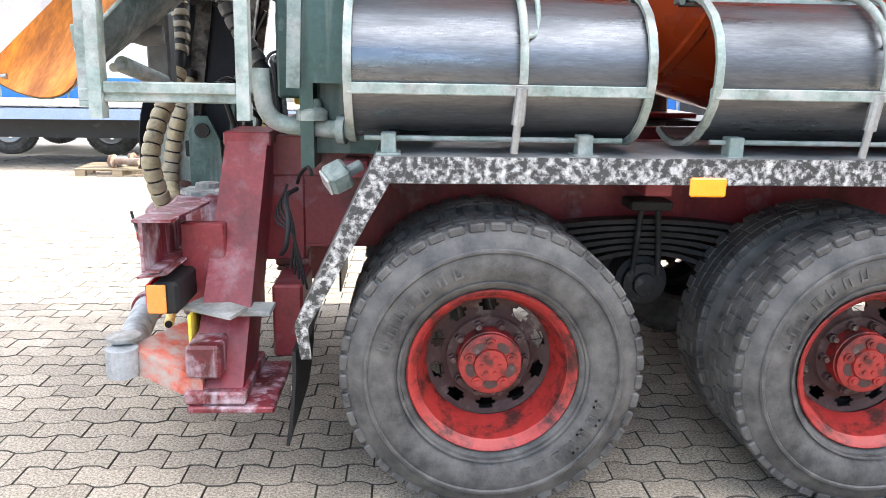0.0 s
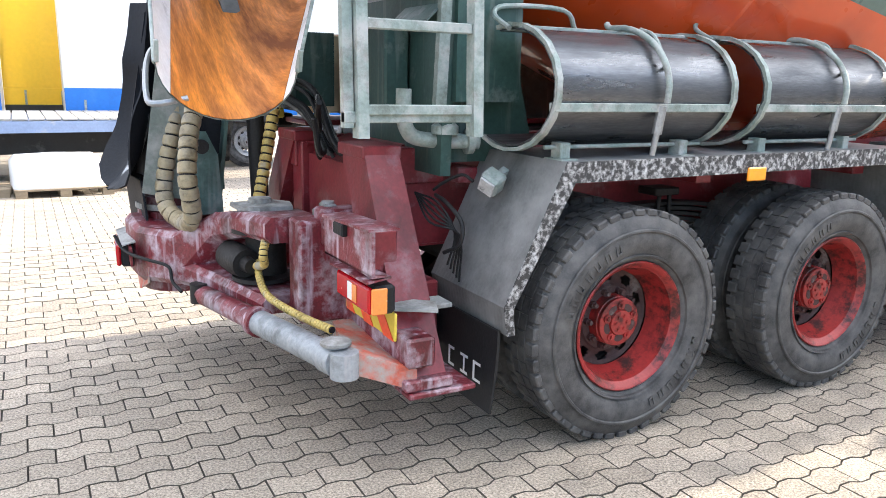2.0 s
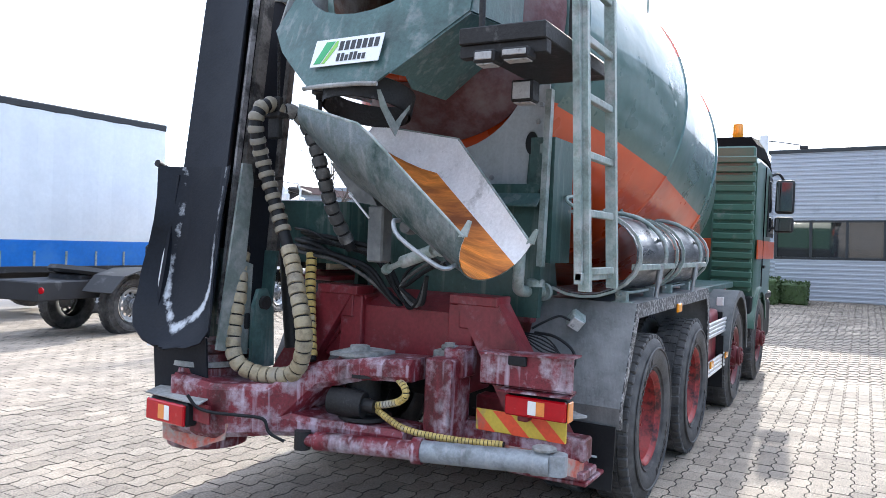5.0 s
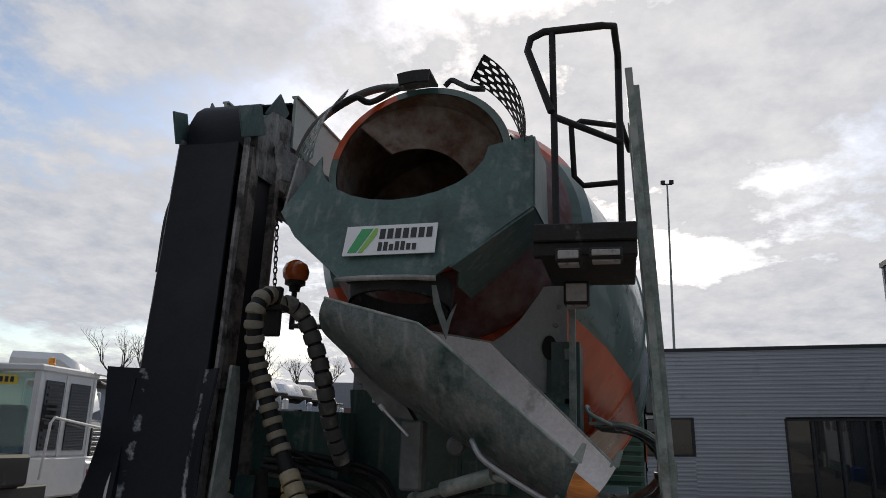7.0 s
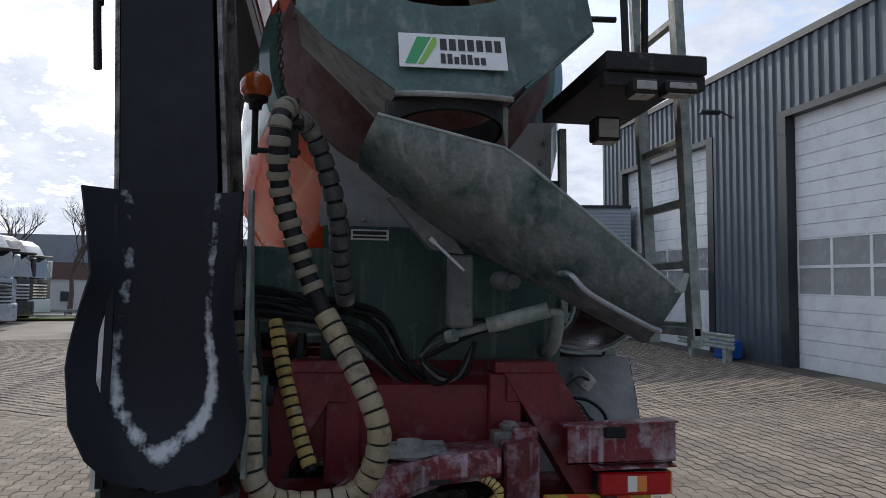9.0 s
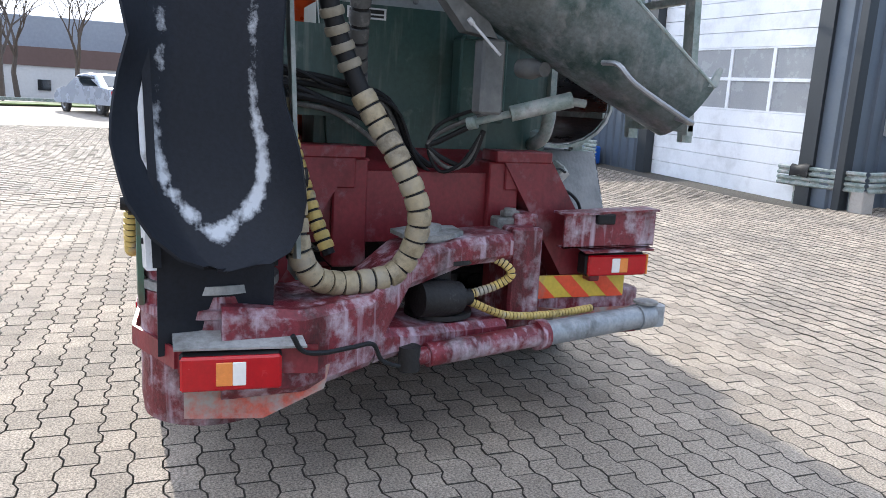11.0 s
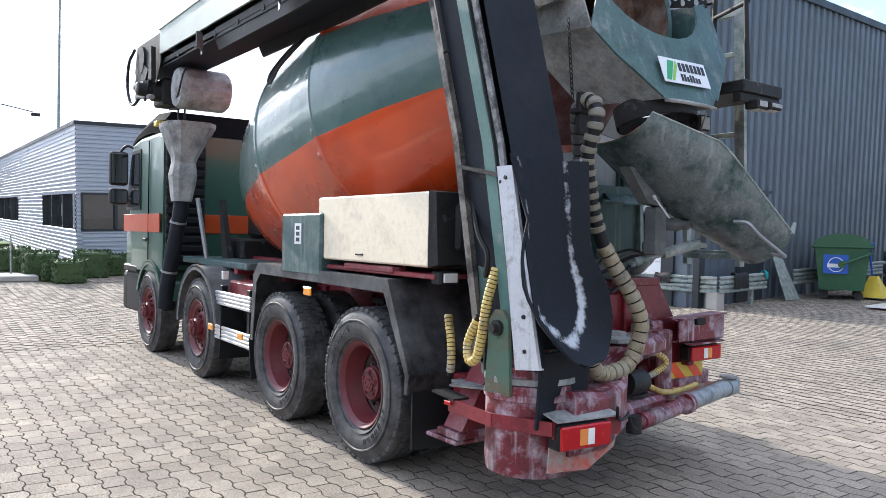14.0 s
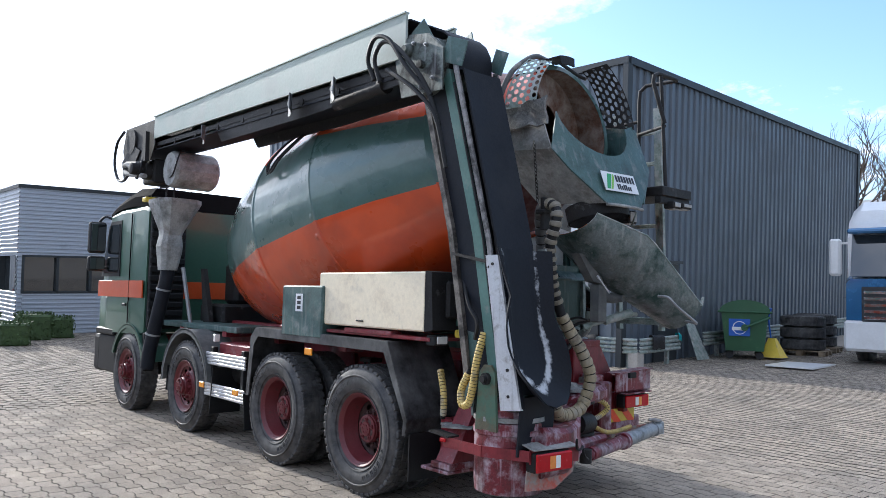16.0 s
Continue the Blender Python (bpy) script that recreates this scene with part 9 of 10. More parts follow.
# terminal tractor with a one-man cab
tt = tagged(new("terminal_tractor"), "white terminal tractor with exhaust stack and fifth wheel", "tractor")
tt.matrix_basis = placed(gat(3.2, 7.84), 8) @ Matrix.Scale(0.93, 4)


def tp(nm, bm, mt, lab="", par=None, smooth=30):
    o = part(nm, bm, mt, None, lab, smooth)
    o.parent = par or tt
    return o


bm = B()
box(bm, (-1.6, 0.1, 0.62), (5.2, 1.0, 0.92), 0.02)
box(bm, (1.2, -0.3, 0.55), (3.0, 0.2, 1.0), 0.03)
tp("chassis_frame", bm, CHASSIS)
bm = B()
box(bm, (2.4, -0.25, 0.75), (4.2, 1.25, 1.45), 0.04)
tc2 = tp("cab", bm, WHITE_BODY, "white one-man cab")
bm = B()
box(bm, (2.45, -0.24, 1.45), (4.15, -0.16, 2.9), 0.02)
tp("side_panel", bm, WHITE_BODY, "", tc2)
bm = B()
box(bm, (2.45, 1.16, 1.45), (4.15, 1.24, 2.9), 0.02)
tp("side_panel", bm, WHITE_BODY, "", tc2)
bm = B()
box(bm, (2.4, -0.27, 2.85), (4.25, 1.27, 2.98), 0.03)
tp("roof", bm, WHITE_BODY, "", tc2)
for x in (2.42, 3.2, 4.1):
    for y in (-0.2, 1.2):
        bm = B()
        box(bm, (x, y - 0.055, 1.45), (x + 0.08, y + 0.055, 2.85))
        tp("pillar", bm, WHITE_BODY, "", tc2)
TINT = glass_mat("pale_green_glass", (0.62, 0.80, 0.76), 0.02)
TINT.node_tree.nodes["Principled BSDF"].inputs["Transmission Weight"].default_value = 0.9
bm = B()
box(bm, (2.43, -0.14, 1.5), (2.445, 1.14, 2.83))
rw = tp("rear_window", bm, TINT, "pale green rear window", tc2)
rw.visible_shadow = False
bm = B()
box(bm, (3.0, 0.25, 1.45), (3.5, 0.8, 1.65), 0.06)
box(bm, (2.9, 0.25, 1.6), (3.05, 0.8, 2.3), 0.06)
tp("seat", bm, DARK, "black driver's seat", tc2)
bm = B()
lathe(bm, [(0, 0.16), (0.02, 0.18), (0.04, 0.16)], axis_matrix((3.75, 0.5, 1.95), (3.85, 0.5, 2.2)), 20, caps=False)
rod(bm, (3.8, 0.5, 1.5), (3.78, 0.5, 2.0), 0.03)
tp("steering_wheel", bm, DARK, "", tc2)
bm = B()
box(bm, (4.12, -0.14, 1.5), (4.135, 1.14, 2.8))
fw_ = tp("windscreen", bm, TINT, "", tc2)
fw_.visible_shadow = False
for k in range(9):
    bm = B()
    box(bm, (2.68, -0.275, 1.62 + 0.12 * k), (3.08, -0.262, 1.66 + 0.12 * k))
    tp("louvre", bm, CHASSIS, "", tc2)
bm = B()
for x0, x1 in ((2.6, 3.15), (3.35, 4.0)):
    box(bm, (x0, -0.262, 1.55), (x1, -0.242, 2.72), 0.02)
tp("side_window", bm, GLASS, "", tc2)
bm = B()
box(bm, (2.415, 0.15, 2.62), (2.43, 0.85, 2.78))
tp("number_board", bm, HAZ_Y, "yellow number board with unreadable marks", tc2)
bm = B()
for k in range(6):
    box(bm, (2.408, 0.22 + 0.1 * k, 2.66), (2.415, 0.28 + 0.1 * k, 2.75))
tp("number_bar", bm, SIGN_BLACK, "", tc2)
bm = B()
tube(bm, [(2.2, 1.15, 1.3), (2.2, 1.15, 2.9), (2.15, 1.15, 3.05), (2.0, 1.15, 3.1)], 0.07, 14, 2)
tube(bm, [(2.2, 1.15, 1.6), (2.2, 1.15, 2.0)], 0.12, 14)
tp("exhaust", bm, DARK)
bm = B()
lathe(bm, [(2.98, 0.07), (3.02, 0.07), (3.03, 0.06), (3.12, 0.055), (3.13, 0.02)], Matrix.Translation((2.9, -0.1, 0)) @ Matrix.Rotation(radians(-90), 4, "Y"), 16)
tp("beacon", bm, AMBER)
bm = B()
tube(bm, [(2.5, -0.45, 1.1), (2.5, -0.5, 2.0), (2.6, -0.5, 2.1), (4.2, -0.5, 1.95)], 0.025, 8)
tube(bm, [(4.0, -0.3, 2.95), (4.9, -0.3, 2.95), (5.0, -0.3, 2.8), (5.0, -0.3, 1.5)], 0.025, 8)
tp("rail", bm, WHITE_BODY)
bm = B()
lathe(bm, [(0.0, 0.45), (0.05, 0.5), (0.12, 0.45), (0.13, 0.2)], Matrix.Translation((-0.4, 0.55, 0.98)) @ Matrix.Rotation(radians(-82), 4, "Y"), 28)
box(bm, (-0.7, 0.2, 0.9), (-0.1, 0.9, 1.0), 0.02)
tp("fifth_wheel", bm, CHASSIS)
bm = B()
sheet(bm, [[(x, y, z) for y in (-0.62, 0.0)] for x, z in ((-0.85, 0.75), (-0.6, 1.0), (-0.2, 1.1), (0.3, 1.1), (0.75, 1.0))], 0.02)
box(bm, (1.0, -0.4, 1.0), (2.3, 0.5, 1.5), 0.05)
tp("mudguard", bm, CHASSIS)
bm = B()
lathe(bm, [(0, 0.05), (-0.02, 0.05)], Matrix.Translation((-1.6, 0.0, 0.8)), 12)
tp("rear_lamp", bm, RED_LENS)
bm = B()
plate(bm, [(1.6, -0.05, 1.65), (1.6, 0.35, 1.65), (1.6, 0.15, 2.0)], 0.01, (-1, 0, 0))
tp("warning_triangle", bm, HAZ_R)
bm = B()
box(bm, (4.2, -0.25, 0.9), (5.2, 1.25, 1.35), 0.05)
tp("bonnet", bm, WHITE_BODY)
bm = B()
box(bm, (4.25, -0.262, 1.12), (5.2, -0.252, 1.2))
tp("stripe", bm, RED_STRIPE)
for x in (0.0, 4.4):
    vehicle_wheel(tt, Matrix.Translation((x, -0.25, 0.5)) @ Matrix.Rotation(math.pi, 4, "Z"))
    vehicle_wheel(tt, Matrix.Translation((x, 1.35, 0.5)))

# silver car
car = tagged(new("car"), "silver four-door saloon car parked beyond the office", "car")
car.matrix_basis = placed(gat(27.4, 3.1), 30)


def cp_(nm, bm, mt, par=car, smooth=35):
    o = part(nm, bm, mt, None, "", smooth)
    o.parent = par
    return o


bm = B()
prof = [(-2.25, 0.35), (-2.3, 0.62), (-2.22, 0.92), (-1.55, 0.98), (-0.95, 1.4), (-0.2, 1.46), (0.45, 1.4), (1.15, 0.98), (1.95, 0.86), (2.2, 0.62), (2.22, 0.35)]
rings = []
for y, k, dz in ((-0.85, 0.97, 0.0), (-0.80, 1.0, 0.0), (-0.6, 1.0, 0.02), (0.6, 1.0, 0.02), (0.8, 1.0, 0.0), (0.85, 0.97, 0.0)):
    rings.append([(x * k, y * (1 - 0.22 * max(0, z - 0.95)), 0.3 + (z - 0.3) * k + (dz if z > 0.5 else 0)) for x, z in prof])
loft(bm, rings)
cb = cp_("body", bm, SILVER)
bm = B()
for s in (-1, 1):
    plate(bm, [(-1.25, s * 0.80, 1.0), (0.95, s * 0.80, 1.0), (0.45, s * 0.755, 1.34), (-0.9, s * 0.755, 1.36)], 0.02, (0, s, 0))
cp_("side_window", bm, GLASS, cb)
bm = B()
plate(bm, [(-1.58, -0.6, 1.0), (-1.58, 0.6, 1.0), (-1.02, 0.52, 1.38), (-1.02, -0.52, 1.38)], 0.02, (-0.5, 0, 0.8))
plate(bm, [(1.18, -0.6, 1.0), (1.18, 0.6, 1.0), (0.52, 0.52, 1.38), (0.52, -0.52, 1.38)], 0.02, (0.5, 0, 0.8))
cp_("windscreen", bm, GLASS, cb)
for s in (-1, 1):
    bm = B()
    box(bm, (-2.31, min(s * 0.5, s * 0.82), 0.68), (-2.2, max(s * 0.5, s * 0.82), 0.86), 0.02)
    cp_("tail_lamp", bm, RED_LENS, cb)
bm = B()
box(bm, (-2.325, -0.25, 0.68), (-2.29, 0.25, 0.79))
cp_("number_plate", bm, HAZ_Y, cb)
for x in (-1.35, 1.38):
    for s in (-1, 1):
        vehicle_wheel(car, Matrix.Translation((x, s * 0.83, 0.31)) @ (Matrix() if s > 0 else Matrix.Rotation(math.pi, 4, "Z")), scale=0.59)

# white sign pylon and thin flood-light masts
bm = B()
box(bm, (-0.16, -0.05, 0.12), (0.16, 0.25, 5.55), 0.02)
py = tagged(part("sign_pylon", bm, WHITE_BODY), "white square pylon on a concrete foot", "pylon")
py.matrix_basis = Matrix.Translation(gat(27.0, 1.15))
bm = B()
box(bm, (-0.14, 0.253, 0.12), (0.14, 0.44, 5.35), 0.02)
part("side_panel", bm, WHITE_BODY).parent = py
bm = B()
box(bm, (-0.45, -0.3, 0.0), (0.45, 0.65, 0.15), 0.02)
part("foot", bm, CONCRETE).parent = py
bm = B()
tube(bm, [(0, -1.2, 5.15), (0, 0.1, 5.35), (0, 1.9, 5.45)], 0.02, 8, 4)
box(bm, (-0.06, -1.45, 5.0), (0.06, -1.15, 5.12), 0.02)
box(bm, (-0.06, 1.85, 5.35), (0.06, 2.1, 5.45), 0.02)
part("lamp_arm", bm, CHASSIS).parent = py
# concrete foot with a thin rod beside the hedges
bm = B()
box(bm, (-0.75, -0.42, 0.0), (0.75, 0.42, 0.13), 0.02)
sf = tagged(part("road_sign", bm, CONCRETE), "bare thin rod standing on a flat concrete slab", "sign")
sf.matrix_basis = Matrix.Translation(gat(15.95, 1.62))
bm = B()
rod(bm, (0.3, 0.05, 0.12), (0.32, 0.06, 1.05), 0.02, 8)
part("rod", bm, GALV).parent = sf
for x, y, h in ((50.0, -4.3, 19.6), (33.0, 7.6, 14.0)):
    bm = B()
    tube(bm, [(0, 0, 0), (0, 0, h)], lambda t: 0.11 - 0.05 * t, 10)
    pl_ = tagged(part("floodlight_mast", bm, GALV), "tall thin floodlight mast", "mast")
    pl_.matrix_basis = Matrix.Translation(gat(x, y))
    bm = B()
    for s in (-1, 1):
        box(bm, (-0.1, s * 0.3 - 0.16, h), (0.1, s * 0.3 + 0.16, h + 0.3), 0.03, Matrix.Rotation(radians(0), 4, "X"))
    box(bm, (-0.04, -0.35, h - 0.05), (0.04, 0.35, h + 0.05))
    o = part("floodlight", bm, CHASSIS)
    o.parent = pl_


# clipped hedges at the office
def hedge(x, y, sx, sy, h):
    random.seed(int(x * 100 + y * 10))
    bm = B()
    n = int(900 * sx * sy + 500)
    for k in range(n):
        f = random.choice((0, 1, 2, 3, 4))
        a, b = random.uniform(-1, 1), random.uniform(-1, 1)
        r = 0.93
        q = {0: (r, a, b), 1: (-r, a, b), 2: (a, r, b), 3: (a, -r, b), 4: (a, b, r)}[f]
        c = Vector((q[0] * sx, q[1] * sy, h / 2 + q[2] * h / 2)) * random.uniform(0.93, 1.03)
        e = Matrix.LocRotScale(c, Euler((random.uniform(0, 6), random.uniform(0, 6), random.uniform(0, 6))), None)
        s = random.uniform(0.025, 0.05)
        v = [bm.verts.new(e @ Vector(p)) for p in ((-s, 0, 0), (0, -s * 0.5, 0), (s, 0, 0), (0, s * 0.5, 0))]
        bm.faces.new(v)
    ob = tagged(part("hedge", bm, HEDGE), "clipped dark green box hedge by the office", "hedge", "hedges")
    ob.matrix_basis = Matrix.Translation(gat(x, y))
    bm = B()
    box(bm, (-sx * 0.88, -sy * 0.88, 0.0), (sx * 0.88, sy * 0.88, h * 0.9), 0.05)
    o = part("core", bm, HEDGE)
    o.parent = ob


for x, y, sx, sy, h in ((18.6, 1.40, 0.6, 0.4, 0.66), (17.4, 1.32, 0.28, 0.25, 0.5), (16.4, 1.05, 0.55, 0.4, 0.68), (15.35, 0.90, 0.28, 0.26, 0.5), (14.85, 0.66, 0.4, 0.36, 0.58), (16.2, -0.1, 0.4, 0.4, 0.72), (16.7, -0.8, 0.4, 0.35, 0.6)):
    hedge(x, y, sx, sy, h)


# bare trees
def bare_tree(x, y, h, seed, label="bare winter tree with fine twigs"):
    rnd = random.Random(seed)
    bm, tw = B(), B()

    def grow(p, d, L, r, depth):
        q = p + d * L
        mid = (p + q) / 2 + Vector((rnd.uniform(-1, 1), rnd.uniform(-1, 1), rnd.uniform(-0.3, 0.5))) * L * 0.06
        tube(bm if depth < 3 else tw, [p, mid, q], lambda t: r * (1 - 0.35 * t), 6 if depth < 2 else 4 if depth < 4 else 3, 0, False)
        if depth >= 6:
            return
        n = 3 if depth < 4 else 2
        for k in range(n):
            side = Vector((rnd.uniform(-1, 1), rnd.uniform(-1, 1), rnd.uniform(-0.15, 0.6))).normalized()
            nd = (d * (0.95 if k else 1.25) + side * (0.75 if depth < 4 else 0.9) + Vector((0, 0, 0.18))).normalized()
            grow(p + (q - p) * rnd.uniform(0.62, 1.0) if k else q, nd, L * rnd.uniform(0.58, 0.78), r * 0.56, depth + 1)
    grow(Vector((0, 0, 0)), Vector((0, 0, 1)), h * 0.30, h * 0.018, 0)
    t = tagged(part("tree", bm, BARK, smooth=50), label, "tree", "bare trees")
    t.matrix_basis = Matrix.Translation(gat(x, y))
    o = part("crown", tw, BARK)
    o.parent = t


for k, (x, y, h) in enumerate(((44, 16, 9), (40, 13.5, 7), (47, 21, 10), (38, 9.5, 9.5), (46, 9.5, 10), (52, 6.0, 10), (58, 10.5, 11), (33, 19, 8), (30, 24, 8), (52, -13, 9.5), (60, -18, 9), (66, -8, 9), (9, -31, 11), (6, -29, 9.5))):
    bare_tree(x, y, h, 30 + k)

# grass verge, guard rail and low buildings beyond
bm = B()
for j in range(10):
    y0, y1 = -2 + j * 8, 6 + j * 8
    plate(bm, [(33, y0, gz(33, y0)), (36.5, y0, gz(36, y0)), (36.5, y1, gz(36, y1)), (33, y1, gz(33, y1))], 0.05, (0, 0, 1))
gv = tagged(part("grass_verge", bm, GRASS, kind="stuff"), "strip of short grass along the road", "grass")
bm = B()
for z in (0.45, 0.75):
    box(bm, (37.2, -5, z), (37.3, 70, z + 0.16), 0.02)
for k in range(25):
    box(bm, (37.3, -4 + 3 * k, -1.2), (37.4, -3.9 + 3 * k, 0.9))
tagged(part("crash_barrier", bm, GALV), "galvanised crash barrier along the road", "barrier")
BW = mat("pale_rendered_wall", (0.6, 0.6, 0.6), 0.8, 0, 0.08, 0.3, 5, 0.02)
BBR = mat("brown_roof_band", (0.14, 0.09, 0.08), 0.7, 0, 0.1, 0.4, 5, 0.02)
BGR = mat("blue_grey_shed_sheet", (0.30, 0.33, 0.38), 0.6, 0, 0.1, 0.2, 4, 0.02)
sh = thing("warehouse", "long pale warehouse with brown band and rows of small windows", "building", (66, 14, gz(66, 14)))
bm = B()
box(bm, (62, -6, -2), (80, 60, 3.0))
part("wall", bm, BW, sh)
bm = B()
box(bm, (61.9, -6, 3.0), (80, 60, 4.4))
part("band", bm, BBR, sh)
bm = B()
box(bm, (66, -5, 4.4), (84, 60, 7.0))
part("rear_hall", bm, BGR, sh)
for k in range(19):
    bm = B()
    box(bm, (61.9, -4 + 3.2 * k, 1.2), (61.98, -3.1 + 3.2 * k, 2.0))
    part("window", bm, GLASS, sh)
sh2 = thing("far_shed", "low grey shed behind the parked trucks", "building", (35, 32, gz(35, 32)))
bm = B()
box(bm, (20, 34, -2), (60, 46, 4.5))
part("wall", bm, BGR, sh2)
bm = B()
box(bm, (19.6, 33.6, 4.5), (60.4, 46.4, 5.0))
part("roof", bm, BBR, sh2)
sh3 = thing("white_shed", "pale sheet-clad shed beyond the trees", "building", (14, -46, gz(14, -46)))
bm = B()
planked(bm, (4, -40), (30, -40), -1, 7.5, (0, 1), 0.3, 0.03)
box(bm, (4, -52, -1), (30, -40.1, 7.6))
part("wall", bm, BW, sh3)


# steel crash barriers round the hall's corner and pillar
def barrier(p0, p1, posts, label):
    a, b = Vector((*p0, gz(*p0))), Vector((*p1, gz(*p1)))
    t = thing("guard_rail", label, "guard rail", (*p0, gz(*p0)), "guard rails")
    d = (b - a).normalized()
    side = Vector((-d.y, d.x, 0))
    for z in (0.30, 0.475):
        bm = B()
        prof = [(0.02, 0), (0.05, 0.02), (0.05, 0.05), (0.02, 0.07), (0.02, 0.09), (0.05, 0.11), (0.05, 0.14), (0.02, 0.16)]
        sheet(bm, [[p + side * o + Vector((0, 0, z + h)) for o, h in prof] for p in (a, b)], 0.004)
        part("rail", bm, GALV, t, smooth=20)
    for f, w in posts:
        p = a.lerp(b, f) + side * -0.09
        bm = B()
        z0 = gz(p.x, p.y) - 0.03
        box(bm, (p.x - w, p.y - w, z0), (p.x + w, p.y + w, z0 + (0.60 if w < 0.1 else 0.36)), 0.01)
        part("post", bm, GALV if w < 0.1 else CONCRETE, t)


barrier((4.30, -8.98), (5.95, -8.85), ((0.16, 0.045), (0.8, 0.045)), "grey steel guard rail on posts at the hall corner")
barrier((4.40, -10.73), (4.30, -8.98), ((0.22, 0.045), (0.96, 0.12)), "grey steel guard rail on posts at the hall corner")
barrier((10.55, -8.05), (13.0, -7.95), ((0.2, 0.08), (0.8, 0.08)), "grey steel guard rail before the pillar between the doors")
barrier((5.2, -23.5), (4.5, -11.9), [((k + 0.5) / 6, 0.045) for k in range(6)], "grey steel guard rail along the hall wall")
# dark cloths hung over the rails, and a glove
def cloth(at, along, w, h, name, label, material, category):
    bm = B()
    a, n = Vector((*along, 0)).normalized(), Vector((-along[1], along[0], 0)).normalized()
    rows = []
    for off, dz in ((0.075, -h), (0.08, -h * 0.5), (0.075, -0.02), (0.04, 0.014), (-0.0, 0.012), (-0.012, -0.04), (-0.012, -h * 0.45)):
        rows.append([Vector(at) + a * u + n * (off + 0.008 * math.sin(23 * u)) + Vector((0, 0, dz + 0.02 * math.sin(17 * u + dz * 9))) for u in (0, w * 0.25, w * 0.5, w * 0.75, w)])
    sheet(bm, rows, 0.012)
    tagged(part(name, bm, material, smooth=50), label, category)


TEAL = mat("teal_knit", (0.03, 0.33, 0.36), 0.8, 0, 0.2, 30, 120, 0.1)
cloth((5.3, -8.9, gz(5.3, -8.9) + 0.64), (1, 0.08), 0.36, 0.17, "rag", "dark cloth hung over the guard rail", DARK, "cloth")
cloth((4.35, -9.95, gz(4.35, -9.95) + 0.64), (-0.06, 1), 0.5, 0.27, "rag", "dark cloth hung over the guard rail", DARK, "cloth")
cloth((4.40, -10.70, gz(4.4, -10.7) + 0.64), (-0.06, 1), 0.11, 0.12, "glove", "teal work glove hung on the rail's end", TEAL, "glove")
# grey metal sheet leaning at the end of the rail
zr = gz(4.6, -11.8)
bm = B()
plate(bm, [(4.30, -11.35, zr), (4.36, -12.0, zr), (4.72, -11.9, zr + 0.85), (4.66, -11.4, zr + 0.92)], 0.01)
tagged(part("metal_sheet", bm, GALV), "grey metal sheet leaning on the rail's end", "metal sheet")
bm = B()
box(bm, (11.5, -8.75, 0.0), (12.1, -8.35, 0.42), 0.03)
cr = tagged(part("crate", bm, BLUE_PLASTIC), "blue plastic crate behind the guard rail", "crate")
cr.matrix_basis = Matrix.Translation((0, 0, gz(11.8, -8.5)))

# green wheeled waste container
wb = thing("waste_container", "green four-wheeled waste container with domed lid", "waste bin", (3.95, -12.75, gz(4, -12.75)))
zb = gz(4, -12.75)
BMX = Matrix.Translation((3.95, -12.9, zb)) @ Matrix.Rotation(radians(28), 4, "Z")


def bp(nm, bm, mt, lab="", par=wb, smooth=30):
    bmesh.ops.transform(bm, matrix=BMX, verts=bm.verts)
    return part(nm, bm, mt, par, lab, smooth)


bm = B()
loft(bm, [[(-0.42, -0.6, 0.2), (0.42, -0.6, 0.2), (0.42, 0.6, 0.2), (-0.42, 0.6, 0.2)], [(-0.52, -0.68, 1.12), (0.52, -0.68, 1.12), (0.52, 0.68, 1.12), (-0.52, 0.68, 1.12)]])
bd_ = bp("body", bm, BIN_GREEN)
bm = B()
sheet(bm, [[(0.56 * math.cos(radians(a)), y, 1.12 + 0.28 * math.sin(radians(a))) for y in (-0.70, 0.70)] for a in range(0, 181, 15)], 0.02)
for y in (-0.69, 0.69):
    plate(bm, [(0.56 * math.cos(radians(a)), y, 1.12 + 0.28 * math.sin(radians(a))) for a in range(0, 181, 15)], 0.02, (0, 1, 0))
box(bm, (-0.6, -0.72, 1.09), (0.6, 0.72, 1.14), 0.02)
bp("lid", bm, BIN_GREEN)
for x in (-0.33, 0.33):
    for y in (-0.45, 0.45):
        bm = B()
        lathe(bm, [(-0.025, 0.09), (0.025, 0.09)], Matrix.Translation((x, y, 0.09)) @ Matrix.Rotation(radians(90), 4, "Z"), 16)
        box(bm, (x - 0.03, y - 0.04, 0.09), (x + 0.03, y + 0.04, 0.21))
        bp("wheel", bm, CHASSIS)
bm = B()
box(bm, (-0.12, 0.655, 0.55), (0.35, 0.668, 0.95))
stk = bp("sticker", bm, BLUE_PLASTIC)
bm = B()
box(bm, (-0.05, 0.668, 0.68), (0.28, 0.672, 0.76))
lathe(bm, [(0.668, 0.14), (0.668, 0.155), (0.672, 0.155), (0.672, 0.14)], Matrix.Translation((0.11, 0, 0.74)) @ Matrix.Rotation(radians(90), 4, "Z"), 24, caps=False)
bp("sticker_mark", bm, SIGN_WHITE, "", stk)
bm = B()
for s in (-1, 1):
    rod(bm, (-0.55, s * 0.74, 1.0), (0.0, s * 0.74, 0.75), 0.03)
    lathe(bm, [(0.70, 0.08), (0.76, 0.08)], Matrix.Translation((0.0, 0, 0.75)) @ Matrix.Rotation(radians(90 * s), 4, "Z"), 16)
bp("lid_arm", bm, BIN_GREEN)
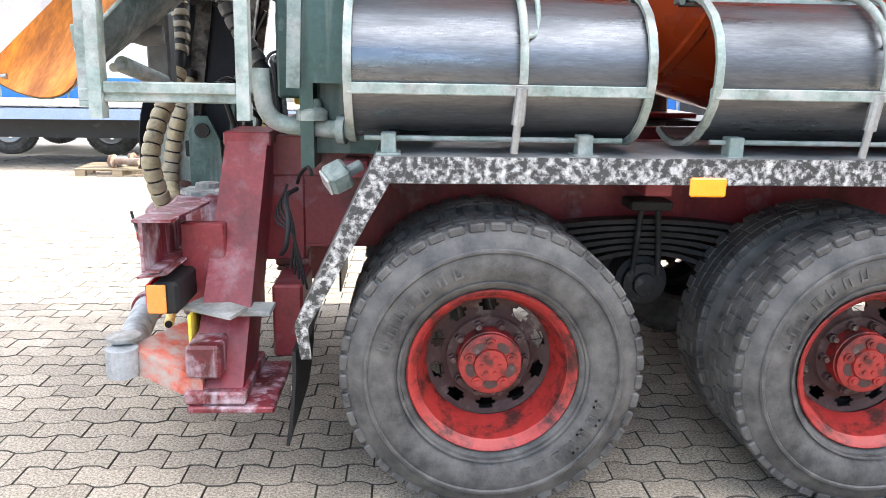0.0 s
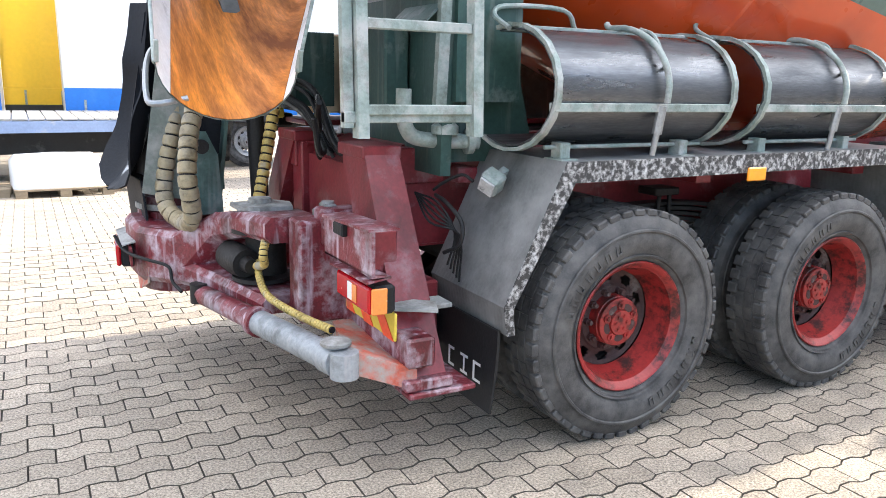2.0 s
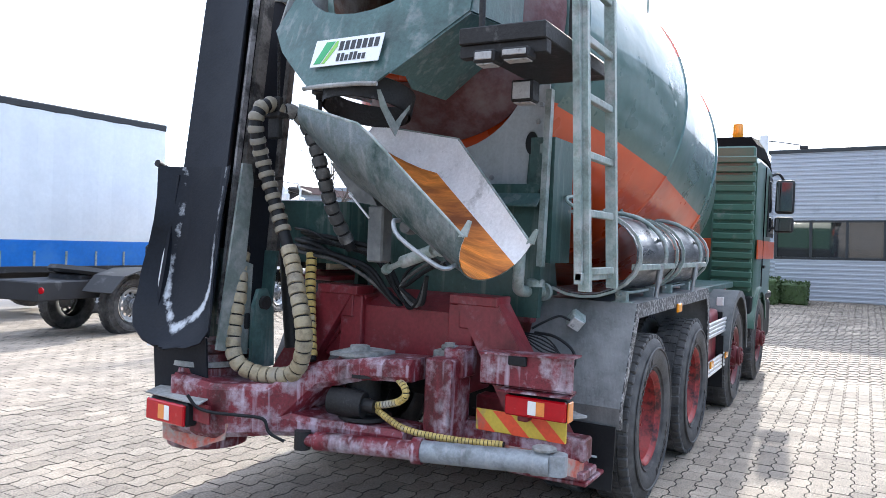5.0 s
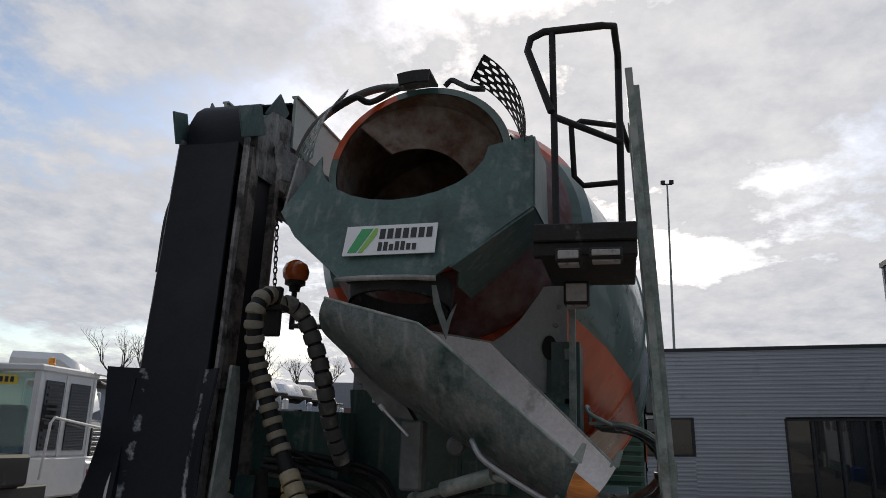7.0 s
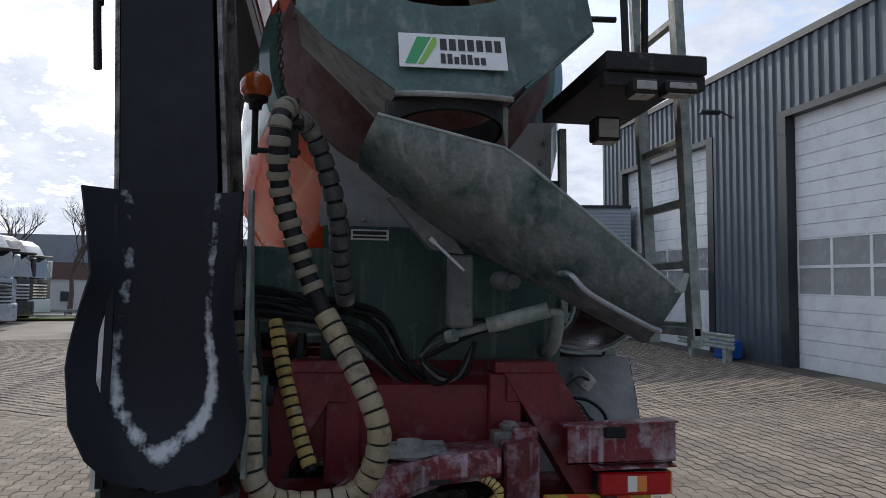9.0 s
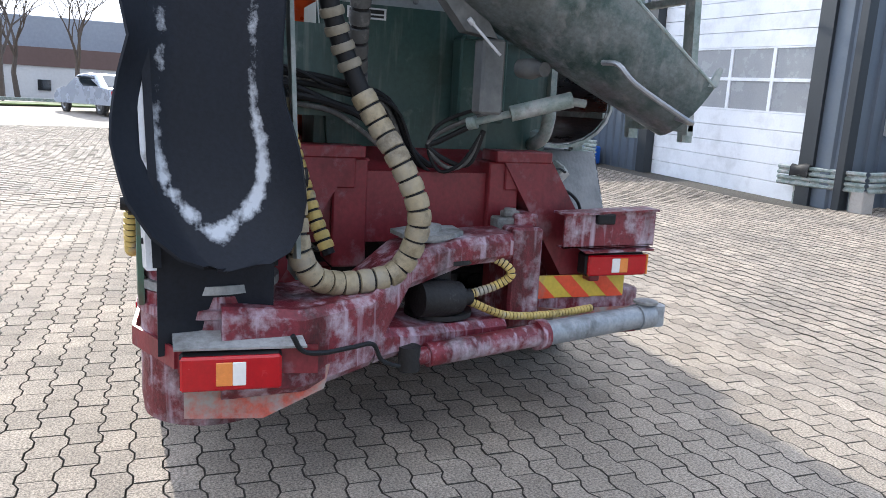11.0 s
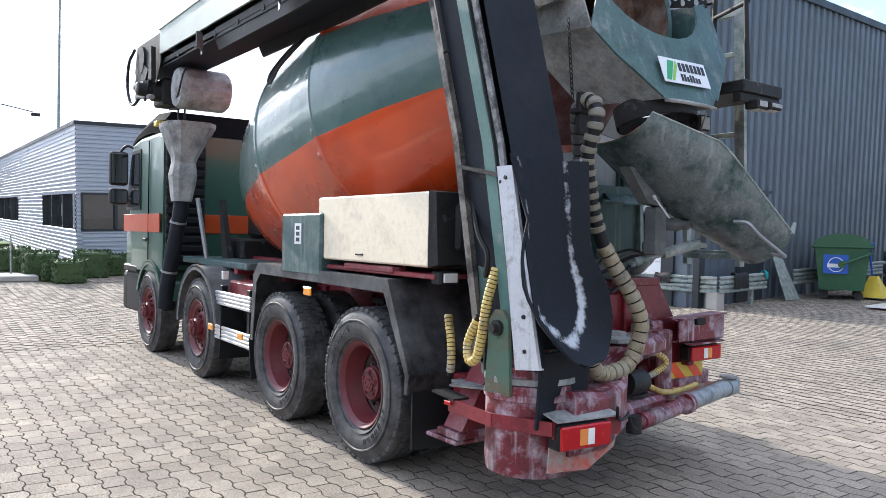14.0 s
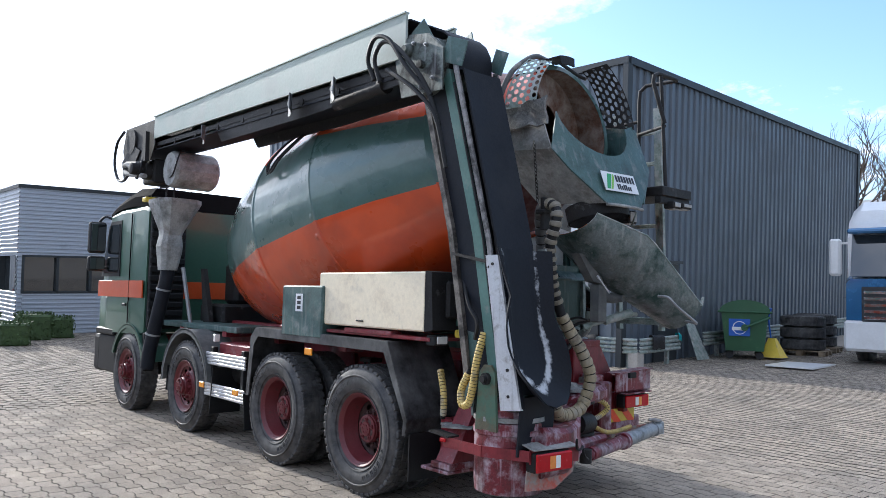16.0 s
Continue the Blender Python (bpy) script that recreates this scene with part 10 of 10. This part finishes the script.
# pallet truck
origin(-1.05, 1.3, gz(3.3, -13) - gz(4, -14.3))
pj = thing("pallet_truck", "yellow and blue hand pallet truck", "pallet truck", (3.25, -13.0, gz(3.3, -13)))
zj = gz(4, -14.3)
bm = B()
loft(bm, [[(4.1, -14.55, zj + 0.05), (4.6, -14.55, zj + 0.05), (4.6, -14.15, zj + 0.05), (4.1, -14.15, zj + 0.05)], [(4.3, -14.4, zj + 0.5), (4.45, -14.4, zj + 0.5), (4.45, -14.3, zj + 0.5), (4.3, -14.3, zj + 0.5)]])
part("fork_frame", bm, HAZ_Y, pj)
bm = B()
tube(bm, [(4.4, -14.35, zj + 0.4), (4.5, -14.4, zj + 1.0), (4.5, -14.25, zj + 1.2), (4.5, -14.55, zj + 1.2), (4.5, -14.42, zj + 1.0)], 0.02, 8)
part("handle", bm, BLUE_PLASTIC, pj)
origin()
# truck tyres stacked on pallets
for x, y in ((3.35, -14.75), (3.55, -15.95)):
    pallet((x, y, gz(x, y) - 0.02), 10, "timber pallet under stacked tyres", None)
    for k in range(3):
        o = tagged(new("spare_tyre", WHEELS["rear"][1].data), "black truck tyre lying in a stack", "tyre", "stacked tyres")
        o.matrix_basis = Matrix.Translation((x, y, gz(x, y) + 0.125 + 0.285 + 0.287 * k)) @ Matrix.Rotation(radians(90), 4, "X")
# white board lying on the paving
bm = B()
plate(bm, [(1.64, -11.29, 0), (2.61, -11.19, 0), (2.80, -12.64, 0), (1.83, -12.92, 0)], 0.03, (0, 0, 1))
wbd = tagged(part("white_board", bm, WHITE_BODY), "white sheet lying flat on the paving", "sheet")
wbd.matrix_basis = Matrix.Translation((0, 0, gz(2.2, -12.0) + 0.012))

# ---- wave-edged concrete pavers, laid in half bond ----
PL, PW, AMP = 0.2055, 0.131, 0.0115


def wave(x):
    u = (x / PL) % 1.0
    if u < 0.30:
        return -AMP
    if u < 0.50:
        return -AMP + 2 * AMP * (u - 0.30) / 0.20
    if u < 0.80:
        return AMP
    return AMP - 2 * AMP * (u - 0.80) / 0.20


def paver_outline(half):
    """Corner points of one paver about its origin; half: whether its row is shifted."""
    x0 = PL / 2 if half else 0.0
    g, gw = 0.0022, 0.0026
    cut = [0.0, 0.30, 0.50, 0.80, 1.0] if not half else [0.5, 0.80, 1.0, 1.30, 1.50]
    xs = [c * PL for c in cut]
    xs[0] += g
    xs[-1] -= g
    low = [(x, wave(min(x, xs[-1])) + gw) for x in xs]
    high = [(x, wave(x) + PW - gw) for x in reversed(xs)]
    return [(x - x0 - PL / 2, y - PW / 2) for x, y in low + high]


def paver_mesh(half):
    pts = paver_outline(half)
    n = len(pts)
    ins = [(x * 0.982, y * 0.972) for x, y in pts]
    v = [(x, y, 0.0) for x, y in ins] + [(x, y, -0.003) for x, y in pts] + [(x, y, -0.03) for x, y in pts]
    f = [tuple(range(n))] + [(i, n + i, n + (i + 1) % n, (i + 1) % n) for i in range(n)] + [(n + i, 2 * n + i, 2 * n + (i + 1) % n, n + (i + 1) % n) for i in range(n)]
    return v, f


X0, X1, Y0, Y1_ = -7.2, 20.0, -18.2, 11.0
rnd = np.random.default_rng(3)
near = {}
meshes = []
for half in (0, 1):
    v, f = paver_mesh(half)
    me = bpy.data.meshes.new("paver")
    me.from_pydata(v, [], f)
    me.materials.append(PAVER)
    me.materials.append(JOINT)
    me.polygons.foreach_set("material_index", [0] + [1] * (len(f) - 1))
    meshes.append((np.array(v), f, me))
V, F, count = [], [], 0
picked = []
ROW = Matrix.Rotation(radians(0.0), 2)
for j in range(int((Y1_ - Y0) / PW)):
    half = j % 2
    y = Y0 + (j + 0.5) * PW
    base_v, base_f, me = meshes[half]
    for i in range(int((X1 - X0) / PL)):
        x = X0 + (i + 0.5) * PL + half * PL / 2
        if y < -8.4 and not -6.5 < x < 4.9:
            continue
        dz = rnd.uniform(-0.0015, 0.0015)
        if -2.75 < x < -1.2 and -2.15 < y < -0.35 or -2.6 < x < -1.9 and -0.35 < y < 0.4:
            picked.append((x, y, half, dz))
            continue
        tilt = rnd.uniform(-0.006, 0.006, 2)
        w = base_v.copy()
        w[:, 2] += w[:, 0] * tilt[0] + w[:, 1] * tilt[1] + dz + gz(x, y)
        w[:, 0] += x
        w[:, 1] += y
        V.append(w)
        F += [tuple(k + count for k in q) for q in base_f]
        count += len(w)
me = bpy.data.meshes.new("paving")
me.from_pydata(np.concatenate(V).tolist(), [], F)
me.materials.append(PAVER)
me.materials.append(JOINT)
me.polygons.foreach_set("material_index", ([0] + [1] * (len(meshes[0][1]) - 1)) * len(V))
pv = new("paving", me)
pv.parent = ground
tagged(pv, "wave-edged grey concrete block pavers", kind="stuff")
for x, y, half, dz in picked[:300]:
    o = new("paver", meshes[half][2])
    o.matrix_basis = Matrix.Translation((x, y, dz + gz(x, y)))
    o.parent = ground
rest = picked[300:]
if rest:
    V, F, count = [], [], 0
    for x, y, half, dz in rest:
        w = meshes[half][0].copy()
        w[:, 0] += x
        w[:, 1] += y
        w[:, 2] += dz + gz(x, y)
        V.append(w)
        F += [tuple(k + count for k in q) for q in meshes[half][1]]
        count += len(w)
    me = bpy.data.meshes.new("paving")
    me.from_pydata(np.concatenate(V).tolist(), [], F)
    me.materials.append(PAVER)
    me.materials.append(JOINT)
    me.polygons.foreach_set("material_index", ([0] + [1] * (len(meshes[0][1]) - 1)) * len(V))
    o = new("paving", me)
    o.parent = ground
    tagged(o, kind="stuff")
# joint sand under the pavers
bm = B()
xs = [X0, 0, 6, X1]
ys = [Y0, -3, 4, Y1_]
vv = [[bm.verts.new((x, y, gz(x, y) - 0.016)) for y in ys] for x in xs]
for i in range(3):
    for j in range(3):
        bm.faces.new((vv[i][j], vv[i + 1][j], vv[i + 1][j + 1], vv[i][j + 1]))
part("joint_sand", bm, JOINT, ground, "dark sand in the joints")
